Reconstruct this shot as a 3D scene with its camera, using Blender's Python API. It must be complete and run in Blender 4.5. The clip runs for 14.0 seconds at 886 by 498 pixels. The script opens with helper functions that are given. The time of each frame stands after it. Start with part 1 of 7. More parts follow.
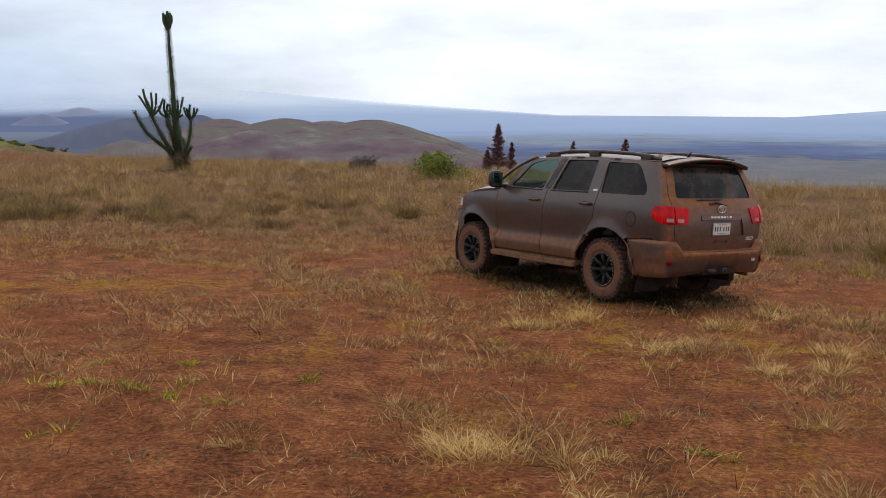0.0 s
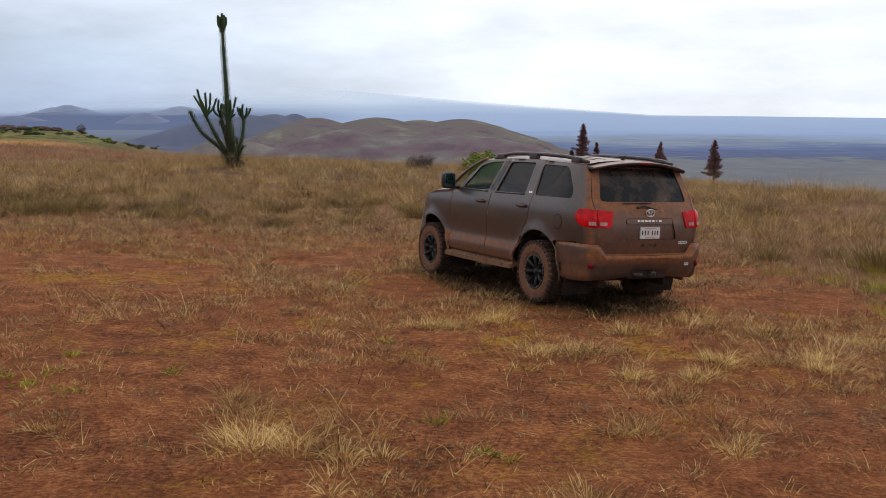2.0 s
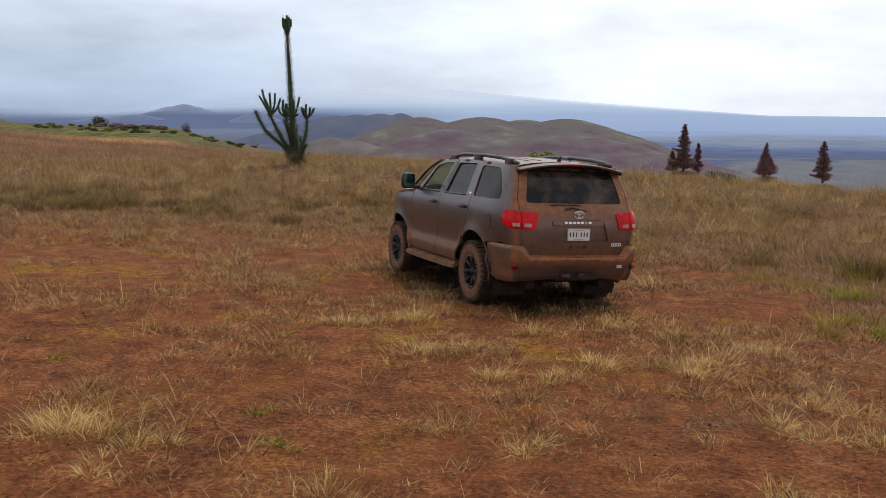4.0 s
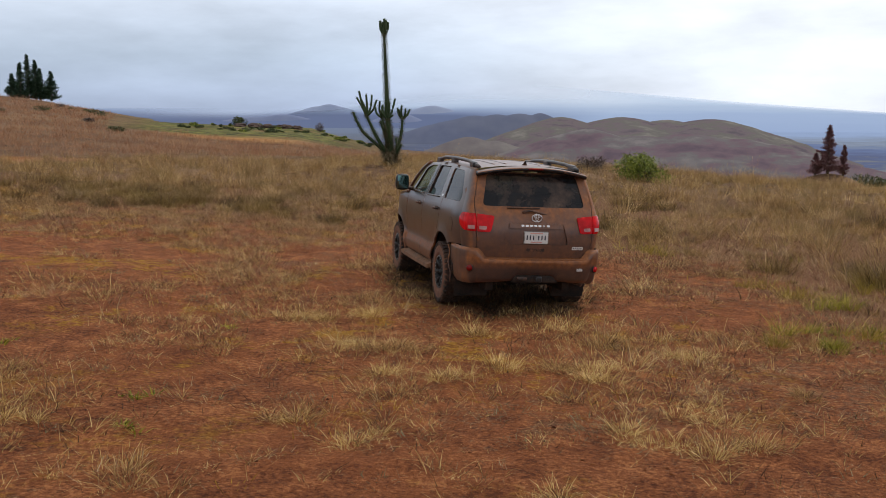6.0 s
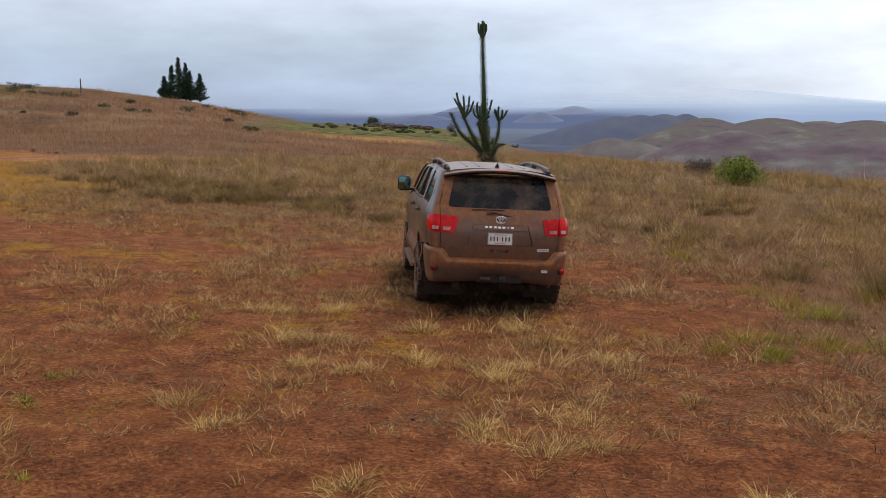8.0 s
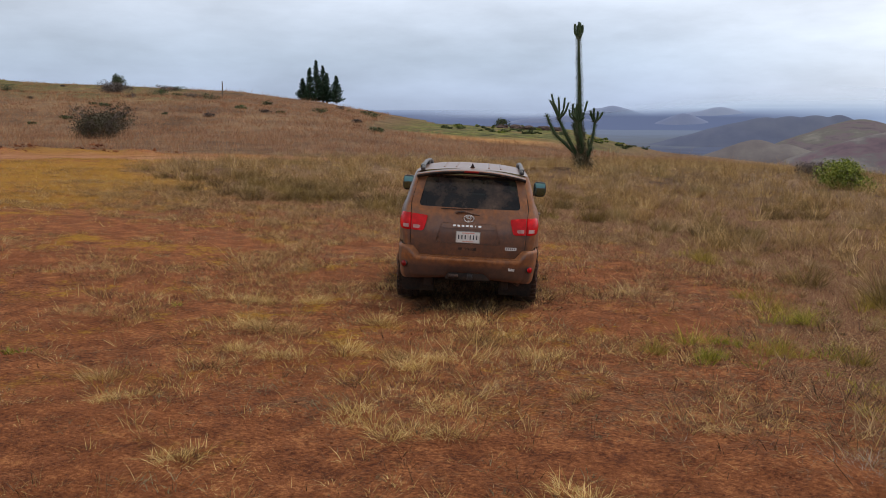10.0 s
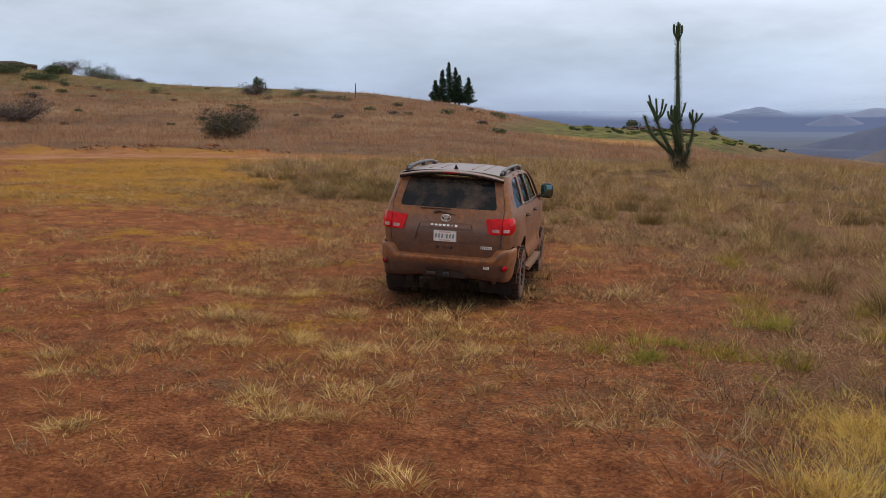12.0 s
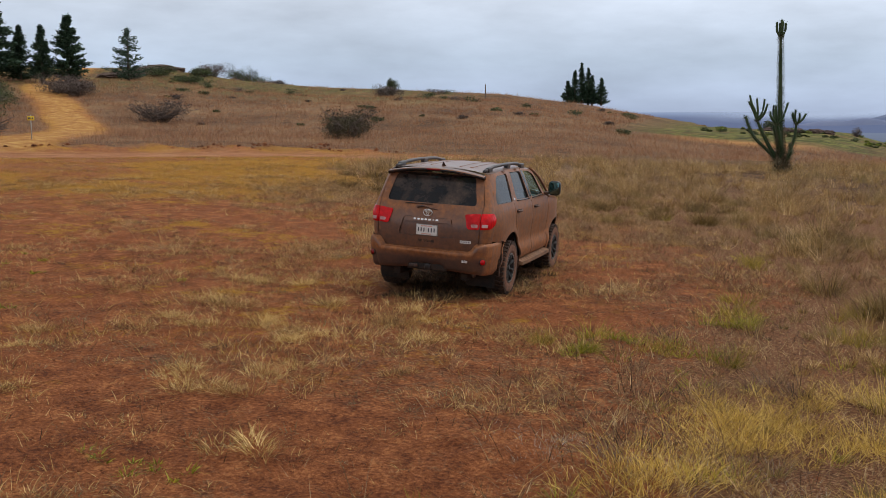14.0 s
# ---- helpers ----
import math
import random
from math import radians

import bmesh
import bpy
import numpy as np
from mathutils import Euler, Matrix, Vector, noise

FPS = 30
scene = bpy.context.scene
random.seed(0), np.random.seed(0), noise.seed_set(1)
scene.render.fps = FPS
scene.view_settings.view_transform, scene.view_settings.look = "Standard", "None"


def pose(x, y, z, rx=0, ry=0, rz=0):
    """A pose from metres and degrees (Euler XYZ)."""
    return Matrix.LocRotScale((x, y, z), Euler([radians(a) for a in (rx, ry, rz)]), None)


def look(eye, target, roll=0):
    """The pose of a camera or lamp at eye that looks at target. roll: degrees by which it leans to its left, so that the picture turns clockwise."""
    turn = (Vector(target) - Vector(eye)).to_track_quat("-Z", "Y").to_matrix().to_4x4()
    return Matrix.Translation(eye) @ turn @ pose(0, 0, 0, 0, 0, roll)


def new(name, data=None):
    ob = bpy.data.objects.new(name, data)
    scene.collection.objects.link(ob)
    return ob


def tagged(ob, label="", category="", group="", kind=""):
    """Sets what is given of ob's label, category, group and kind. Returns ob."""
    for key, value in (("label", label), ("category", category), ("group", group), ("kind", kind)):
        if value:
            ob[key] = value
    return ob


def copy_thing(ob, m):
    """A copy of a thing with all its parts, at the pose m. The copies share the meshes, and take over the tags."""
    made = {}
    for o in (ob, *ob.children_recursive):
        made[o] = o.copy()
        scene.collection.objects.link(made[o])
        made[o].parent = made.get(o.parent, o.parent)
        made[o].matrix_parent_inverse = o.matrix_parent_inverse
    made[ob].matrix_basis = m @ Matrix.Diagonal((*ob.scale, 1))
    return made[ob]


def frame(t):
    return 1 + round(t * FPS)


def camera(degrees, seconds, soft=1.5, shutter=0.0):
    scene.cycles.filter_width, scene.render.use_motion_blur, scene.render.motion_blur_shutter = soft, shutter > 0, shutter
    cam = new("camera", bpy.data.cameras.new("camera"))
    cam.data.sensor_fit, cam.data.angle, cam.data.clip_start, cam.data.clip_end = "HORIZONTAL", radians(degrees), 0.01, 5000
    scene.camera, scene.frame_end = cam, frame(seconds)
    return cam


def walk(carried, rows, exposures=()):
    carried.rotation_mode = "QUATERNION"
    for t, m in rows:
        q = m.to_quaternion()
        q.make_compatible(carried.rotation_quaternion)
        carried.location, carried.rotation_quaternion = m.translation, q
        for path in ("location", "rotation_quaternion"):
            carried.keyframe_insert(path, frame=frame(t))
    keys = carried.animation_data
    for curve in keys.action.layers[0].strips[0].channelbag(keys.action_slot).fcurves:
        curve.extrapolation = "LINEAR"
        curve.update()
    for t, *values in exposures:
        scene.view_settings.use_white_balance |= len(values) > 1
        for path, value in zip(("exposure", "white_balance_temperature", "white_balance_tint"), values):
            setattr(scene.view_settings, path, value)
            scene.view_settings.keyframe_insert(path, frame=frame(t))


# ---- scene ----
cam = camera(48.3, 14.0, soft=0.65)
METRES, EYE, TILT, LEAN, TURN = 15.58, 2.46, 1.1, -1.8, 0.0
ROWS = [
    (0.0, 0.0, 0.0, 0.0, -0.29, -9.12, 1.84),
    (0.5, 0.0327, -0.003, -0.0003, 0.97, -9.1, 1.83),
    (1.0, 0.0654, -0.0053, -0.001, 2.23, -9.05, 1.81),
    (1.5, 0.0982, -0.0064, -0.0013, 3.54, -9.02, 1.8),
    (2.0, 0.1327, -0.0066, -0.0017, 4.98, -8.98, 1.79),
    (2.5, 0.1676, -0.0062, -0.0026, 6.44, -8.93, 1.78),
    (3.0, 0.2026, -0.0049, -0.0036, 7.9, -8.89, 1.78),
    (3.5, 0.2382, -0.0025, -0.0042, 9.39, -8.85, 1.77),
    (4.0, 0.2748, 0.0004, -0.0046, 11.08, -8.81, 1.78),
    (6.5, 0.456, 0.0251, -0.0056, 21.23, -8.49, 1.89),
    (7.0, 0.4913, 0.0332, -0.0059, 23.26, -8.43, 1.9),
    (7.5, 0.5266, 0.0426, -0.0068, 25.29, -8.35, 1.92),
    (8.0, 0.5615, 0.0529, -0.0074, 27.33, -8.26, 1.91),
    (10.5, 0.731, 0.116, -0.0123, 37.37, -7.83, 1.97),
    (11.0, 0.7632, 0.1319, -0.013, 39.38, -7.74, 1.97),
    (11.5, 0.7942, 0.1483, -0.0139, 41.38, -7.66, 1.98),
    (12.0, 0.8247, 0.166, -0.015, 43.39, -7.57, 1.98),
    (12.5, 0.8552, 0.1842, -0.0166, 45.39, -7.48, 1.98),
    (13.0, 0.8858, 0.203, -0.0182, 47.41, -7.4, 1.97),
    (13.5, 0.9166, 0.2237, -0.0198, 49.42, -7.32, 1.95),
    (14.0, 0.9459, 0.2456, -0.0221, 51.43, -7.24, 1.93),
]
walk(cam, [(t, pose(0, 0, EYE, TILT, LEAN, TURN) @ pose(METRES * x, METRES * y, METRES * z, 90 + pitch, roll, yaw)) for t, x, y, z, yaw, pitch, roll in ROWS])

# ---- world and sun ----
world = bpy.data.worlds.new("sky")
scene.world = world
world.use_nodes = True
wn, wl = world.node_tree.nodes, world.node_tree.links
wn.clear()


def wnode(kind, **vals):
    n = wn.new(kind)
    for k, v in vals.items():
        n.inputs[k].default_value = v
    return n


SUN_AZ, SUN_EL = -14.0, 64.0
sky = wn.new("ShaderNodeTexSky")
sky.sky_type = "NISHITA"
sky.sun_disc = False
sky.sun_elevation = radians(SUN_EL)
sky.sun_rotation = radians(-SUN_AZ)
sky.altitude = 1500
coord = wn.new("ShaderNodeTexCoord")
split = wn.new("ShaderNodeSeparateXYZ")
wl.new(coord.outputs["Generated"], split.inputs[0])
# overcast veil: bluish at the horizon, white overhead and round the sun
veil = wn.new("ShaderNodeValToRGB")
veil.color_ramp.elements[0].position = 0.0
veil.color_ramp.elements[0].color = (0.38, 0.46, 0.63, 1)
veil.color_ramp.elements[1].position = 0.40
veil.color_ramp.elements[1].color = (0.855, 0.885, 0.945, 1)
for pos, col in ((0.05, (0.49, 0.58, 0.72, 1)), (0.11, (0.665, 0.738, 0.858, 1)), (0.2, (0.785, 0.832, 0.908, 1))):
    e = veil.color_ramp.elements.new(pos)
    e.color = col
wl.new(split.outputs["Z"], veil.inputs["Fac"])
# brighter part of the veil round the hidden sun
sundir = Vector((math.sin(radians(-SUN_AZ)) * math.cos(radians(SUN_EL)), math.cos(radians(SUN_AZ)) * math.cos(radians(SUN_EL)), math.sin(radians(SUN_EL))))
glowdir = Vector((math.sin(radians(16)) * math.cos(radians(14)), math.cos(radians(16)) * math.cos(radians(14)), math.sin(radians(14))))
dot = wn.new("ShaderNodeVectorMath")
dot.operation = "DOT_PRODUCT"
dot.inputs[1].default_value = glowdir
wl.new(coord.outputs["Generated"], dot.inputs[0])
glow = wn.new("ShaderNodeMapRange")
glow.interpolation_type = "SMOOTHSTEP"
for k, v in (("From Min", 0.5), ("From Max", 1.0), ("To Min", 0.98), ("To Max", 1.36)):
    glow.inputs[k].default_value = v
wl.new(dot.outputs["Value"], glow.inputs["Value"])
# soft cloud banks, stretched along the horizon
cm = wn.new("ShaderNodeMapping")
cm.inputs["Scale"].default_value = (3.0, 3.0, 11.0)
wl.new(coord.outputs["Generated"], cm.inputs["Vector"])
cn = wnode("ShaderNodeTexNoise", Scale=1.6, Detail=7.0, Roughness=0.56)
wl.new(cm.outputs[0], cn.inputs["Vector"])
cr = wn.new("ShaderNodeMapRange")
for k, v in (("From Min", 0.3), ("From Max", 0.70), ("To Min", 0.83), ("To Max", 1.17)):
    cr.inputs[k].default_value = v
wl.new(cn.outputs["Fac"], cr.inputs["Value"])
mul = wn.new("ShaderNodeMath")
mul.operation = "MULTIPLY"
wl.new(glow.outputs[0], mul.inputs[0])
wl.new(cr.outputs[0], mul.inputs[1])
white = wn.new("ShaderNodeMapRange")
white.interpolation_type = "SMOOTHSTEP"
for k, v in (("From Min", 0.72), ("From Max", 1.0), ("To Min", 0.0), ("To Max", 0.8)):
    white.inputs[k].default_value = v
wl.new(dot.outputs["Value"], white.inputs["Value"])
pale = wn.new("ShaderNodeMix")
pale.data_type = "RGBA"
wl.new(white.outputs[0], pale.inputs[0])
wl.new(veil.outputs[0], pale.inputs[6])
pale.inputs[7].default_value = (0.73, 0.752, 0.788, 1)
scl = wn.new("ShaderNodeVectorMath")
scl.operation = "SCALE"
wl.new(pale.outputs[2], scl.inputs[0])
wl.new(mul.outputs[0], scl.inputs["Scale"])
bg_sky = wnode("ShaderNodeBackground", Strength=0.05)
wl.new(sky.outputs[0], bg_sky.inputs["Color"])
bg_veil = wnode("ShaderNodeBackground", Strength=1.08)
wl.new(scl.outputs[0], bg_veil.inputs["Color"])
mixw = wn.new("ShaderNodeMixShader")
mixw.inputs[0].default_value = 0.92
wl.new(bg_sky.outputs[0], mixw.inputs[1])
wl.new(bg_veil.outputs[0], mixw.inputs[2])
wo = wn.new("ShaderNodeOutputWorld")
wl.new(mixw.outputs[0], wo.inputs[0])

sun = bpy.data.lights.new("sun", "SUN")
sun.energy, sun.angle, sun.color = 1.6, radians(16), (1.0, 0.95, 0.88)
new("sun", sun).matrix_world = look(sundir * 100, (0, 0, 0))

# ---- materials ----
class Mat:
    """A small helper to wire a Principled material."""

    def __init__(self, name, rough=0.8, metal=0.0, color=(0.5, 0.5, 0.5), spec=0.5):
        self.m = bpy.data.materials.new(name)
        self.m.use_nodes = True
        self.t = self.m.node_tree
        self.p = self.t.nodes["Principled BSDF"]
        self.p.inputs["Roughness"].default_value = rough
        self.p.inputs["Metallic"].default_value = metal
        self.p.inputs["Base Color"].default_value = (*color, 1)
        self.p.inputs["Specular IOR Level"].default_value = spec

    def node(self, kind, **vals):
        n = self.t.nodes.new(kind)
        for k, v in vals.items():
            n.inputs[k].default_value = v
        return n

    def link(self, a, b):
        self.t.links.new(a, b)

    def coords(self, which="Object"):
        if which == "Position":
            return self.node("ShaderNodeNewGeometry").outputs["Position"]
        return self.node("ShaderNodeTexCoord").outputs[which]

    def noise(self, scale, detail=4.0, rough=0.55, vec=None, stretch=None):
        n = self.node("ShaderNodeTexNoise", Scale=scale, Detail=detail, Roughness=rough)
        v = vec or self.coords()
        if stretch:
            mp = self.node("ShaderNodeMapping")
            mp.inputs["Scale"].default_value = stretch
            self.link(v, mp.inputs["Vector"])
            v = mp.outputs[0]
        self.link(v, n.inputs["Vector"])
        return n.outputs["Fac"]

    def ramp(self, fac, stops):
        r = self.node("ShaderNodeValToRGB")
        el = r.color_ramp.elements
        el[0].position, el[0].color = stops[0][0], (*stops[0][1], 1)
        el[1].position, el[1].color = stops[-1][0], (*stops[-1][1], 1)
        for pos, c in stops[1:-1]:
            e = el.new(pos)
            e.color = (*c, 1)
        self.link(fac, r.inputs["Fac"])
        return r.outputs["Color"]

    def span(self, fac, a, b, lo=0.0, hi=1.0):
        r = self.node("ShaderNodeMapRange")
        for k, v in (("From Min", a), ("From Max", b), ("To Min", lo), ("To Max", hi)):
            r.inputs[k].default_value = v
        self.link(fac, r.inputs["Value"])
        return r.outputs["Result"]

    def math(self, op, a, b=None):
        n = self.node("ShaderNodeMath")
        n.operation = op
        for i, v in enumerate((a, b)):
            if v is None:
                continue
            if isinstance(v, (int, float)):
                n.inputs[i].default_value = v
            else:
                self.link(v, n.inputs[i])
        n.use_clamp = op in ("ADD", "SUBTRACT")
        return n.outputs[0]

    def mix(self, fac, a, b, blend="MIX"):
        n = self.node("ShaderNodeMix")
        n.data_type, n.blend_type = "RGBA", blend
        for i, v in ((0, fac), (6, a), (7, b)):
            if isinstance(v, (int, float)):
                n.inputs[i].default_value = v
            elif isinstance(v, tuple):
                n.inputs[i].default_value = (*v, 1)
            else:
                self.link(v, n.inputs[i])
        return n.outputs[2]

    def attr(self, name):
        n = self.node("ShaderNodeAttribute")
        n.attribute_name = name
        return n.outputs["Fac"]

    def color(self, c):
        self.link(c, self.p.inputs["Base Color"])
        return self

    def rough(self, c):
        self.link(c, self.p.inputs["Roughness"])
        return self

    def bump(self, height, strength=0.3, dist=0.02):
        b = self.node("ShaderNodeBump", Strength=strength, Distance=dist)
        self.link(height, b.inputs["Height"])
        self.link(b.outputs[0], self.p.inputs["Normal"])
        return self


def mottled(name, c1, c2, scale=6.0, rough=0.8, metal=0.0, bump=0.2, dist=0.005, spec=0.4, detail=5.0, fine=None):
    """A plain surface with variation at two scales."""
    a = Mat(name, rough, metal, spec=spec)
    v = a.coords()
    n1, n2 = a.noise(scale, detail, 0.6, v), a.noise(fine or scale * 9, 3.0, 0.6, v)
    f = a.math("ADD", a.math("MULTIPLY", n1, 0.65), a.math("MULTIPLY", n2, 0.35))
    a.color(a.ramp(f, ((0.33, c1), (0.67, c2))))
    a.rough(a.span(n2, 0.3, 0.7, max(rough - 0.1, 0.02), min(rough + 0.1, 1)))
    if bump:
        a.bump(f, bump, dist)
    return a.m


def blade_mat(name, stops, wet=0.6, patch=0.25, tones=0.0, own=0.6, drifts=0.42):
    """Blades and leaves: a shade per blade, drifting over the field."""
    a = Mat(name, wet, spec=0.25)
    geo = a.node("ShaderNodeNewGeometry")
    drift = a.noise(patch, 3.0, 0.6, geo.outputs["Position"])
    f = a.math("ADD", a.math("MULTIPLY", geo.outputs["Random Per Island"], own), a.span(drift, 0.34, 0.66, 0.0, drifts))
    col = a.ramp(f, stops)
    if tones:
        col = a.mix(a.span(a.noise(tones, 3.0, 0.6, geo.outputs["Position"]), 0.52, 0.64, 0.0, 0.6), col, (0.20, 0.165, 0.065))
        col = a.mix(a.span(a.noise(tones * 0.7, 3.0, 0.6, geo.outputs["Position"], (1, 1.3, 1)), 0.47, 0.37, 0.0, 0.5), col, (0.22, 0.15, 0.115))
    a.color(col)
    tr = a.node("ShaderNodeBsdfTranslucent")
    a.link(col, tr.inputs["Color"])
    mx = a.node("ShaderNodeMixShader")
    mx.inputs[0].default_value = 0.3
    a.link(a.p.outputs[0], mx.inputs[1])
    a.link(tr.outputs[0], mx.inputs[2])
    a.link(mx.outputs[0], a.t.nodes["Material Output"].inputs["Surface"])
    return a.m


def ground_mat():
    a = Mat("red_earth_and_thatch", 0.95, spec=0.12)
    v = a.coords("Position")
    big, mid, fine = a.noise(0.35, 5, 0.6, v), a.noise(2.6, 7, 0.7, v), a.noise(24.0, 6, 0.75, v)
    grit = a.noise(120.0, 3, 0.75, v)
    f = a.math("ADD", a.math("MULTIPLY", mid, 0.42), a.math("MULTIPLY", fine, 0.58))
    soil = a.ramp(f, ((0.41, (0.075, 0.021, 0.008)), (0.47, (0.178, 0.055, 0.018)), (0.53, (0.272, 0.091, 0.030)), (0.59, (0.46, 0.18, 0.066))))
    soil = a.mix(a.span(big, 0.42, 0.66, 0, 0.4), soil, (0.27, 0.082, 0.025))
    soil = a.mix(a.span(grit, 0.57, 0.63, 0, 0.8), soil, (0.075, 0.020, 0.008))
    soil = a.mix(a.span(grit, 0.41, 0.34, 0, 0.5), soil, (0.42, 0.17, 0.07))
    strands = a.noise(60.0, 4, 0.78, v, (1.0, 0.35, 1.0))
    cross = a.noise(70.0, 4, 0.78, v, (0.35, 1.0, 1.0))
    tf = a.math("ADD", a.math("ADD", a.math("MULTIPLY", strands, 0.40), a.math("MULTIPLY", cross, 0.35)), a.math("MULTIPLY", fine, 0.25))
    thatch = a.ramp(tf, ((0.42, (0.042, 0.018, 0.010)), (0.48, (0.125, 0.053, 0.025)), (0.53, (0.24, 0.120, 0.058)), (0.60, (0.50, 0.33, 0.17))))
    moss = a.ramp(fine, ((0.36, (0.12, 0.045, 0.006)), (0.50, (0.31, 0.145, 0.012)), (0.64, (0.46, 0.26, 0.03))))
    field = a.ramp(a.math("ADD", a.math("MULTIPLY", a.noise(0.07, 6, 0.65, v), 0.45), a.math("MULTIPLY", a.noise(1.3, 7, 0.75, v), 0.55)),
                   ((0.38, (0.035, 0.019, 0.010)), (0.48, (0.11, 0.058, 0.030)), (0.56, (0.19, 0.108, 0.055)), (0.66, (0.28, 0.19, 0.09))))
    green = a.ramp(a.noise(0.5, 7, 0.75, v), ((0.40, (0.022, 0.024, 0.008)), (0.5, (0.080, 0.082, 0.017)), (0.62, (0.19, 0.17, 0.045))))
    patchy = a.math("ADD", a.math("MULTIPLY", a.noise(1.6, 6, 0.75, v), 0.4), a.math("MULTIPLY", a.noise(9.0, 6, 0.78, v), 0.6))
    col = soil
    col = a.mix(a.span(a.math("ADD", a.math("MULTIPLY", a.attr("thatch"), 0.6), a.span(patchy, 0.30, 0.70, -0.25, 0.75)), 0.46, 0.66, 0, 0.85), col, thatch)
    mp = a.math("ADD", a.math("MULTIPLY", a.noise(1.1, 5, 0.75, v), 0.4), a.math("MULTIPLY", a.noise(7.0, 6, 0.8, v), 0.6))
    mossf = a.math("MULTIPLY", a.span(a.math("ADD", mp, a.span(a.attr("moss"), 0.5, 1.0, 0.0, 0.09)), 0.51, 0.57, 0.0, 0.9), a.span(a.attr("moss"), 0.05, 0.6))
    col = a.mix(mossf, col, moss)
    col = a.mix(a.attr("field"), col, field)
    col = a.mix(a.math("MULTIPLY", a.attr("green"), a.span(a.noise(0.12, 5, 0.7, v), 0.30, 0.5)), col, green)
    track = a.ramp(a.noise(0.9, 7, 0.7, v), ((0.36, (0.22, 0.085, 0.026)), (0.5, (0.33, 0.16, 0.045)), (0.66, (0.48, 0.29, 0.09))))
    col = a.mix(a.attr("track"), col, track)
    lane = a.ramp(a.noise(1.4, 7, 0.7, v, (1, 0.3, 1)), ((0.36, (0.19, 0.075, 0.034)), (0.5, (0.29, 0.125, 0.058)), (0.66, (0.38, 0.20, 0.10))))
    col = a.mix(a.attr("lane"), col, lane)
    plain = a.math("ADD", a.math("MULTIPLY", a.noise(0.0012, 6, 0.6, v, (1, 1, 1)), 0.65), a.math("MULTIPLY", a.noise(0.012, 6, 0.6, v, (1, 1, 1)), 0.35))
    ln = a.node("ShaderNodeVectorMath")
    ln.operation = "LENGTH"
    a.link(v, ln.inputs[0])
    # far lava bands with aerial haze painted into their colour by distance
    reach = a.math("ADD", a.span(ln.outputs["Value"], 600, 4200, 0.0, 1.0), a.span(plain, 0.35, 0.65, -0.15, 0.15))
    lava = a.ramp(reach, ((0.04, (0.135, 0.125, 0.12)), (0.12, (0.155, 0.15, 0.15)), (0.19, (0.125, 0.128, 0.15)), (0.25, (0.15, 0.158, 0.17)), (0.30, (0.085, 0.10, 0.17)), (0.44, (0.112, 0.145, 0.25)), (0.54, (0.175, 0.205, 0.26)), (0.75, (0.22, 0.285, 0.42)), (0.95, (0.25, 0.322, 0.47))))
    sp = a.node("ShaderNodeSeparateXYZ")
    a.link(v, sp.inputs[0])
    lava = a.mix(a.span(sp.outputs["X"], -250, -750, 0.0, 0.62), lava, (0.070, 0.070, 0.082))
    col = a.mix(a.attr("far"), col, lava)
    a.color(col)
    a.link(a.span(a.attr("far"), 0.0, 0.3, 0.12, 0.0), a.p.inputs["Specular IOR Level"])
    h = a.math("ADD", a.math("MULTIPLY", fine, 0.6), a.math("MULTIPLY", grit, 0.4))
    a.bump(h, 1.0, 0.06)
    return a.m


def far_mat(name, stops, scale, detail=7.0, stretch=(1, 1, 1)):
    a = Mat(name, 1.0, spec=0.0)
    v = a.coords("Position")
    n = a.noise(scale, detail, 0.62, v, stretch)
    a.color(a.ramp(n, stops))
    return a.m


M_ground = ground_mat()
M_straw = blade_mat("straw_blades", ((0.12, (0.084, 0.040, 0.014)), (0.30, (0.273, 0.144, 0.040)), (0.52, (0.555, 0.360, 0.120)), (0.88, (0.85, 0.62, 0.27))), patch=2.6)
M_brownstraw = blade_mat("brown_straw_blades", ((0.12, (0.063, 0.030, 0.012)), (0.35, (0.210, 0.109, 0.038)), (0.6, (0.441, 0.261, 0.088)), (0.95, (0.735, 0.494, 0.208))), patch=1.8)
M_thatch = blade_mat("grey_brown_thatch", ((0.12, (0.034, 0.017, 0.009)), (0.35, (0.116, 0.061, 0.029)), (0.6, (0.284, 0.166, 0.076)), (0.95, (0.651, 0.446, 0.224))), patch=1.4)
M_greygreen = blade_mat("grey_green_weed", ((0.12, (0.077, 0.074, 0.035)), (0.5, (0.187, 0.173, 0.090)), (0.95, (0.374, 0.326, 0.190))), patch=1.4)
M_field = blade_mat("field_blades", ((0.12, (0.032, 0.016, 0.007)), (0.30, (0.126, 0.065, 0.025)), (0.46, (0.315, 0.169, 0.066)), (0.62, (0.336, 0.211, 0.061)), (0.78, (0.525, 0.337, 0.138)), (0.95, (0.840, 0.598, 0.312))), patch=1.1, tones=0.5, own=0.55, drifts=0.55)
M_reddish = blade_mat("reddish_blades", ((0.12, (0.179, 0.074, 0.037)), (0.5, (0.336, 0.162, 0.086)), (0.9, (0.462, 0.271, 0.140))), patch=0.3)
M_tussock = blade_mat("tussock_blades", ((0.12, (0.029, 0.016, 0.006)), (0.4, (0.110, 0.065, 0.020)), (0.7, (0.231, 0.152, 0.044)), (0.95, (0.420, 0.285, 0.104))), patch=0.6)
M_greenblade = blade_mat("green_blades", ((0.1, (0.081, 0.086, 0.008)), (0.5, (0.257, 0.240, 0.020)), (0.9, (0.594, 0.456, 0.063))), patch=0.9)
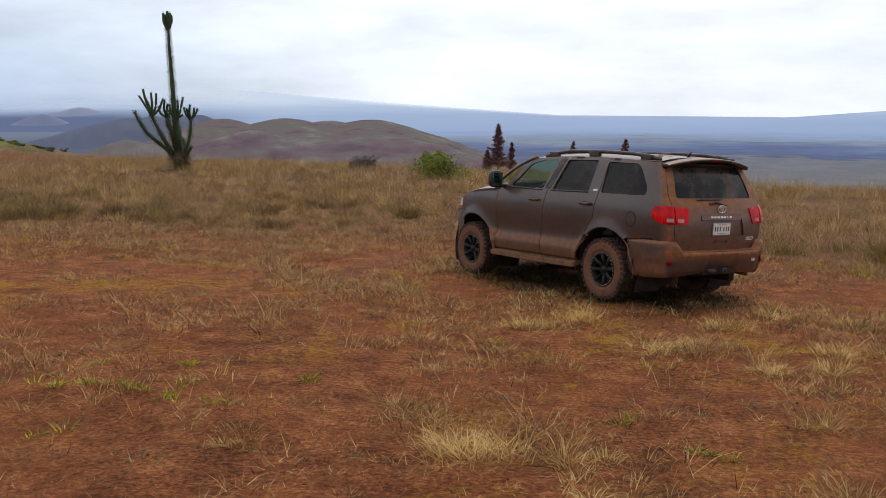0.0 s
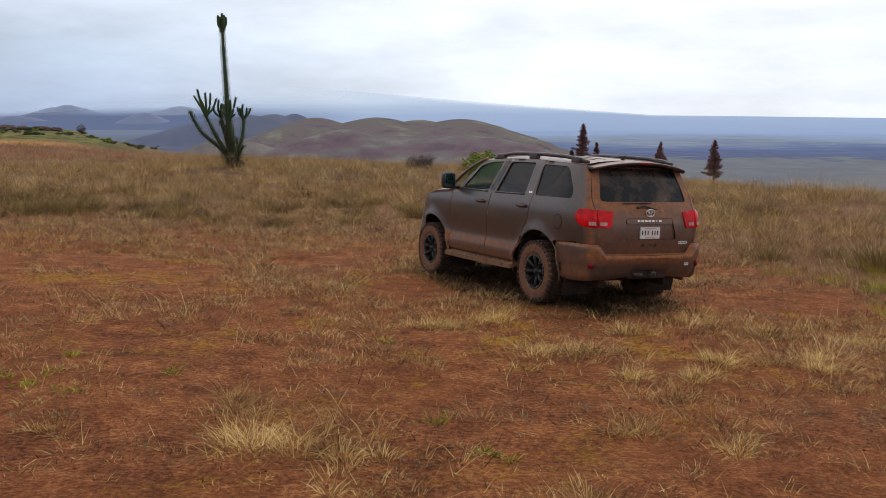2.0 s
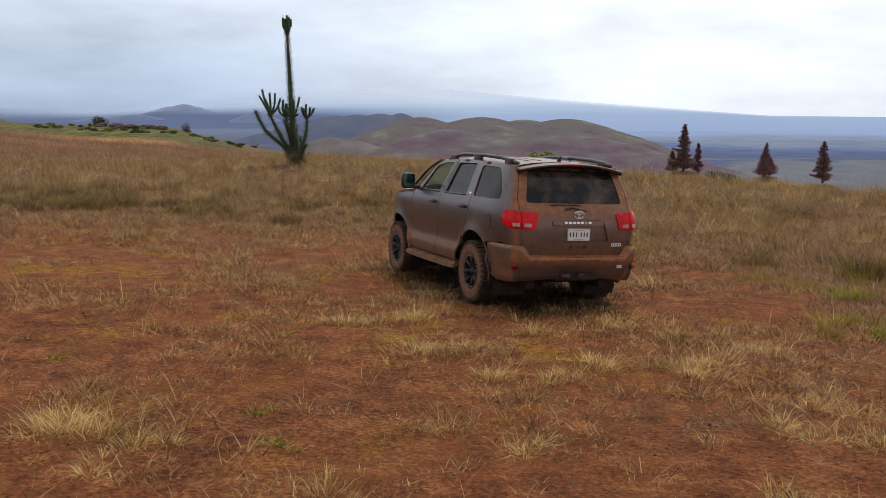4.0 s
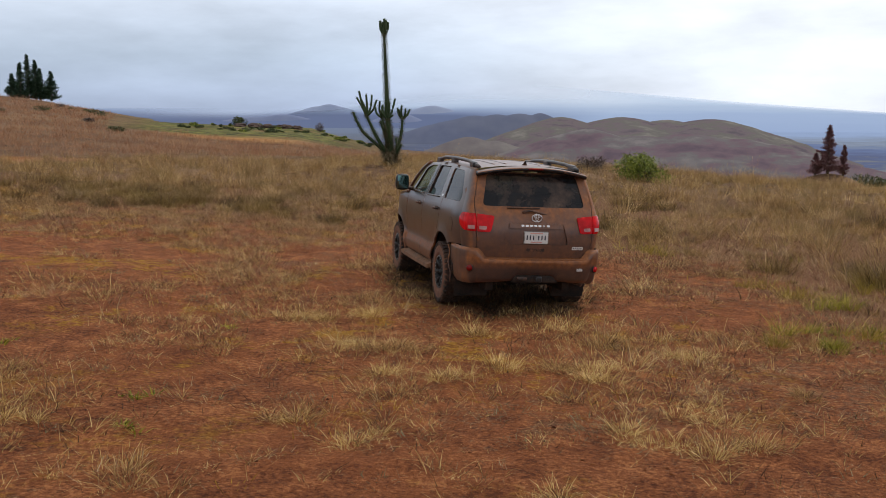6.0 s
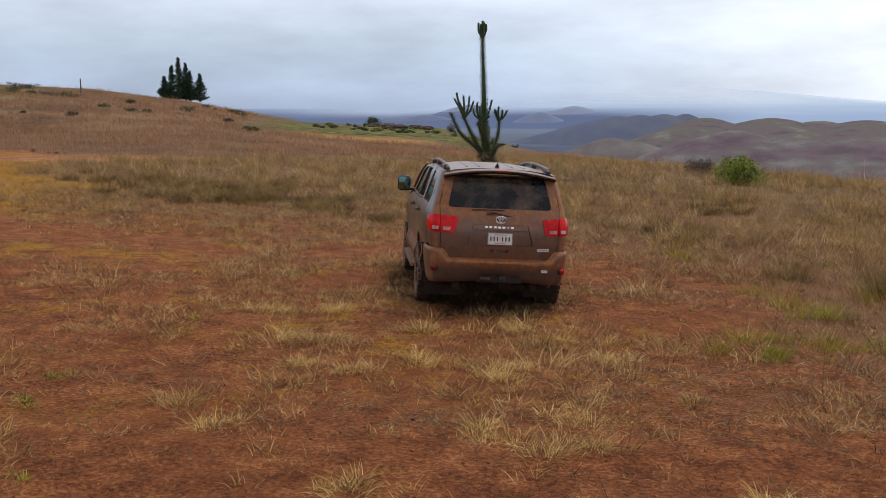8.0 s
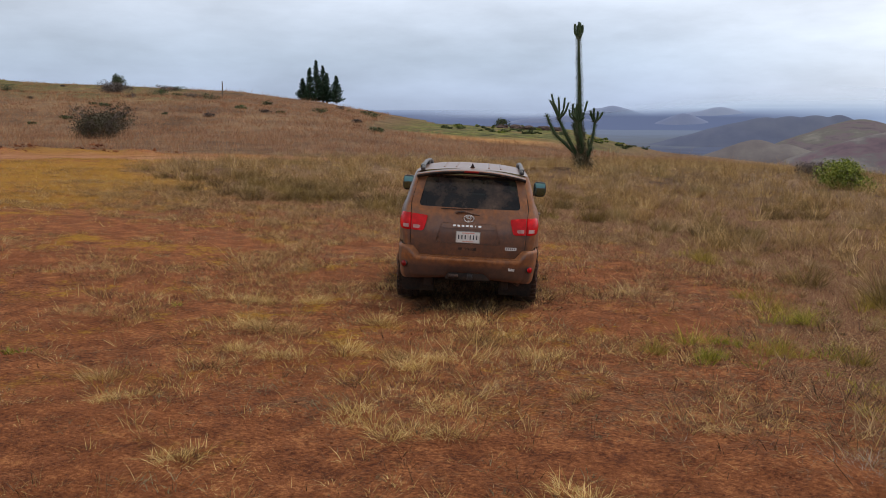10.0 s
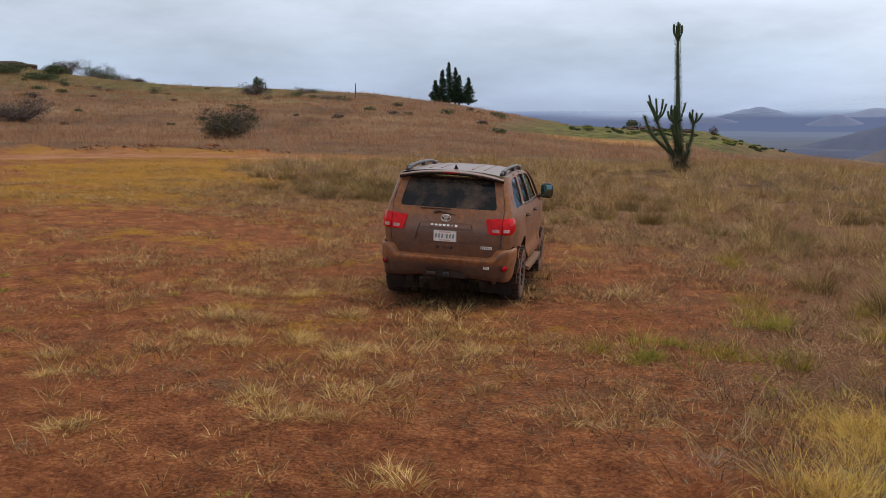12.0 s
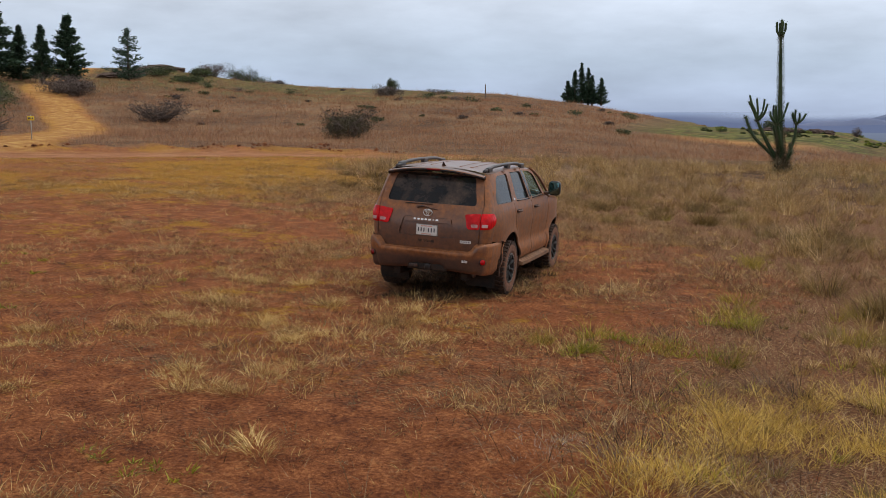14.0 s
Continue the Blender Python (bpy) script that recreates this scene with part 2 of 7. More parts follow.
M_yellowblade = blade_mat("yellow_blades", ((0.1, (0.210, 0.090, 0.010)), (0.5, (0.420, 0.223, 0.024)), (0.9, (0.525, 0.342, 0.064))), patch=0.9)
M_litter = blade_mat("dry_litter", ((0.12, (0.036, 0.016, 0.008)), (0.45, (0.118, 0.060, 0.028)), (0.7, (0.27, 0.160, 0.080)), (0.95, (0.60, 0.44, 0.25))), patch=1.2)
# near-black blades that paint the shade under the car
M_shadegrass = blade_mat("shade_dark_grass", ((0.12, (0.012, 0.007, 0.004)), (0.6, (0.05, 0.028, 0.014)), (0.95, (0.14, 0.085, 0.04))), patch=1.2)
M_greyweed = blade_mat("grey_dead_weed", ((0.12, (0.132, 0.105, 0.085)), (0.5, (0.330, 0.284, 0.230)), (0.95, (0.572, 0.504, 0.420))), patch=1.2)
M_palegreen = blade_mat("pale_green_blades", ((0.1, (0.169, 0.102, 0.021)), (0.4, (0.481, 0.300, 0.062)), (0.65, (0.702, 0.468, 0.104)), (0.95, (0.858, 0.612, 0.190))), patch=0.9)
M_olive = blade_mat("olive_blades", ((0.1, (0.069, 0.058, 0.008)), (0.45, (0.218, 0.163, 0.018)), (0.75, (0.391, 0.273, 0.040)), (0.95, (0.598, 0.441, 0.112))), patch=0.9)

# ---- helpers for meshes ----
def smooth(a, b, x):
    t = np.clip((np.asarray(x, float) - a) / (b - a), 0, 1)
    return t * t * (3 - 2 * t)


def raw_mesh(name, verts, faces, material, shade=False):
    """A mesh from numpy arrays; faces is a list of (n, k) index arrays."""
    me = bpy.data.meshes.new(name)
    verts = np.asarray(verts, np.float32)
    me.vertices.add(len(verts))
    me.vertices.foreach_set("co", verts.ravel())
    sizes = np.concatenate([np.full(len(f), f.shape[1], np.int32) for f in faces])
    loops = np.concatenate([f.ravel() for f in faces]).astype(np.int32)
    starts = np.concatenate([[0], np.cumsum(sizes)[:-1]]).astype(np.int32)
    me.loops.add(len(loops))
    me.loops.foreach_set("vertex_index", loops)
    me.polygons.add(len(sizes))
    me.polygons.foreach_set("loop_start", starts)
    me.polygons.foreach_set("loop_total", sizes)
    me.polygons.foreach_set("use_smooth", np.full(len(sizes), shade, bool))
    me.materials.append(material)
    me.update()
    return me


def part(name, bm, material, parent=None, label="", shade=True, m=None):
    """One bmesh as one mesh object under a thing or a part."""
    me = bpy.data.meshes.new(name)
    bm.normal_update()
    bm.to_mesh(me)
    bm.free()
    for mt in (material if isinstance(material, (list, tuple)) else (material,)):
        me.materials.append(mt)
    if shade:
        me.polygons.foreach_set("use_smooth", np.ones(len(me.polygons), bool))
    ob = new(name, me)
    if m is not None:
        ob.matrix_basis = m
    ob.parent = parent
    if label:
        ob["label"] = label
    return ob


def empty(name, m, label, category, group="", kind=""):
    ob = new(name)
    ob.matrix_basis = m
    return tagged(ob, label, category, group, kind)


# value noise on the plan, for masks and relief
_lat = np.random.RandomState(5).rand(512, 512)


def vnoise(x, y, scale, seed=0):
    u, v = np.asarray(x, float) * scale + seed * 17.31 + 1000, np.asarray(y, float) * scale + seed * 7.77 + 1000
    i, j = np.floor(u).astype(int), np.floor(v).astype(int)
    a, b = u - i, v - j
    a, b = a * a * (3 - 2 * a), b * b * (3 - 2 * b)
    g = lambda p, q: _lat[p % 512, q % 512]
    return (g(i, j) * (1 - a) + g(i + 1, j) * a) * (1 - b) + (g(i, j + 1) * (1 - a) + g(i + 1, j + 1) * a) * b


def fbm(x, y, scale, octaves=4, seed=0):
    s, amp, tot = 0, 1.0, 0
    for o in range(octaves):
        s, tot = s + amp * vnoise(x, y, scale * 2 ** o, seed + o), tot + amp
        amp *= 0.5
    return s / tot


CAR = Matrix.Translation((2.132, 14.61, -0.112)) @ pose(0, 0, 0, 0, 0, 32.6) @ pose(0, 0, 0, -1.33, 0, 0) @ pose(0, 0, 0, 0, 2.75, 0)


def under_car(x, y):
    """1 under and close round the car, where ground and grass are darkened as shade."""
    inv = CAR.inverted()
    lx = inv[0][0] * x + inv[0][1] * y + inv[0][3]
    ly = inv[1][0] * x + inv[1][1] * y + inv[1][3]
    return np.exp(-((lx / 1.25) ** 2 + (ly / 2.9) ** 2) ** 4)


def road_dist(x, y):
    """Signed plan distance to the middle of the dirt road on the far side of the clearing."""
    x, y = np.asarray(x, float), np.asarray(y, float)
    cx = -37.0 + 0.012 * np.clip(y - 22, 0, 40) ** 2 - 0.05 * (y - 22)
    return x - cx


def track_dist(x, y):
    """Distance to the yellow track that climbs the hill."""
    x, y = np.asarray(x, float), np.asarray(y, float)
    s = -x
    cy = np.interp(s, [38, 50, 62, 76, 95, 125, 160, 200, 240], [17, 21, 26, 33.5, 40.5, 48, 56, 73, 98])
    return np.where(s > 40, y - cy, 99.0)


QA = (-60, 20, 25, 30, 35, 40, 45, 50, 55, 60, 65, 70, 75, 90, 180, 240)
QZ = (-31.00, -5.50, -1.95, -1.58, -0.06, 2.45, 4.35, 4.80, 5.15, 6.35, 8.54, 8.51, 9.01, 11.00, 11.00, -31.00)


def terrain(x, y):
    """Height of the ground."""
    x, y = np.asarray(x, float), np.asarray(y, float)
    r = np.hypot(x, y)
    az = np.degrees(np.arctan2(-x, y))
    az = np.where(az < -120, az + 360, az)
    keep = 1 - smooth(60, 160, r)
    z = 0.3277 + (-0.0156 * x - 0.0239 * y) * keep - 0.35 * (1 - keep)
    z = z - 0.055 * np.exp(-((x - 1.9) ** 2 + (y - 14.9) ** 2) / 9.0)
    q = np.interp(az, QA, QZ)
    r0 = np.interp(az, [-60, -15, -6, 8, 30, 45], [32, 36, 44, 54, 72, 88])
    s = np.clip((r - r0) / (205 - r0), 0, 1.25)
    z = z + q * s ** 2 * (3 - 2 * np.clip(s, 0, 1)) * np.where(q < 0, 1, np.clip(1.25 - 0.25 * s, 0, 1))
    # valley floor beyond the slopes
    low = smooth(np.where(az > 34, 250, 200), np.where(az > 34, 1100, 760), r)
    z = z * (1 - low) - 76 * low
    near = 1 - smooth(70, 200, r)
    z = z + (fbm(x, y, 0.12, 4, 3) - 0.5) * 0.22 * smooth(16, 40, r) + (fbm(x, y, 0.02, 4, 9) - 0.5) * 2.2 * smooth(60, 160, r)
    z = z + ((fbm(x, y, 0.9, 4, 1) - 0.5) * 0.075 + (fbm(x, y, 5.0, 3, 2) - 0.5) * 0.035) * near
    # a small worn step where the turf ends
    st = y - (17.0 - 0.22 * (x + 3)) + (fbm(x, y, 1.2, 3, 44) - 0.5) * 0.9
    z = z - 0.075 * (1 - smooth(-0.10, 0.06, st)) * smooth(-4.5, -0.5, st) * smooth(-16, -13, x) * smooth(0, -3, x)
    z = z - 1.3 * np.exp(-((r - 115) / 35) ** 2) * np.exp(-((az - 24) / 8) ** 2)
    z = z + 0.8 * np.exp(-((r - 196) / 26) ** 2) * np.exp(-((az - 28) / 4.5) ** 4)
    # low rise under the candelabra plant
    z = z + 0.36 * np.exp(-((x + 11.9) ** 2 + (y - 45.5) ** 2) / 30.0)
    # shoulders below the brow where the rusty trees stand
    for hx, hy, hz in ((17.0, 276.0, -13.9), (43.1, 315.0, -17.4), (58.5, 310.0, -18.9)):
        g = np.exp(-((x - hx) ** 2 + (y - hy) ** 2) / 220.0)
        z = z + np.maximum(hz - z, 0) * g
    # turned soil
    z = z + 0.10 * np.exp(-((x - 9.0) ** 2 + (y - 8.9) ** 2) / 0.35) * (fbm(x, y, 4.0, 3, 45) + 0.2)
    # low bank of clods along the far side of the road
    rd = road_dist(x, y)
    z = z + 0.42 * np.exp(-((rd + 4.6) / 0.9) ** 2) * (0.2 + 1.2 * fbm(x, y, 0.5, 4, 6)) * smooth(45, 36, y) * smooth(8, 14, y)
    z = z - 0.12 * np.exp(-(rd / 3.2) ** 4) * near
    return z


EDGE = ((30, -14), (13.5, 2), (11.2, 7.5), (9.9, 10.2), (8.6, 12.8), (7.0, 15.2), (6.3, 18.5), (4.6, 19.2), (1.6, 21.8), (-2.5, 24.2),
        (-5.5, 23.4), (-9.5, 22.2), (-12.5, 22.6), (-16, 25.5), (-23, 27.2), (-30, 34.5), (-34, 44), (-36, 60))
_ex, _ey = [p[0] for p in EDGE][::-1], [p[1] for p in EDGE][::-1]


def tall(x, y):
    """1 inside the tall grass, 0 on the clearing."""
    x, y = np.asarray(x, float), np.asarray(y, float)
    wob = (fbm(x, y, 0.35, 3, 12) - 0.5) * 3.0
    inside = smooth(-0.8, 0.9, y + wob - np.interp(x, _ex, _ey, left=500, right=-14))
    rd, td = road_dist(x, y), np.abs(track_dist(x, y))
    far = smooth(-3.8, -5.6, rd + wob * 0.3)
    return np.maximum(inside, far) * smooth(2.4, 4.2, td + wob * 0.4) * (1 - np.exp(-(rd / 3.4) ** 6) * smooth(60, 40, y))


def band(x, y):
    """1 on the strip of low dead grass along the rim of the clearing, 0 on open soil."""
    x, y = np.asarray(x, float), np.asarray(y, float)
    e = y - np.interp(x, _ex, _ey, left=500, right=-14) + (fbm(x, y, 0.5, 4, 14) - 0.5) * 4.0
    return smooth(-7.5, -1.0, e + np.where(x > 3, -2.0, 0.0)) * smooth(-19, -14, x)


def ground_sheet():
    na, nr = 900, 330
    ang = np.linspace(0, 2 * np.pi, na, endpoint=False)
    rad = np.concatenate([[0], 0.8 * (4900 / 0.8) ** (np.linspace(0, 1, nr) ** 1.12)])
    cx, cy = 6.5, 1.5
    A, Rr = np.meshgrid(ang, rad[1:])
    x, y = cx + Rr * np.cos(A), cy + Rr * np.sin(A)
    x, y = np.concatenate([[cx], x.ravel()]), np.concatenate([[cy], y.ravel()])
    z = terrain(x, y)
    i = np.arange(na)
    j = (i + 1) % na
    tri = np.stack([np.zeros(na, int), 1 + i, 1 + j], 1)
    quads = [np.stack([1 + k * na + i, 1 + (k + 1) * na + i, 1 + (k + 1) * na + j, 1 + k * na + j], 1) for k in range(nr - 1)]
    me = raw_mesh("ground", np.stack([x, y, z], 1), [tri, np.concatenate(quads)], M_ground, True)
    tl, rd, td = tall(x, y), road_dist(x, y), np.abs(track_dist(x, y))
    r = np.hypot(x, y)
    az = np.degrees(np.arctan2(-x, y))
    # share of dry litter on the soil: little on the open dirt, much near the tall grass and beyond the car
    dirt = np.maximum(np.exp(-(((x - 0) / 10.0) ** 2 + ((y - 5.5) / 6.0) ** 2) ** 2), np.exp(-(((x + 9) / 8) ** 2 + ((y - 12) / 6.0) ** 2) ** 2))
    # extra thatch under the car darkens the ground there as painted shade
    thatch = np.clip(0.29 - 0.26 * dirt + 0.4 * tl + 0.34 * band(x, y) + 0.5 * under_car(x, y) + (fbm(x, y, 0.5, 5, 21) - 0.5) * 0.9, 0, 1)
    moss = np.clip(1.5 * smooth(-9, -17, x) * smooth(9, 13, y) * (1 - tl) + 0.75 * (1 - smooth(5, 8, x)) * (1 - tl) * smooth(0.54, 0.64, fbm(x, y, 1.3, 4, 31)) * (0.45 + 0.55 * smooth(7, 11, y)), 0, 1)
    moss = moss * (0.35 + 0.65 * smooth(0.38, 0.58, fbm(x, y, 0.16, 4, 33)))
    ochre = np.exp(-((az - 28.5) / 4.0) ** 4) * np.exp(-((r - 130) / 8) ** 4)
    lane = np.exp(-((rd + 0.8) / 2.3) ** 6) * smooth(60, 44, y)
    road = np.exp(-(td / 2.8) ** 4) * smooth(-300, -240, x) * (rd < -3)
    field = tl * smooth(22, 45, r)
    green = np.exp(-((az - 28) / 6.5) ** 4) * smooth(134, 142, r) * smooth(330, 260, r) * 1.4
    field = field * (1 - np.clip(green, 0, 1) * 0.2)
    green = np.maximum(green, 0.55 * smooth(44, 50, az) * smooth(150, 185, r))
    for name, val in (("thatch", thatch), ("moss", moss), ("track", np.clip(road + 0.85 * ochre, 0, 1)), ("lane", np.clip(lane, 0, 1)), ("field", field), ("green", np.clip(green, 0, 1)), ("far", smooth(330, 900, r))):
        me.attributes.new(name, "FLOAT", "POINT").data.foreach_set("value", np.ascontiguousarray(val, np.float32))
    return tagged(new("ground", me), "red earth with dry grass falling away to a wide valley", "ground", kind="structure")


ground_sheet()


# ---- far hills, the long mountain behind ----
def bumpy_hill(name, dist, depth, base, material, label, seed, peaks):
    """Cinder cones run together: straight flanks, rounded tops. peaks: azimuth, elevation of the top, slope of the flanks, rounding, all in degrees as seen from the plateau."""
    n, mrows = 190, 80
    az = np.array([p[0] for p in peaks])
    reach = max(3.6 / p[2] for p in peaks) * 0.9
    a, v = np.meshgrid(np.linspace(az.max() + reach, az.min() - reach, n), np.linspace(-1, 1, mrows))
    deg = radians(1) * dist
    h = np.full_like(a, -1e3)
    for pa, el, slope, e in peaks:
        d = np.hypot(a - pa, v * reach)
        h = np.maximum(h, EYE + dist * math.tan(radians(el)) - slope * deg * (np.sqrt(d ** 2 + e ** 2) - e))
    rel = np.clip((h - base) / (h.max() - base), 0, 1)
    gull = fbm(a * 1.7 + seed, v * 5, 1.0, 5, seed) - 0.5
    h = h + gull * 0.13 * (h.max() - base) * np.clip(rel * 3, 0, 1) * (1.08 - rel)
    h = np.maximum(h, base - 4)
    dd = dist + v * depth
    px, py = -np.sin(np.radians(a)) * dd, np.cos(np.radians(a)) * dd
    i, j = np.meshgrid(np.arange(n - 1), np.arange(mrows - 1))
    k = (j * n + i).ravel()
    me = raw_mesh(name, np.stack([px.ravel(), py.ravel(), h.ravel()], 1), [np.stack([k, k + 1, k + n + 1, k + n], 1)], material, True)
    return tagged(new(name, me), label, "hill", kind="structure")


M_hill = far_mat("near_cinder_hill", ((0.36, (0.092, 0.078, 0.088)), (0.45, (0.132, 0.106, 0.113)), (0.52, (0.118, 0.110, 0.100)), (0.60, (0.142, 0.130, 0.118)), (0.68, (0.185, 0.17, 0.152))), 0.021, 9.0, stretch=(1, 1, 3))
M_apron = far_mat("purple_cinder_slope", ((0.36, (0.098, 0.074, 0.089)), (0.47, (0.132, 0.094, 0.107)), (0.55, (0.125, 0.113, 0.114)), (0.66, (0.175, 0.155, 0.152))), 0.018, 9.0, stretch=(1, 1, 3))
M_hill_red = far_mat("grey_cinder_mound", ((0.3, (0.105, 0.092, 0.098)), (0.55, (0.15, 0.13, 0.128)), (0.7, (0.18, 0.165, 0.15))), 0.02)
# aerial haze is mixed into these hill colours, bluer and paler farther off
M_hill_haze = far_mat("hazed_blue_hill", ((0.3, (0.088, 0.10, 0.15)), (0.7, (0.125, 0.135, 0.18))), 0.008)
M_hill_haze2 = far_mat("hazed_bluer_hill", ((0.3, (0.15, 0.175, 0.27)), (0.7, (0.19, 0.215, 0.30))), 0.008)
M_hill_haze_pale = far_mat("hazed_pale_hill", ((0.3, (0.215, 0.25, 0.36)), (0.7, (0.27, 0.305, 0.39))), 0.006)


def mountain_mat():
    a = Mat("haze_painted_mountain", 1.0, spec=0.0)
    v = a.coords("Position")
    sp = a.node("ShaderNodeSeparateXYZ")
    a.link(v, sp.inputs[0])
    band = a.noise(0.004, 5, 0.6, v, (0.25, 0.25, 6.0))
    # haze painted into the colour by height, paling towards the crest
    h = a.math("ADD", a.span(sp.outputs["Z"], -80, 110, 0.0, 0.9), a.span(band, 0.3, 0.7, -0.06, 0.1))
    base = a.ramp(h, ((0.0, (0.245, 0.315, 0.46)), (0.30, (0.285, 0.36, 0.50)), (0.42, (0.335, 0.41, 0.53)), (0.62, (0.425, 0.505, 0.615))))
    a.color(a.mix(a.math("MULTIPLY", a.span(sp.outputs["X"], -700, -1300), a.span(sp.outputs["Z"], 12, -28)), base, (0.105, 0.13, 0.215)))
    a.link(a.attr("clear_air"), a.p.inputs["Alpha"])
    return a.m


M_mount = mountain_mat()


bumpy_hill("cinder_cone_front", 1500, 300, -78, M_hill, "brown and reddish cinder hill with rounded tops across the valley", 3,
           ((12.2, -0.47, 0.39, 0.9), (8.75, -0.46, 0.36, 1.5), (6.3, -0.60, 0.36, 1.2), (3.95, -0.54, 0.37, 1.6)))
bumpy_hill("cinder_apron", 1300, 200, -78, M_apron, "purple-brown cinder slopes below the rounded hill", 7,
           ((10.6, -1.12, 0.34, 0.7), (7.6, -1.5, 0.26, 1.2), (5.0, -1.38, 0.25, 1.4), (2.6, -1.6, 0.25, 1.2)))
bumpy_hill("cinder_cone_low", 1330, 120, -78, M_hill_red, "low grey cinder mound in the valley", 17, ((17.4, -1.62, 0.42, 0.7), (16.0, -1.85, 0.35, 0.6)))
bumpy_hill("hazed_hill_mid", 2300, 260, -78, M_hill_haze, "flat-topped hill, coloured bluish for haze", 23,
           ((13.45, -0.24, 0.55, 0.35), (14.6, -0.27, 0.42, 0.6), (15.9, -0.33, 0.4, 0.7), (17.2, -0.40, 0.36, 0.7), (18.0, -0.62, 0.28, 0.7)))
bumpy_hill("far_hill_pale", 4265, 240, -78, M_hill_haze_pale, "pale far hill, haze painted into its colour", 29, ((19.7, 0.16, 0.34, 0.5), (20.9, -0.08, 0.30, 0.4)))
bumpy_hill("far_hill_hazed", 4110, 240, -78, M_hill_haze2, "blue cone, haze painted into its colour", 31, ((21.65, -0.20, 0.44, 0.35),))
bumpy_hill("far_hill_long", 4495, 240, -78, M_hill_haze_pale, "long pale hill, haze painted into its colour", 37, ((25.6, 0.22, 0.40, 0.4), (26.2, 0.10, 0.34, 0.4), (25.0, 0.08, 0.4, 0.3)))
bumpy_hill("far_hill_end", 4225, 240, -78, M_hill_haze2, "low blue hill, haze painted into its colour", 41, ((28.2, -0.36, 0.24, 0.6), (29.9, -0.5, 0.2, 0.7), (24.0, -0.58, 0.2, 0.4)))


def valley_and_mountain():
    """The valley floor's far bands and the long shield mountain, far behind everything."""
    az = np.linspace(-75, 120, 400)
    el_top = np.interp(az, [-75, -40, -30, -24, -19.5, -7, 2.5, 8, 13.5, 18, 22, 26, 30, 36, 45, 120], [0.3, 0.45, 0.15, -0.08, -0.41, -0.30, 0.38, 0.85, 1.30, 1.35, 0.9, 0.35, 0.0, -0.05, -0.1, -0.2])
    rows, n = 24, len(az)
    verts = []
    for k in range(rows):
        f = k / (rows - 1)
        d = 3900 + 850 * f
        z0 = -79
        z1 = 2.46 + 4750 * np.tan(np.radians(el_top))
        z = z0 + (z1 - z0) * f ** 1.15
        verts.append(np.stack([-np.sin(np.radians(az)) * d, np.cos(np.radians(az)) * d, z], 1))
    i, j = np.meshgrid(np.arange(n - 1), np.arange(rows - 1))
    q = (j * n + i).ravel()
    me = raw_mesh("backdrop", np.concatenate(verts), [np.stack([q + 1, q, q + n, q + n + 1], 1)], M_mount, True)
    top = 2.46 + 4750 * np.tan(np.radians(el_top))
    f = np.clip((np.concatenate(verts)[:, 2] + 79) / np.tile(top + 79, rows), 0, 1)
    # opacity falls towards the crest to stand in for cloud
    cloud = np.maximum(smooth(5, 15, np.tile(az, rows)) * smooth(0.35, 0.85, f), 0.55 * smooth(0.86, 1.0, f) * smooth(-14, -2, np.tile(az, rows))) * smooth(40, 30, np.tile(az, rows))
    me.attributes.new("clear_air", "FLOAT", "POINT").data.foreach_set("value", np.ascontiguousarray(1 - cloud, np.float32))
    return tagged(new("backdrop", me), "long shield mountain, coloured and faded out for haze and cloud", "mountain", kind="structure")


valley_and_mountain()

# ---- the parked car ----
from mathutils.geometry import delaunay_2d_cdt


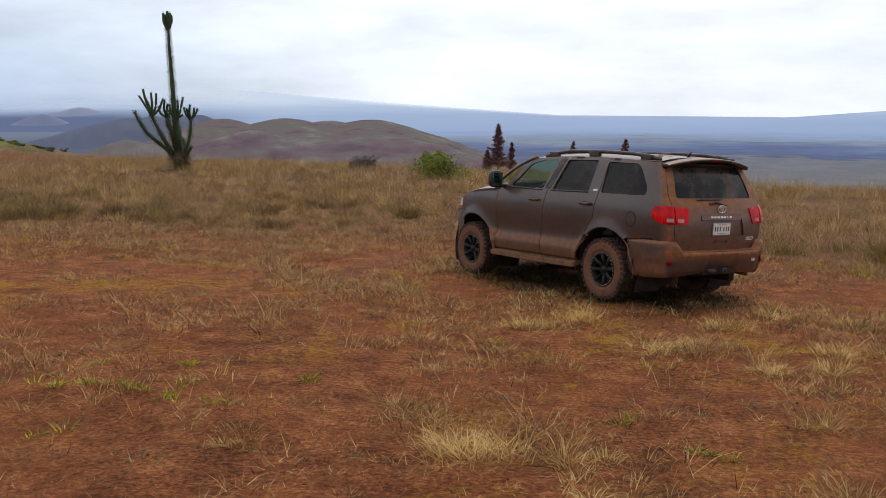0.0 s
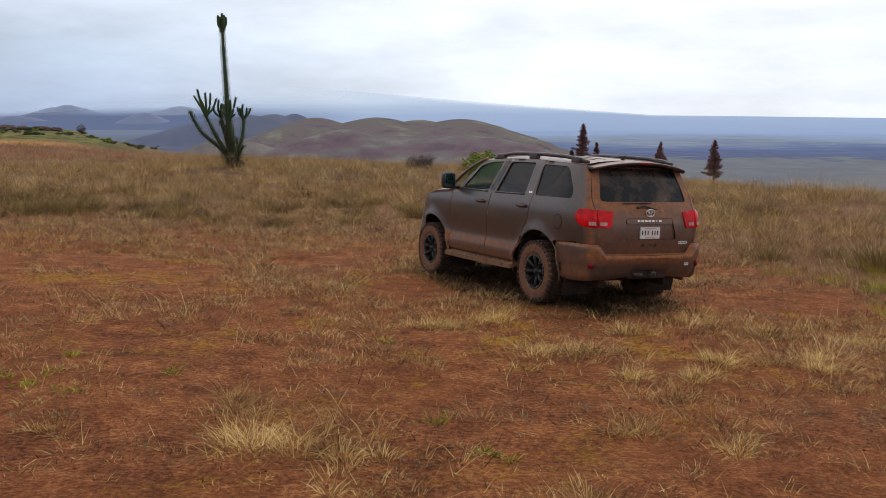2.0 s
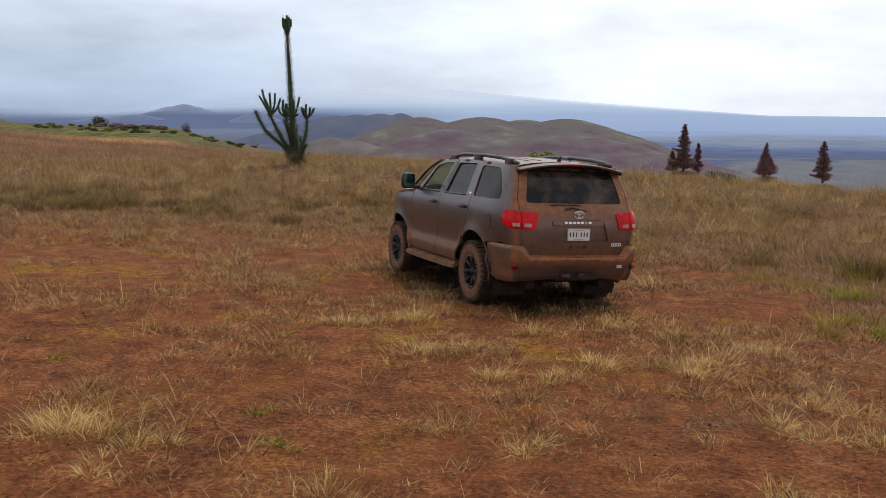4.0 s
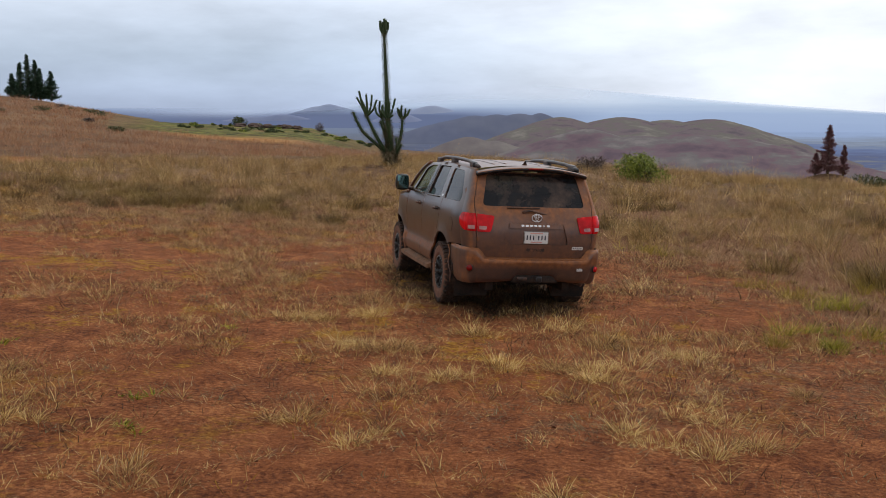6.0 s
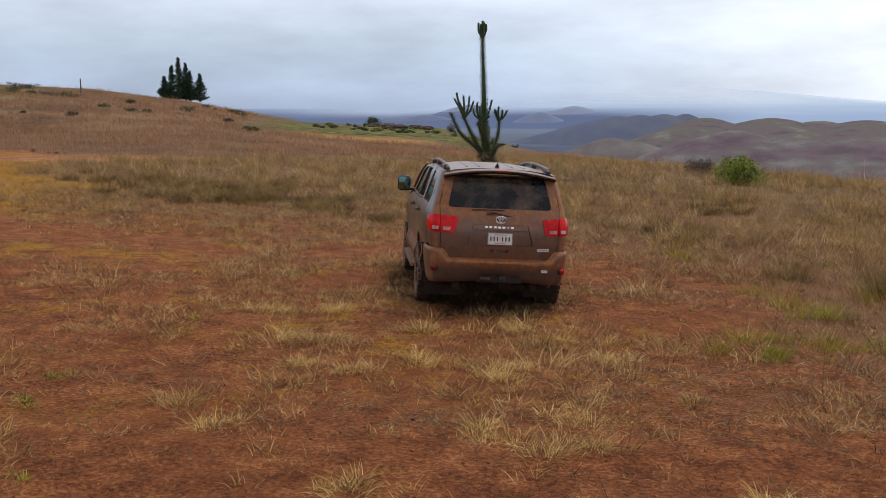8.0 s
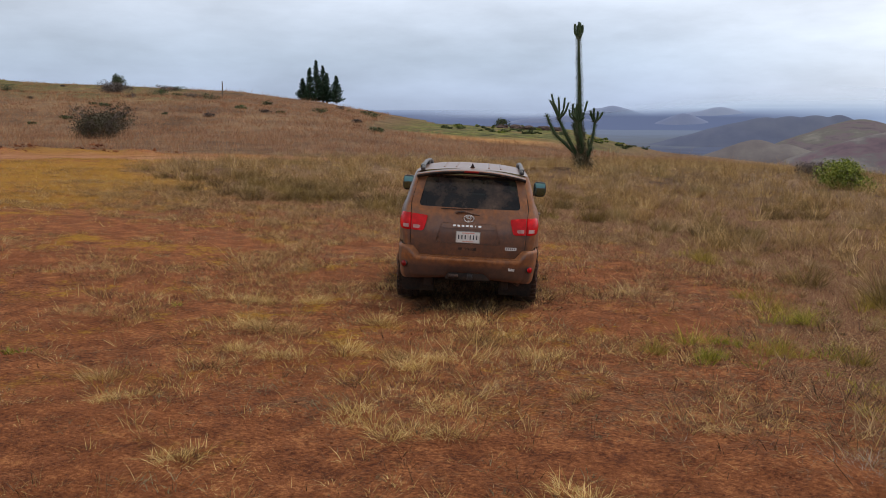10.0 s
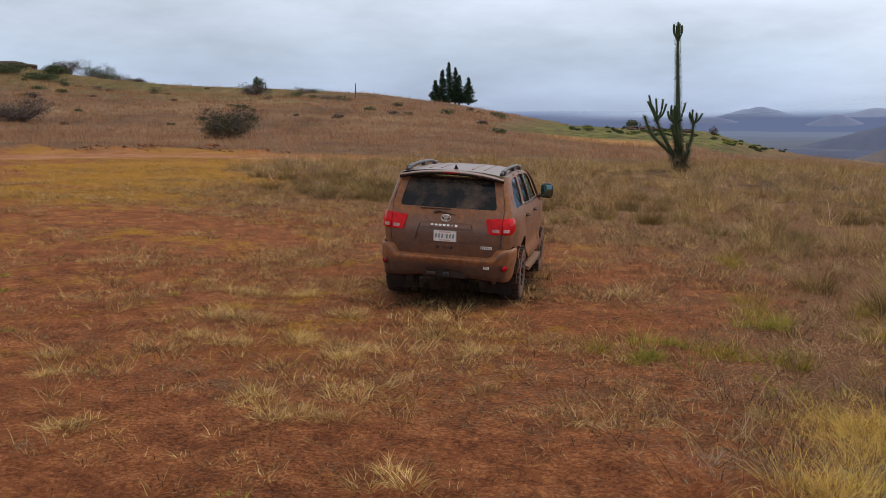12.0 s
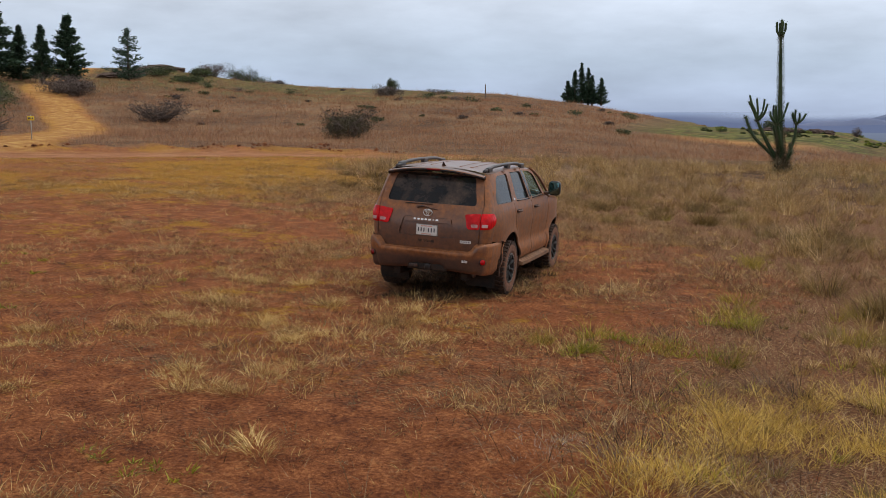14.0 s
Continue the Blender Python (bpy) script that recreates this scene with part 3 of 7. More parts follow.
def paint_mat():
    a = Mat("dusty_grey_paint", 0.35, 0.55, spec=0.5)
    v = a.coords()
    geo = a.node("ShaderNodeNewGeometry")
    tr = a.node("ShaderNodeVectorTransform")
    tr.vector_type, tr.convert_from, tr.convert_to = "NORMAL", "WORLD", "OBJECT"
    a.link(geo.outputs["Normal"], tr.inputs[0])
    nrm = a.node("ShaderNodeSeparateXYZ")
    a.link(tr.outputs[0], nrm.inputs[0])
    pos = a.node("ShaderNodeSeparateXYZ")
    a.link(v, pos.inputs[0])
    n1, n2, n3 = a.noise(2.3, 5, 0.6, v), a.noise(14.0, 4, 0.65, v), a.noise(120.0, 2, 0.6, v)
    streak = a.noise(3.0, 4, 0.6, v, (5, 5, 0.7))
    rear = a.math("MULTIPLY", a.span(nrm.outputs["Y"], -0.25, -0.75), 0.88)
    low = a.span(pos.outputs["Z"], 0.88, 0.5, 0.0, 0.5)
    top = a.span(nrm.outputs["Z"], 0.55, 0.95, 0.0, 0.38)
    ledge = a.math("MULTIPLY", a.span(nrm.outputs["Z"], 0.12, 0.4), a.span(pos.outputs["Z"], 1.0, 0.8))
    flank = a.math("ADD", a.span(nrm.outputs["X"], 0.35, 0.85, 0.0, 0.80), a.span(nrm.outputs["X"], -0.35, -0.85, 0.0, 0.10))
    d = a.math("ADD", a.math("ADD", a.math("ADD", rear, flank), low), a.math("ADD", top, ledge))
    # the lower tailgate is darker, with less of the dust colour
    gate_dark = a.math("MULTIPLY", a.math("MULTIPLY", a.span(pos.outputs["Z"], 1.36, 1.10), a.span(pos.outputs["Z"], 0.745, 0.76)), a.span(nrm.outputs["Y"], -0.7, -0.95, 0, 0.46))
    d = a.math("SUBTRACT", d, gate_dark)
    # shade on the lower bumper face, painted as thinner dust
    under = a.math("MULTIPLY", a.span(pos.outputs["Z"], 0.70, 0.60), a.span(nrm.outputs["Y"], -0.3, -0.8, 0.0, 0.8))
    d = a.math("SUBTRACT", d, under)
    d = a.math("ADD", d, a.span(n1, 0.40, 0.7, 0.0, 0.12))
    d = a.math("MULTIPLY", d, a.span(streak, 0.25, 0.6, 0.72, 1.0))
    d = a.math("MULTIPLY", d, a.span(n2, 0.25, 0.6, 0.8, 1.0))
    dust = a.ramp(n2, ((0.3, (0.180, 0.063, 0.021)), (0.7, (0.315, 0.120, 0.043))))
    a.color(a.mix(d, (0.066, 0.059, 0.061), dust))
    a.link(a.math("MULTIPLY", a.math("SUBTRACT", 1.0, d), 0.55), a.p.inputs["Metallic"])
    a.rough(a.span(d, 0.0, 0.9, 0.27, 0.62))
    a.link(a.span(d, 0.2, 0.9, 0.35, 0.05), a.p.inputs["Coat Weight"])
    a.link(a.span(d, 0.2, 0.9, 0.5, 0.18), a.p.inputs["Specular IOR Level"])
    a.p.inputs["Coat Roughness"].default_value = 0.2
    a.p.inputs["Sheen Weight"].default_value = 0.06
    a.p.inputs["Sheen Roughness"].default_value = 0.3
    a.p.inputs["Sheen Tint"].default_value = (0.62, 0.30, 0.15, 1)
    a.bump(a.math("ADD", n3, n2), 0.05, 0.002)
    return a.m


def dusty(name, base, dust=(0.24, 0.105, 0.055), amount=0.5, rough=0.7, scale=7.0, metal=0.0):
    """A dark part under a patchy coat of red dust."""
    a = Mat(name, rough, metal, spec=0.4)
    v = a.coords()
    n1, n2 = a.noise(scale, 5, 0.65, v), a.noise(scale * 9, 3, 0.6, v)
    f = a.math("ADD", a.math("MULTIPLY", n1, 0.6), a.math("MULTIPLY", n2, 0.4))
    a.color(a.mix(a.span(f, 0.6 - amount * 0.5, 0.85 - amount * 0.5), base, dust))
    a.bump(f, 0.2, 0.004)
    return a.m


def glass_mat(name, tint, clear, film):
    """Window glass: tinted, partly see-through, with a film of dust."""
    a = Mat(name, 0.04, spec=0.14, color=tint)
    v = a.coords()
    n1 = a.noise(3.0, 5, 0.65, v)
    n2 = a.noise(30.0, 4, 0.6, v)
    f = a.math("MULTIPLY", a.span(n1, 0.42, 0.75, 0.0, film), a.span(n2, 0.3, 0.6, 0.6, 1.0))
    a.color(a.mix(f, tint, (0.30, 0.19, 0.13)))
    a.rough(a.span(f, 0, 0.4, 0.03, 0.35))
    tb = a.node("ShaderNodeBsdfTransparent")
    tb.inputs[0].default_value = (0.80, 1.0, 0.95, 1)
    mx = a.node("ShaderNodeMixShader")
    mx.inputs[0].default_value = clear
    a.link(a.p.outputs[0], mx.inputs[1])
    a.link(tb.outputs[0], mx.inputs[2])
    a.link(mx.outputs[0], a.t.nodes["Material Output"].inputs["Surface"])
    return a.m


def lens_mat(name, c1, c2, rough=0.12):
    a = Mat(name, rough, spec=0.15)
    v = a.coords()
    w = a.node("ShaderNodeTexWave", Scale=22.0, Distortion=0.3)
    a.link(v, w.inputs["Vector"])
    a.color(a.ramp(a.math("ADD", a.math("MULTIPLY", w.outputs["Fac"], 0.14), a.math("MULTIPLY", a.noise(9.0, 3, 0.5, v), 0.8)), ((0.2, c1), (0.75, c2))))
    return a.m


M_paint = paint_mat()
M_rubber = dusty("black_trim", (0.012, 0.012, 0.013), amount=0.32, rough=0.6)
M_board = dusty("dusty_step", (0.03, 0.02, 0.015), (0.20, 0.095, 0.045), 0.6, 0.8)
M_gloss = dusty("gloss_black", (0.010, 0.010, 0.011), amount=0.15, rough=0.25)
M_tread = dusty("dusty_tyre_tread", (0.012, 0.010, 0.009), (0.085, 0.043, 0.026), 0.42, 0.92, 9.0)
M_wall = dusty("dusty_tyre_wall", (0.030, 0.018, 0.013), (0.16, 0.070, 0.038), 0.66, 0.92, 6.0)
M_rim = dusty("black_wheel", (0.006, 0.006, 0.006), (0.07, 0.032, 0.018), 0.16, 0.6, 14.0)
M_bolt = mottled("dull_steel", (0.22, 0.20, 0.18), (0.42, 0.39, 0.36), 30, 0.4, 0.8, 0.1)
M_chrome = mottled("dusty_chrome", (0.55, 0.52, 0.49), (0.72, 0.69, 0.66), 20, 0.28, 0.9, 0.05)
M_under = dusty("underbody", (0.010, 0.009, 0.009), (0.05, 0.026, 0.016), 0.4, 0.9)
M_red = lens_mat("red_lens", (0.24, 0.002, 0.004), (0.78, 0.012, 0.016), 0.16)
M_reddark = lens_mat("dark_red_lens", (0.12, 0.006, 0.006), (0.28, 0.012, 0.012))
M_clear = lens_mat("clear_lens", (0.28, 0.10, 0.09), (0.62, 0.42, 0.39))
M_tint = glass_mat("privacy_glass", (0.012, 0.013, 0.016), 0.06, 0.14)
M_rearglass = glass_mat("dusty_rear_glass", (0.012, 0.012, 0.014), 0.06, 0.42)
M_front = glass_mat("door_glass", (0.05, 0.085, 0.078), 0.70, 0.1)
M_mirror = Mat("mirror_glass", 0.04, 1.0, (0.13, 0.215, 0.195)).m
M_black = mottled("clean_black", (0.008, 0.008, 0.009), (0.016, 0.016, 0.017), 25, 0.35, bump=0.05)
M_plate = mottled("plate_white", (0.52, 0.49, 0.46), (0.70, 0.68, 0.65), 18, 0.5)
M_ink = mottled("dark_ink", (0.03, 0.03, 0.04), (0.05, 0.05, 0.06), 20, 0.6, bump=0)
M_rainbow = mottled("faded_red_print", (0.55, 0.25, 0.22), (0.62, 0.35, 0.25), 20, 0.5, bump=0)
M_headlamp = lens_mat("headlamp_lens", (0.35, 0.36, 0.38), (0.75, 0.76, 0.78))
M_trimgrey = dusty("grey_rail", (0.022, 0.022, 0.024), (0.13, 0.07, 0.045), 0.30, 0.4)
M_seat = mottled("grey_seat_cloth", (0.10, 0.10, 0.10), (0.16, 0.155, 0.15), 40, 0.9)
M_dash = mottled("dark_dash", (0.03, 0.03, 0.032), (0.05, 0.05, 0.05), 30, 0.7)

suv = empty("suv", CAR, "dark grey suv coated in red dirt, parked on dry grass", "car")


def table(zs, ws, blur=0.05, lo=None, hi=None):
    """A smooth profile through the given stations."""
    t = np.linspace(zs[0] - 0.3, zs[-1] + 0.3, 600)
    v = np.interp(t, zs, ws)
    k = np.exp(-0.5 * (np.arange(-60, 61) * (t[1] - t[0]) / blur) ** 2)
    v = np.convolve(np.pad(v, 60, mode="edge"), k / k.sum(), "valid")
    return lambda q: np.interp(q, t, v)


width_z = table([0.35, 0.50, 0.58, 0.66, 0.74, 0.9, 1.05, 1.2, 1.3, 1.40, 1.46, 1.62, 1.82, 1.92],
                [0.92, 0.945, 0.976, 0.970, 0.932, 0.950, 0.97, 0.968, 0.955, 0.925, 0.900, 0.85, 0.785, 0.72], 0.025)
WF, WR, WZ = 1.50, -1.53, 0.415


def side_x(y, z):
    y, z = np.asarray(y, float), np.asarray(z, float)
    w = width_z(z)
    w = w - 0.16 * np.clip((-1.95 - y) / 0.65, 0, 1) ** 2.4 * np.clip(1.3 - 0.2 * z, 0, 2) - 0.30 * np.clip((y - 1.35) / 1.05, 0, 1) ** 2.2
    for c in (WF, WR):
        d = np.hypot(y - c, z - WZ)
        w = w + 0.030 * np.exp(-((d - 0.55) / 0.075) ** 2) * (z > WZ - 0.2)
    return w


def rounded(poly, r=0.04, step=0.05):
    """A polygon with its corners rounded and its sides divided."""
    out, n = [], len(poly)
    for i in range(n):
        a, b, c = (np.array(poly[(i + k) % n][:2], float) for k in (-1, 0, 1))
        rr = poly[i][2] if len(poly[i]) > 2 else r
        la, lc = np.linalg.norm(a - b), np.linalg.norm(c - b)
        k = min(rr, la * 0.45, lc * 0.45)
        p, q = b + (a - b) / la * k, b + (c - b) / lc * k
        if k < 1e-4:
            out.append(b)
            continue
        for t in np.linspace(0, 1, 6):
            out.append((1 - t) ** 2 * p + 2 * t * (1 - t) * b + t * t * q)
    res, n = [], len(out)
    for i in range(n):
        a, b = out[i], out[(i + 1) % n]
        k = max(1, int(np.ceil(np.linalg.norm(b - a) / step)))
        for t in range(k):
            res.append(a + (b - a) * t / k)
    return np.array(res)


def inside(pts, poly):
    x, y = pts[:, 0], pts[:, 1]
    ok = np.zeros(len(pts), bool)
    for (x0, y0), (x1, y1) in zip(poly, np.roll(poly, -1, 0)):
        c = (y0 > y) != (y1 > y)
        ok ^= c & (x < (x1 - x0) * (y - y0) / ((y1 - y0) or 1e-12) + x0)
    return ok


def sheet(outline, holes, surf, back, step=0.06, r=0.03, hole_r=0.05, lip=0.025, flip=False, hole_lip=None):
    """A curved panel cut to an outline in its own plane, with turned-in edges. surf maps (n, 2) to (n, 3)."""
    loops = [rounded(outline, r, step)] + [rounded(h, hole_r, step) for h in holes]
    lo, hi = loops[0].min(0), loops[0].max(0)
    gx, gy = np.meshgrid(np.arange(lo[0] + step / 2, hi[0], step), np.arange(lo[1] + step / 2, hi[1], step))
    grid = np.stack([gx.ravel(), gy.ravel()], 1)
    ok = inside(grid, loops[0])
    for h in loops[1:]:
        ok &= ~inside(grid, h)
    grid = grid[ok]
    allb = np.concatenate(loops)
    if len(grid):
        dmin = np.min(np.linalg.norm(grid[:, None] - allb[None], axis=2), 1)
        grid = grid[dmin > step * 0.45]
    pts = np.concatenate([allb, grid])
    edges, k = [], 0
    for l in loops:
        edges += [(k + i, k + (i + 1) % len(l)) for i in range(len(l))]
        k += len(l)
    vs, _, fs, *_ = delaunay_2d_cdt([Vector(p) for p in pts], edges, [], 0, 1e-6)
    vs = np.array([tuple(v) for v in vs])
    cen = np.array([vs[list(f)].mean(0) for f in fs])
    ok = inside(cen, loops[0])
    for h in loops[1:]:
        ok &= ~inside(cen, h)
    p3 = surf(vs)
    bm = bmesh.new()
    bv = [bm.verts.new(p) for p in p3]
    for f, o in zip(fs, ok):
        if o:
            bm.faces.new([bv[i] for i in (f[::-1] if flip else f)])
    bmesh.ops.delete(bm, geom=[v for v in bv if not v.link_faces], context="VERTS")
    rim = [e for e in bm.edges if e.is_boundary]
    ext = bmesh.ops.extrude_edge_only(bm, edges=rim)["geom"]
    for g in ext:
        if isinstance(g, bmesh.types.BMVert):
            g.co += Vector(back) * lip
    for e in rim:
        e.smooth = False
    if holes:
        hp = np.concatenate([surf(l) for l in loops[1:]])
        for g in ext:
            if isinstance(g, bmesh.types.BMFace):
                c = np.array(g.calc_center_median()) - np.array(back) * lip / 2
                if np.min(np.linalg.norm(hp - c, axis=1)) < step * 0.8:
                    g.material_index = 1
    return bm


def side_panel(name, outline, holes, s, parent, material=None, out=0.0, lip=0.03, step=0.06, label="", r=0.03, hole_r=0.05):
    """A panel of the body's flank, s = -1 left, 1 right."""
    f = lambda q: np.stack([s * (side_x(q[:, 0], q[:, 1]) + out), q[:, 0], q[:, 1]], 1)
    bm = sheet(outline, holes, f, (-s, 0, 0), step, r, hole_r, lip, flip=s < 0)
    return part(name, bm, [material or M_paint, M_rubber], parent, label)


def grow(poly, d):
    """The polygon moved outwards by d (inwards if negative), vertex by vertex."""
    p = np.array([q[:2] for q in poly], float)
    c = p.mean(0)
    v = p - c
    return [tuple(c + w * (1 + d / max(np.linalg.norm(w), 1e-6))) for w in v]


def arc(cy, cz, r, a0, a1, n=14):
    return [(cy + r * math.cos(radians(a)), cz + r * math.sin(radians(a)), 0.0) for a in np.linspace(a0, a1, n)]


def tube(path, radius, seg=8, flat=1.0, caps=True):
    """A swept rod along a list of points; radius may be a list."""
    path = [Vector(p) for p in path]
    bm = bmesh.new()
    rings = []
    for i, p in enumerate(path):
        d = (path[min(i + 1, len(path) - 1)] - path[max(i - 1, 0)]).normalized()
        ref = Vector((0, 0, 1)) if abs(d.z) < 0.95 else Vector((1, 0, 0))
        a = d.cross(ref).normalized()
        b = a.cross(d).normalized()
        rr = radius[i] if isinstance(radius, (list, tuple, np.ndarray)) else radius
        rings.append([bm.verts.new(p + (a * math.cos(t) + b * math.sin(t) * flat) * rr) for t in np.linspace(0, 2 * math.pi, seg, endpoint=False)])
    for r0, r1 in zip(rings, rings[1:]):
        for k in range(seg):
            bm.faces.new((r0[k], r0[(k + 1) % seg], r1[(k + 1) % seg], r1[k]))
    if caps:
        bm.faces.new(rings[0][::-1])
        bm.faces.new(rings[-1])
    return bm


def box(size, at=(0, 0, 0), bevel=0.01, seg=2, m=None, bm=None):
    bm2 = bmesh.new()
    bmesh.ops.create_cube(bm2, size=1)
    bmesh.ops.scale(bm2, vec=size, verts=bm2.verts)
    if bevel:
        bmesh.ops.bevel(bm2, geom=bm2.edges[:], offset=min(bevel, min(size) * 0.45), segments=seg, affect="EDGES", profile=0.6)
    bmesh.ops.transform(bm2, matrix=Matrix.Translation(at) @ (m or Matrix()), verts=bm2.verts)
    if bm is None:
        return bm2
    me = bpy.data.meshes.new("t")
    bm2.to_mesh(me)
    bm2.free()
    bm.from_mesh(me)
    bpy.data.meshes.remove(me)
    return bm


def grid_surf(fn, us, vs, thick=None):
    """A surface fn(u, v) over two lists, with an optional turned edge."""
    bm = bmesh.new()
    rows = [[bm.verts.new(fn(u, v)) for u in us] for v in vs]
    for a, b in zip(rows, rows[1:]):
        for k in range(len(us) - 1):
            bm.faces.new((a[k], a[k + 1], b[k + 1], b[k]))
    if thick is not None:
        rim = [e for e in bm.edges if e.is_boundary]
        for g in bmesh.ops.extrude_edge_only(bm, edges=rim)["geom"]:
            if isinstance(g, bmesh.types.BMVert):
                g.co += Vector(thick)
        for e in rim:
            e.smooth = False
    return bm


def lathe(profile, seg=48, axis="X"):
    """A ring body: profile of (along the axle, radius)."""
    bm = bmesh.new()
    rings = []
    for a in np.linspace(0, 2 * math.pi, seg, endpoint=False):
        c, s = math.cos(a), math.sin(a)
        rings.append([bm.verts.new((x, r * c, r * s)) for x, r in profile])
    for i in range(seg):
        p, q = rings[i], rings[(i + 1) % seg]
        for k in range(len(profile) - 1):
            bm.faces.new((p[k], p[k + 1], q[k + 1], q[k]))
    return bm


# outlines of the flank in the plane of length and height
ROOF_EDGE = table([-2.3, -1.2, -0.5, 0.2], [1.842, 1.885, 1.885, 1.845], 0.15)
G = 0.006
mid_seam = [(-0.20, 0.50), (-0.20, 0.60), (-0.165, 0.74), (-0.27, 1.40), (-0.455, float(ROOF_EDGE(-0.455)))]
rear_seam = [(-0.972, 0.50), (-1.035, 0.70), (-1.125, 0.855), (-1.29, 1.09), (-1.34, 1.42), (-1.385, float(ROOF_EDGE(-1.38)))]
front_door = [(0.885, 0.50), (0.87, 0.80), (0.875, 1.36), (0.74, 1.43), (0.21, float(ROOF_EDGE(0.21)) - 0.01)] + \
             [(y, float(ROOF_EDGE(y))) for y in (0.0, -0.25)] + [(y + G, z) for y, z in mid_seam[::-1]]
front_win = [(0.60, 1.425), (0.25, 1.765, 0.08), (-0.02, 1.825), (-0.335, 1.838, 0.03), (-0.155, 1.415, 0.03)]
rear_door = [(y - G, z) for y, z in mid_seam] + [(-0.9, float(ROOF_EDGE(-0.9)))] + [(y + G, z) for y, z in rear_seam[::-1]]
rear_win = [(-0.365, 1.415, 0.03), (-0.545, 1.838, 0.03), (-1.165, 1.842, 0.04), (-1.13, 1.425, 0.04)]
quarter = [(y - G, z) for y, z in rear_seam[::-1][:4]] + \
          [(-1.145, 0.850)] + arc(WR, WZ, 0.56, 51, 131, 16) + [(-1.93, 0.865), (-2.33, 0.885), (-2.33, 1.3), (-2.285, 1.5), (-2.16, 1.842), (-1.8, float(ROOF_EDGE(-1.8)))]
quarter_win = [(-1.375, 1.41, 0.05), (-1.375, 1.825, 0.05), (-1.97, 1.812, 0.1), (-2.185, 1.52, 0.08), (-2.195, 1.415, 0.05)]
fender = [(0.891 + G, 0.50), (0.876 + G, 0.80), (0.881 + G, 1.36), (1.05, 1.375), (1.35, 1.35), (1.7, 1.28), (1.88, 1.19), (1.91, 1.02)] + arc(WF, WZ, 0.565, 42, 188, 26) 

for s in (-1, 1):
    fd = side_panel("front_door", front_door, [front_win], s, suv)
    rd = side_panel("rear_door", rear_door, [rear_win], s, suv)
    qp = side_panel("quarter_panel", quarter, [quarter_win], s, suv)
    side_panel("front_fender", fender, [], s, suv)
    side_panel("window", grow(front_win, 0.012), [], s, fd, M_front, -0.022, 0.004, label="clear greenish door glass")
    side_panel("window", grow(rear_win, 0.012), [], s, rd, M_tint, -0.022, 0.004, label="dark privacy glass")
    side_panel("quarter_window", grow(quarter_win, 0.010), [], s, qp, M_tint, -0.014, 0.004, label="dark privacy glass")
    # black strip at the window line and the pillar between the doors
    for w, own in ((front_win, fd), (rear_win, rd)):
        (y0, z0), (y1, z1) = w[0][:2], w[-1][:2]
        bm = tube([(s * (side_x(y, z) + 0.002), y, z) for y, z in ((y0 + (y1 - y0) * t, z0 - 0.012 + (z1 - z0) * t) for t in np.linspace(0, 1, 7))], 0.011, 6)
        part("window_strip", bm, M_gloss, own)
    pil = [(-0.20, 1.425), (-0.38, 1.845), (-0.50, 1.848), (-0.32, 1.425)]
    side_panel("pillar_trim", pil, [], s, rd, M_gloss, 0.004, 0.004, 0.05, r=0.005)
    # handles: a strap with a finger cup behind
    for own, hy in ((fd, -0.02), (rd, -1.135)):
        z = 1.255
        x0 = float(side_x(hy, z))
        side_panel("handle_cup", [(hy + 0.07, z - 0.03), (hy + 0.07, z + 0.03), (hy - 0.085, z + 0.03), (hy - 0.085, z - 0.03)], [], s, own, M_rubber, 0.002, 0.003, 0.03, r=0.025)
        pts = [(s * (x0 + o), hy + dy, z + 0.004) for dy, o in ((0.095, 0.0), (0.08, 0.03), (0.03, 0.043), (-0.04, 0.043), (-0.095, 0.032), (-0.115, 0.0))]
        part("handle", tube(pts, 0.016, 8, 1.1), M_rubber, own, "dark door handle")
    # small silver badge at the base of the rear pillar
    side_panel("badge", [(-1.22, 1.435), (-1.22, 1.46), (-1.30, 1.46), (-1.30, 1.435)], [], s, rd, M_chrome, 0.004, 0.004, 0.03, r=0.004, label="small silver badge")
    # mirror on its arm
    zx = float(side_x(0.72, 1.42))
    mm = Matrix.Translation((s * (zx + 0.17), 0.76, 1.52))
    bm = bmesh.new()
    bmesh.ops.create_uvsphere(bm, u_segments=20, v_segments=12, radius=1)
    for v in bm.verts:
        q = v.co.copy()
        v.co = Vector((np.sign(q.x) * abs(q.x) ** 0.55 * 0.105, (np.sign(q.y) * abs(q.y) ** 0.8 * 0.085) if q.y > 0 else -0.055 * abs(q.y) ** 0.25, np.sign(q.z) * abs(q.z) ** 0.55 * 0.125))
    mir = part("mirror", bm, M_black, suv, "black door mirror", m=mm)
    bm = box((0.17, 0.006, 0.20), (0, -0.057, 0), 0.03, 3)
    part("mirror_glass", bm, M_mirror, mir)
    bm = tube([(s * -0.19, 0.0, -0.10), (s * -0.1, 0.0, -0.09), (s * -0.04, 0, -0.06)], [0.05, 0.04, 0.035], 10, 0.7)
    part("mirror_arm", bm, M_rubber, mir)
    # lip round the wheel arches
    for c, a0, a1 in ((WF, -8, 188), (WR, -6, 186)):
        bm = tube([(s * (float(side_x(y, max(z, 0.5))) - 0.012), y, z) for y, z, _ in arc(c, WZ, 0.556, a0, a1, 30)], 0.009, 6)
        part("arch_lip", bm, M_paint, suv)
        # dark well
        bm = grid_surf(lambda a, x: Vector((s * x, c + 0.575 * math.cos(a), WZ + 0.575 * math.sin(a))), np.linspace(radians(-25), radians(205), 24), (0.45, 0.90))
        part("wheel_well", bm, M_under, suv)
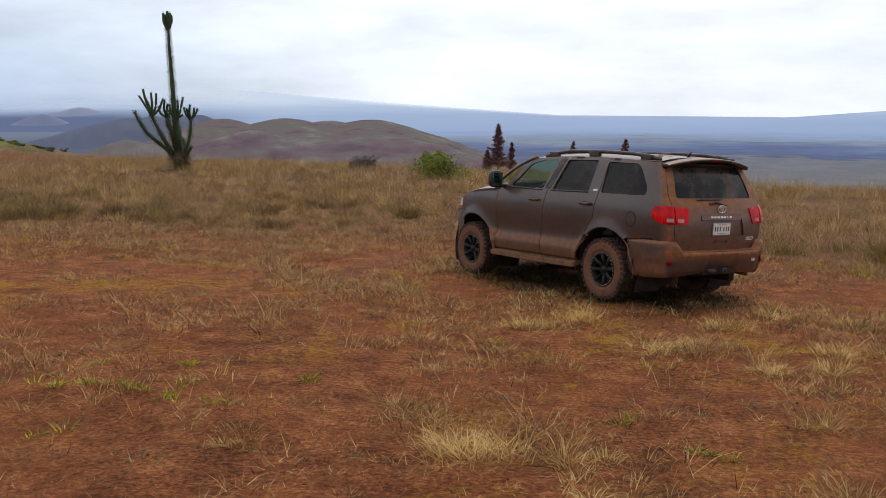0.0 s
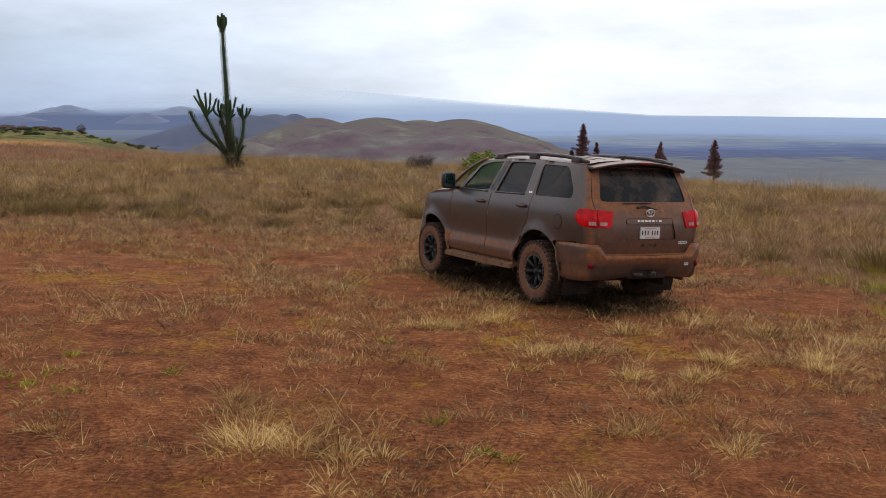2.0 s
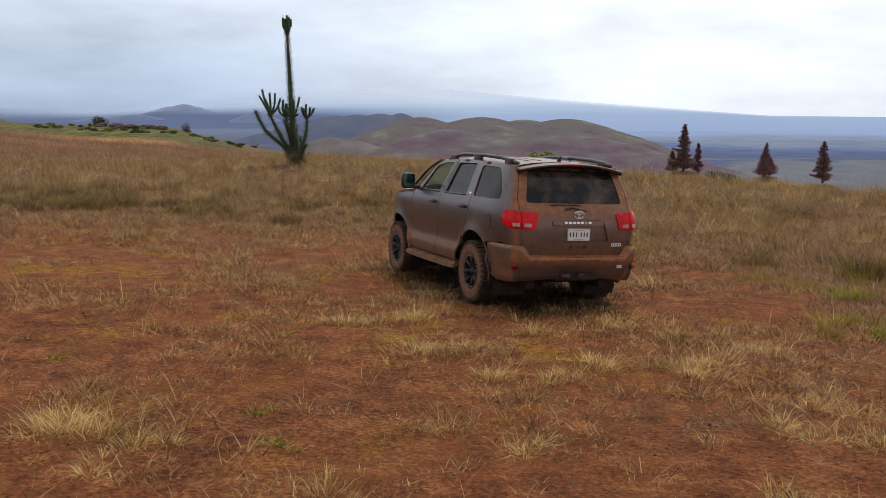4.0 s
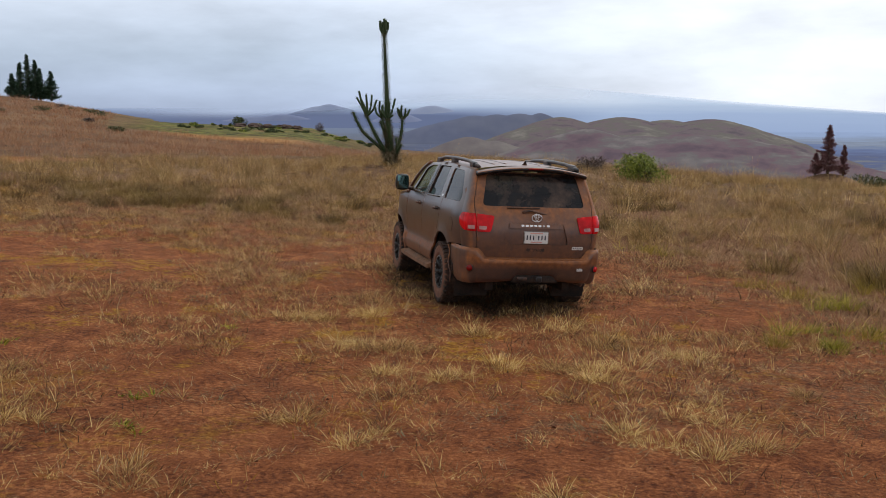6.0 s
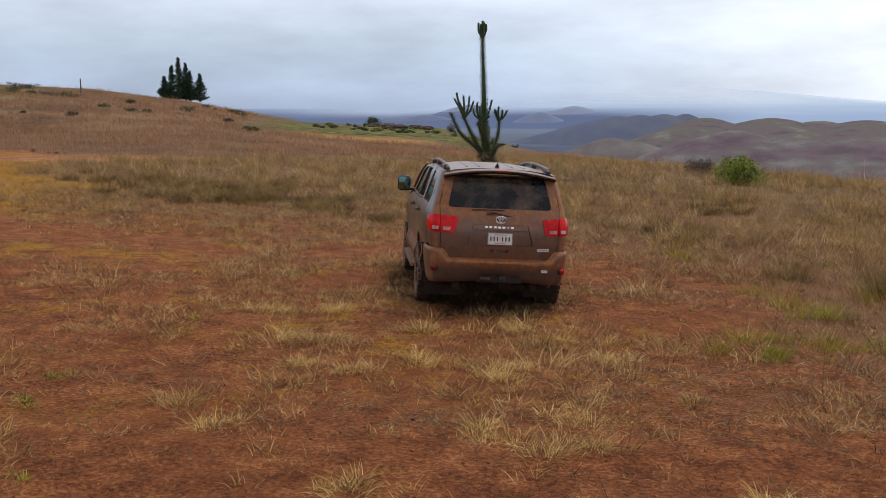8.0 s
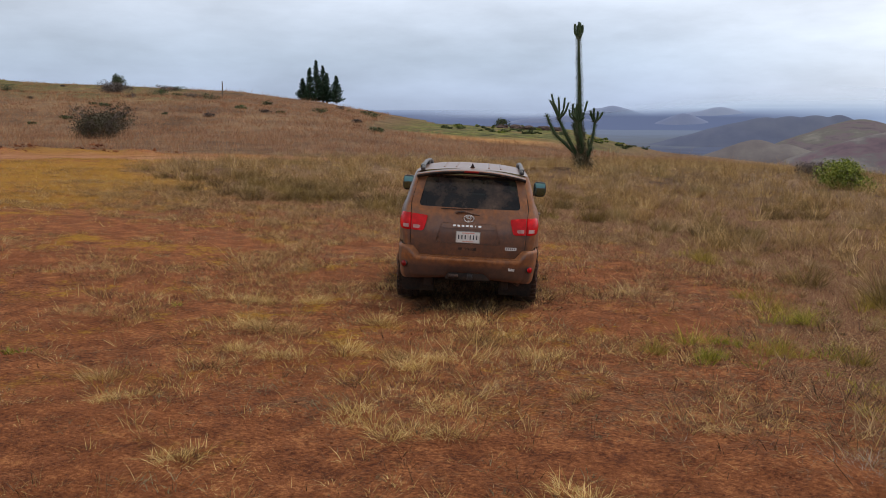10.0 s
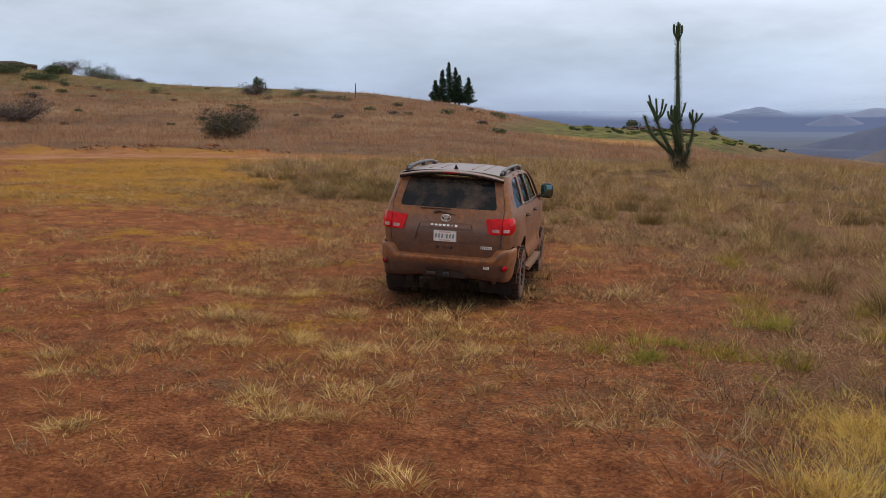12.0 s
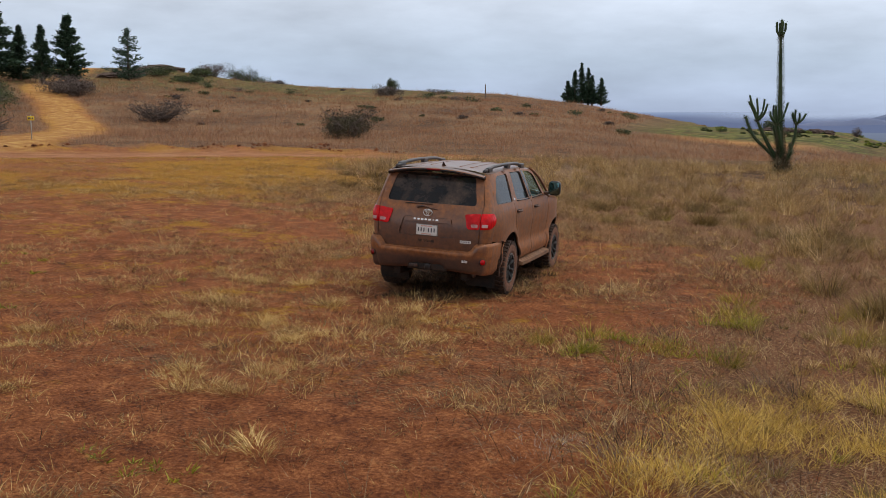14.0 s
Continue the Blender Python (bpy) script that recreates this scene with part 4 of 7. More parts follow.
    # running board
    bm = grid_surf(lambda u, v: Vector((s * (0.80 + 0.225 * v - 0.0), u, 0.485 - 0.035 * v ** 2 - 0.012 * math.cos(u * 1.2))),
                   np.linspace(0.92, -0.98, 24), np.linspace(0, 1, 5), (0, 0, -0.055))
    rb = part("running_board", bm, M_board, suv, "dusty black side step")
    for k in range(3):
        part("tread_strip", tube([(s * (0.94 + 0.03 * k), 0.8, 0.466 - 0.01 * k), (s * (0.94 + 0.03 * k), -0.86, 0.466 - 0.01 * k)], 0.006, 6), M_board, rb)
    # rocker under the doors
    bm = grid_surf(lambda u, v: Vector((s * (0.955 - 0.10 * v), u, 0.53 - 0.14 * v)), np.linspace(0.93, -0.98, 12), np.linspace(0, 1, 4))
    part("rocker", bm, M_paint, suv)
    # mud flap
    part("mud_flap", box((0.22, 0.02, 0.13), (s * 0.83, WR - 0.50, 0.54), 0.008, m=pose(0, 0, 0, 6, 0, 0)), M_rubber, suv)

# fuel door on the left flank
fuel = [(-2.01 + 0.083 * math.cos(a), 1.11 + 0.095 * math.sin(a), 0.0) for a in np.linspace(0, 2 * math.pi, 20, endpoint=False)]
side_panel("fuel_ring", grow(fuel, 0.006), [], -1, suv, M_black, 0.002, 0.002, 0.03)
side_panel("fuel_door", grow(fuel, -0.008), [], -1, suv, None, 0.004, 0.003, 0.03)


# roof, glass ahead, bonnet
def roof_pt(u, y):
    xe = float(side_x(y, float(ROOF_EDGE(y)))) - 0.002
    t = abs(u)
    return Vector((u * xe, y, float(ROOF_EDGE(y)) + 0.062 * (1 - t ** 2.6)))


U = np.sin(np.linspace(-1, 1, 25) * math.pi / 2)
part("roof", grid_surf(roof_pt, U, np.linspace(-2.26, 0.21, 30)), M_paint, suv)
for s in (-1, 1):
    for rx in (0.30, 0.52):
        part("roof_rib", tube([roof_pt(s * rx, y) + Vector((0, 0, 0.001)) for y in np.linspace(-1.95, -0.1, 14)], 0.012, 6, 0.5), M_paint, suv)


def screen_pt(u, t):
    y = 0.19 + 0.83 * t
    z = 1.86 - 0.45 * t + 0.05 * math.sin(math.pi * t)
    xe = float(side_x(0.21 + 0.55 * t, 1.84 - 0.41 * t)) - 0.01
    return Vector((u * xe, y + 0.13 * (1 - u * u) * (0.4 + 0.6 * t), z + 0.05 * (1 - u * u) * (1 - t)))


part("windshield", grid_surf(screen_pt, U, np.linspace(0.0, 1, 10)), M_front, suv, "clear windscreen")
for s in (-1, 1):
    part("front_pillar", tube([screen_pt(s, t) + Vector((s * 0.004, 0, 0)) for t in np.linspace(-0.02, 1.0, 10)], 0.022, 8), M_paint, suv)


def hood_pt(u, t):
    y = 0.95 + 1.12 * t
    zf = float(np.interp(min(y, 2.0), [0.88, 1.05, 1.35, 1.7, 1.98], [1.385, 1.375, 1.35, 1.28, 1.19]))
    xe = float(side_x(min(y, 2.02), 1.2)) * (1.0 - 0.1 * max(0, t - 0.75) * 4) - 0.012
    return Vector((u * xe, y + 0.20 * t * (1 - u * u), zf + (0.12 - 0.035 * t) * (1 - abs(u) ** 2.5)))


part("bonnet", grid_surf(hood_pt, U, np.linspace(0, 1, 14), (0, 0, -0.03)), M_paint, suv)


def front_plan(u, z):
    """The nose in plan."""
    a = u * math.pi / 2
    return np.sign(math.sin(a)) * abs(math.sin(a)) ** 0.7 * (0.90 - 0.10 * max(z - 0.75, 0)), 1.80 + 0.57 * abs(math.cos(a)) ** 0.9


def nose(z0, z1, out, n=6, span=1.0):
    def fn(u, z):
        x, y = front_plan(u, z)
        return Vector((x * (1 + out), y + out, z))
    return grid_surf(fn, np.linspace(-span, span, 41), np.linspace(z0, z1, n))


part("front_bumper", nose(0.52, 1.0, 0.02), M_paint, suv)
part("grille", nose(0.98, 1.2, -0.01, span=0.6), M_gloss, suv, "dark front grille")
part("nose_panel", nose(0.98, 1.2, -0.012), M_paint, suv)
for s in (-1, 1):
    def lamp(u, z):
        x, y = front_plan(s * u, z)
        return Vector((x * 1.012, y + 0.012, z))
    part("headlight", grid_surf(lamp, np.linspace(0.62, 0.86, 10), np.linspace(1.06, 1.17, 5), (0, -0.03, 0)), M_headlamp, suv, "clear headlight")

# tail: rounded corners, tailgate, lamps
gate_y = table([0.70, 0.80, 0.95, 1.10, 1.28, 1.38, 1.60, 1.80, 1.86], [-2.60, -2.635, -2.66, -2.665, -2.625, -2.565, -2.47, -2.36, -2.33], 0.03)
gate_x = table([0.70, 0.75, 0.9, 1.05, 1.30, 1.42, 1.82], [0.70, 0.735, 0.765, 0.772, 0.775, 0.79, 0.70], 0.03)


def gate(x, z):
    return gate_y(z) + 0.075 * (np.asarray(x) / 0.78) ** 2


def end_y(z):
    return float(np.interp(z, [0.86, 1.3, 1.5, 1.845], [-2.33, -2.33, -2.285, -2.16]))


def corner_pt(t, z, s, out=0.0):
    y0 = end_y(z)
    a = np.array([float(side_x(y0, z)), y0])
    xg = float(gate_x(z)) + 0.006
    b = np.array([xg, float(gate(xg, z))])
    c = np.array([a[0] - 0.015, b[1] + 0.02])
    p = (1 - t) ** 2 * a + 2 * t * (1 - t) * c + t * t * b
    d = 2 * (1 - t) * (c - a) + 2 * t * (b - c)
    n = np.array([-d[1], d[0]]) / np.linalg.norm(d)
    n = n if n[0] > 0 else -n
    p = p + n * out
    return Vector((s * p[0], p[1], z))


def gate_sheet(name, outline, holes, parent, material, out=0.0, lip=0.02, step=0.06, label="", r=0.02, hole_r=0.04):
    f = lambda q: np.stack([q[:, 0], gate(q[:, 0], q[:, 1]) - out, q[:, 1]], 1)
    return part(name, sheet(outline, holes, f, (0, 1, 0), step, r, hole_r, lip), [material, M_rubber], parent, label)


both = lambda half: half + [(-p[0], *p[1:]) for p in half[::-1]]
gate_half = [(float(gate_x(z)), z) for z in (1.825, 1.6, 1.42, 1.3, 1.05, 0.9, 0.80)] + [(0.70, 0.742)]
rear_win_half = [(0.60, 1.79, 0.05), (0.685, 1.395, 0.06)]
recess_half = [(0.36, 1.195, 0.03), (0.44, 0.925, 0.05)]
tailgate = gate_sheet("tailgate", both(gate_half), [both(rear_win_half), both(recess_half)], suv, M_paint)
gate_sheet("rear_window", both([(0.62, 1.802, 0.05), (0.705, 1.38, 0.05)]), [], tailgate, M_rearglass, -0.012, 0.004, label="dark rear window filmed with dust")
gate_sheet("plate_recess", both([(0.38, 1.21), (0.46, 0.91)]), [], tailgate, M_paint, -0.022, 0.004)
gate_sheet("name_strip", both([(0.355, 1.192), (0.365, 1.128)]), [], tailgate, M_paint, 0.004, 0.03, 0.05)
gate_sheet("gate_grip", both([(0.12, 0.876), (0.12, 0.838)]), [], tailgate, M_rubber, 0.003, 0.004, 0.04, r=0.01)
# model name as seven plain bars
for k, w in enumerate((0.042, 0.042, 0.044, 0.044, 0.044, 0.018, 0.046)):
    x0 = -0.205 + k * 0.056 + (0.012 if k == 5 else 0)
    x1 = x0 + w
    gate_sheet("letter_bar", [(x0, 1.152), (x1 - 0.006, 1.152), (x1 - 0.006, 1.176), (x0, 1.176)], [], tailgate, M_chrome, 0.009, 0.006, 0.05, r=0.006)
# maker's emblem drawn as plain rings
for rx, rz, cz in ((0.066, 0.046, 1.262), (0.040, 0.016, 1.280), (0.017, 0.040, 1.264)):
    pts = [(rx * math.cos(a), float(gate(0, cz)) - 0.012, cz + rz * math.sin(a)) for a in np.linspace(0, 2 * math.pi, 25)]
    part("emblem_ring", tube(pts, 0.008, 6, caps=False), M_chrome, tailgate, "chrome emblem ring")
# number plate, its characters as bars
gate_sheet("plate_back", both([(0.165, 1.092), (0.165, 0.932)]), [], tailgate, M_bolt, -0.012, 0.008, 0.05, r=0.012)
plate = gate_sheet("number_plate", both([(0.154, 1.084), (0.154, 0.940)]), [], tailgate, M_plate, -0.004, 0.004, 0.05, "white number plate with dark characters", 0.012)
for k, x0 in enumerate((-0.142, -0.099, -0.056, 0.012, 0.055, 0.098)):
    gate_sheet("plate_bar", [(x0 + 0.011, 0.984), (x0 + 0.026, 0.984), (x0 + 0.026, 1.044), (x0 + 0.011, 1.044)], [], plate, M_ink, -0.001, 0.003, 0.05, r=0.006)
gate_sheet("plate_print", both([(0.085, 1.076), (0.085, 1.062)]), [], plate, M_rainbow, -0.001, 0.003, 0.05, r=0.004)
gate_sheet("plate_print", both([(0.075, 0.962), (0.075, 0.950)]), [], plate, M_rainbow, -0.001, 0.003, 0.05, r=0.004)
# engine badge low on the gate
gate_sheet("engine_badge", [(0.50, 0.862), (0.655, 0.862), (0.655, 0.902), (0.50, 0.902)], [], tailgate, M_plate, 0.004, 0.005, 0.05, r=0.008, label="silver badge")
for k in range(5):
    gate_sheet("badge_bar", [(0.512 + k * 0.028, 0.872), (0.524 + k * 0.028, 0.872), (0.524 + k * 0.028, 0.893), (0.512 + k * 0.028, 0.893)], [], tailgate, M_ink, 0.0065, 0.002, 0.05, r=0.002)
# wiper
wz = 1.352
w0 = Vector((-0.165, float(gate(-0.16, wz)) - 0.03, wz - 0.012))
wp = part("wiper", tube([w0, w0 + Vector((0.10, -0.01, 0.012)), w0 + Vector((0.24, 0.0, -0.022)), w0 + Vector((0.30, 0.01, -0.035))], [0.013, 0.016, 0.012, 0.008], 8), M_rubber, tailgate)
part("wiper_blade", tube([Vector((x, float(gate(x, 1.385)) - 0.016, 1.372 + 0.012 * math.cos(x * 3))) for x in np.linspace(-0.38, 0.05, 9)], 0.008, 6), M_rubber, wp)
part("wiper_pivot", tube([w0 + Vector((0, 0.03, -0.02)), w0 + Vector((0, -0.012, 0.0))], 0.02, 10), M_rubber, wp)

for s in (-1, 1):
    f = lambda u, v, s=s: corner_pt(u, v, s)
    us = np.linspace(0, 1, 9) if s < 0 else np.linspace(1, 0, 9)
    part("rear_pillar", grid_surf(f, us, np.linspace(0.865, 1.842, 26)), M_paint, suv)
    # outer lamp, wrapped round the corner, pointed towards the flank
    def lamp_surf(q, s=s):
        return np.array([tuple(corner_pt(min(max(a / 0.37, 0.0), 0.985), z, s, 0.010 + 0.016 * math.sin(math.pi * min(max((z - 1.07) / 0.235, 0), 1)))) for a, z in q])
    out = [(0.000, 1.225, 0.06), (0.045, 1.302, 0.05), (0.362, 1.298, 0.012), (0.362, 1.072, 0.012), (0.12, 1.082, 0.07), (0.03, 1.140, 0.06)]
    lo = part("tail_light", sheet(out, [], lamp_surf, (-s * 0.7, 0.7, 0), 0.03, 0.03, 0.03, 0.028, flip=s > 0), [M_red, M_rubber], suv, "red tail lamp")
    def low_pt(u, v, s=s):
        z = 1.105 + 0.045 * v
        return corner_pt(0.62 + 0.30 * u, z, s, 0.0285)
    part("clear_lens", grid_surf(low_pt, us, np.linspace(0, 1, 4), (-s * 0.004, 0.004, 0)), M_clear, lo, "clear reversing lens")
    # inner lamp on the gate
    q = [(0.775 - 0.01, 1.296, 0.012), (0.775 - 0.01, 1.075, 0.012), (0.60, 1.068, 0.04), (0.548, 1.275, 0.03)]
    li = gate_sheet("tail_light", [(s * p[0], *p[1:]) for p in (q if s > 0 else q[::-1])], [], tailgate, M_red, 0.016, 0.02, 0.04, "red tail lamp", r=0.03)
    q = [(0.745, 1.146, 0.01), (0.745, 1.102, 0.01), (0.655, 1.100, 0.02), (0.645, 1.143, 0.02)]
    gate_sheet("clear_lens", [(s * p[0], *p[1:]) for p in (q if s > 0 else q[::-1])], [], li, M_clear, 0.0185, 0.003, 0.04, "clear reversing lens")


# spoiler over the rear glass
def spoiler_ring(x):
    k = (abs(x) / 0.735) ** 2.2
    zt = 1.842 + 0.058 * (1 - k) - 0.025 * k
    yr = -2.50 + 0.10 * k
    return [(x, -2.17, zt + 0.006), (x, -2.33, zt + 0.004), (x, yr + 0.02, zt - 0.006), (x, yr, zt - 0.016), (x, yr + 0.008, zt - 0.046), (x, -2.36, zt - 0.060), (x, -2.24, zt - 0.04)]


bm = bmesh.new()
rings = [[bm.verts.new(p) for p in spoiler_ring(x)] for x in np.sin(np.linspace(-1, 1, 31) * 1.45) / math.sin(1.45) * 0.735]
for a, b in zip(rings, rings[1:]):
    for k in range(7):
        bm.faces.new((a[k], a[(k + 1) % 7], b[(k + 1) % 7], b[k]))
bm.faces.new(rings[0])
bm.faces.new(rings[-1][::-1])
bmesh.ops.recalc_face_normals(bm, faces=bm.faces[:])
for f in bm.faces:
    if f.normal.z < 0.35:
        f.material_index = 1
sp = part("spoiler", bm, [M_paint, M_gloss], suv)
part("brake_light", box((0.20, 0.02, 0.022), (0, -2.492, 1.876), 0.005), M_reddark, sp, "dark red brake lamp strip")
# dark strip added in place of the shade cast below the spoiler
part("shade_strip", grid_surf(lambda x, t: Vector((x, float(gate(x, 1.80)) - 0.004 - 0.03 * t, 1.775 + 0.035 * t)), np.linspace(-0.66, 0.66, 21), (0, 1)), M_gloss, sp)

# rear bumper, one wrap with a step
plan = [(0.935, -1.935), (0.948, -2.05), (0.950, -2.25), (0.936, -2.44), (0.886, -2.585), (0.765, -2.672), (0.5, -2.705), (0.25, -2.72), (0.0, -2.724)]
pl = np.array(plan)
sl = np.concatenate([[0], np.cumsum(np.linalg.norm(np.diff(pl, axis=0), axis=1))])
sl /= sl[-1]
bx, by = table(list(sl), list(pl[:, 0]), 0.012), table(list(sl), list(pl[:, 1]), 0.012)


def bumper_pt(u, v):
    t = 1 - abs(u)
    t = min(max(t, 0), 1)
    x, y = float(np.interp(t, sl, pl[:, 0])), float(np.interp(t, sl, pl[:, 1]))
    x = float(bx(t)) if 0.04 < t < 0.96 else x
    y = float(by(t)) if 0.04 < t < 0.96 else y
    x = x if abs(u) > 1e-6 else 0.0
    ztop = float(np.interp(t, [0, 0.49, 0.53, 0.56, 1], [0.872, 0.868, 0.81, 0.748, 0.738]))
    zbot = float(np.interp(t, [0, 0.12, 0.3, 0.62, 0.80, 0.83, 1], [0.42, 0.385, 0.40, 0.43, 0.45, 0.51, 0.515]))
    prof = ((0.0, 0.15), (0.08, 0.095), (0.2, 0.07), (0.45, 0.040), (0.70, 0.012), (0.82, 0.0), (0.90, 0.002), (0.95, 0.014), (1.0, 0.10))
    z = zbot + (ztop - zbot) * float(np.interp(v, [0, 1], [0, 1]))
    inn = float(np.interp(v, [p[0] for p in prof], [p[1] for p in prof]))
    cx, cy = 0.0, -1.6
    if t < 0.45:
        inn *= 0.35 if v > 0.5 else 0.6
    d = np.array([x - cx * 0, y - cy])
    d = d / np.linalg.norm(d)
    return Vector((np.sign(u) * (x - d[0] * inn), y - d[1] * inn, z))


bumper = part("rear_bumper", grid_surf(bumper_pt, np.linspace(-1, 1, 91), np.concatenate([np.linspace(0, 0.7, 9), np.linspace(0.76, 1, 9)])), M_paint, suv)
part("gate_gap", grid_surf(lambda x, t: Vector((x, -2.60 + 0.06 * (x / 0.75) ** 2, 0.735 + 0.05 * t)), np.linspace(-0.74, 0.74, 21), (0, 1)), M_under, bumper)
bm = grid_surf(lambda x, t: Vector((x, -2.695 + 0.085 * t + 0.045 * (x / 0.7) ** 2, 0.742 + 0.004 * t)), np.linspace(-0.68, 0.68, 21), np.linspace(0, 1, 4), (0, 0, -0.01))
part("step_pad", bm, M_paint, bumper)
for s in (-1, 1):
    c = Vector((s * 0.842, -2.588, 0.612))
    n = Vector((s * 0.55, -0.83, 0)).normalized()
    rim = tube([c - n * 0.01, c + n * 0.007], 0.049, 20)
    part("reflector_rim", rim, M_rubber, bumper)
    part("reflector", tube([c - n * 0.01, c + n * 0.011], 0.038, 20), M_reddark if s < 0 else M_red, bumper, "round red reflector")
st = part("sticker", box((0.082, 0.004, 0.052), (0.60, -2.672, 0.618), 0.004, 1, m=pose(0, 0, 0, 0, 0, 7)), M_plate, bumper, "white sticker")
txt = bpy.data.curves.new("sticker_text", "FONT")
txt.body, txt.size, txt.extrude, txt.align_x, txt.align_y = "10-22", 0.030, 0.0006, "CENTER", "CENTER"
tmp = new("sticker_text", txt)
dg = bpy.context.evaluated_depsgraph_get()
me = bpy.data.meshes.new_from_object(tmp.evaluated_get(dg))
bpy.data.objects.remove(tmp)
me.materials.append(M_ink)
ob = new("sticker_text", me)
ob.parent = st
ob.matrix_basis = Matrix.Translation((0.60, -2.6748, 0.618)) @ pose(0, 0, 0, 90, 0, 7)
# tow hitch in a dark bay under the bumper
part("hitch_bay", box((0.60, 0.16, 0.11), (0.02, -2.545, 0.485), 0.02), M_under, bumper, "dark hitch bay")
part("receiver", box((0.075, 0.14, 0.075), (0.05, -2.63, 0.485), 0.006, 1), M_trimgrey, bumper, "square steel hitch receiver")
# solid dark block whose colour stands in for the shaded hollow
part("receiver_hole", box((0.052, 0.14, 0.052), (0.05, -2.632, 0.485), 0.002, 1), M_under, bumper)
part("tow_socket", box((0.13, 0.05, 0.045), (-0.17, -2.66, 0.49), 0.015), M_rubber, bumper)
part("exhaust", tube([(0.60, -2.0, 0.44), (0.64, -2.35, 0.42), (0.70, -2.5, 0.40)], 0.033, 12), M_rubber, suv, "dull exhaust pipe")

# roof rails and crossbars
for s in (-1, 1):
    ys = np.linspace(0.08, -2.2, 26)
    path = []
    for y in ys:
        t = (0.08 - y) / 2.28
        lift = 0.046 * min(1, max(0, min(t, 1 - t) * 5.0)) ** 0.7
        path.append(Vector((s * (0.69 - 0.03 * abs(t - 0.5)), y, float(ROOF_EDGE(y)) + 0.026 + lift)))
    rail = part("roof_rail", tube(path, 0.027, 8, 0.95), M_trimgrey, suv, "dark roof rail")
    for y in (-0.12, -0.98, -1.98):
        base = Vector((s * 0.685, y, float(ROOF_EDGE(y)) + 0.005))
        part("rail_foot", box((0.062, 0.20, 0.085), tuple(base + Vector((0, 0, 0.036))), 0.02, 3, m=pose(0, 0, 0, 6 if y < -1.5 else 0, 0, 0)), M_trimgrey, rail)
part("antenna", tube([(0.0, -2.02, 1.915), (0.0, -2.045, 1.95), (0.0, -2.075, 1.975)], [0.035, 0.016, 0.006], 8, 0.5), M_rubber, suv, "black fin antenna")

# underbody and cabin
part("underbody", box((1.66, 4.3, 0.26), (0, -0.15, 0.50), 0.05), M_under, suv)
part("inner_shell", grid_surf(lambda u, v: Vector((0.88 * u, -2.2 + 3.2 * v, 0.62)), (-1, 1), (0, 1)), M_dash, suv)
for z0, z1, y in ((0.62, 1.38, 0.98), (0.62, 1.30, -2.30)):
    part("bulkhead", grid_surf(lambda u, v, y=y, z0=z0, z1=z1: Vector((0.86 * u, y, z0 + (z1 - z0) * v)), (-1, 1), (0, 1)), M_dash, suv)
for s in (-1, 1):
    part("door_card", grid_surf(lambda u, v, s=s: Vector((s * (float(side_x(u, 0.6 + 0.78 * v)) - 0.05), u, 0.6 + 0.79 * v)), np.linspace(-1.0, 0.9, 10), np.linspace(0, 1, 6)), M_dash, suv)
# unseen chassis blocks, added low to keep light from under the car
for s in (-1, 1):
    part("frame_rail", box((0.11, 4.5, 0.15), (s * 0.52, -0.15, 0.37), 0.02), M_under, suv)
part("fuel_tank", box((0.62, 1.25, 0.24), (-0.16, -0.45, 0.37), 0.06, 3), M_under, suv)
part("gearbox", box((0.42, 1.1, 0.24), (0.0, 0.75, 0.37), 0.06, 3), M_under, suv)
part("muffler", box((0.34, 0.8, 0.18), (0.36, -0.75, 0.37), 0.07, 3), M_under, suv)
part("skid_plate", box((1.1, 0.7, 0.05), (0, 1.75, 0.36), 0.02), M_under, suv)
part("rear_axle", tube([(-0.8, WR, 0.40), (0.8, WR, 0.40)], 0.05, 10), M_under, suv)
bm = bmesh.new()
bmesh.ops.create_uvsphere(bm, u_segments=16, v_segments=10, radius=0.16, matrix=Matrix.Translation((0.05, WR, 0.40)))
part("differential", bm, M_under, suv)
part("spare_wheel", box((0.62, 0.62, 0.2), (0, -2.05, 0.58), 0.09, 3), M_under, suv)
part("dashboard", box((1.55, 0.4, 0.3), (0, 0.72, 1.24), 0.08, 3), M_dash, suv)
for sx in (-0.42, 0.42):
    for sy in (-0.28, -1.15):
        st_ = part("seat", box((0.5, 0.5, 0.18), (sx, sy + 0.05, 0.92), 0.06, 3), M_seat, suv)
        part("seat_back", box((0.48, 0.16, 0.58), (sx, sy - 0.24, 1.22), 0.06, 3, m=pose(0, 0, 0, 12, 0, 0)), M_seat, st_)
        part("head_rest", box((0.26, 0.11, 0.17), (sx, sy - 0.33, 1.60), 0.045, 3), M_seat, st_)
wheel_pts = [Vector((-0.42, 0.40, 1.30)) + Vector((0.185 * math.cos(a), -0.06 * math.sin(a), 0.175 * math.sin(a))) for a in np.linspace(0, 2 * math.pi, 29)]
sw = part("steering_wheel", tube(wheel_pts, 0.017, 8, caps=False), M_dash, suv, "dark steering wheel")
part("steering_hub", box((0.30, 0.05, 0.07), (-0.42, 0.41, 1.30), 0.02), M_dash, sw)


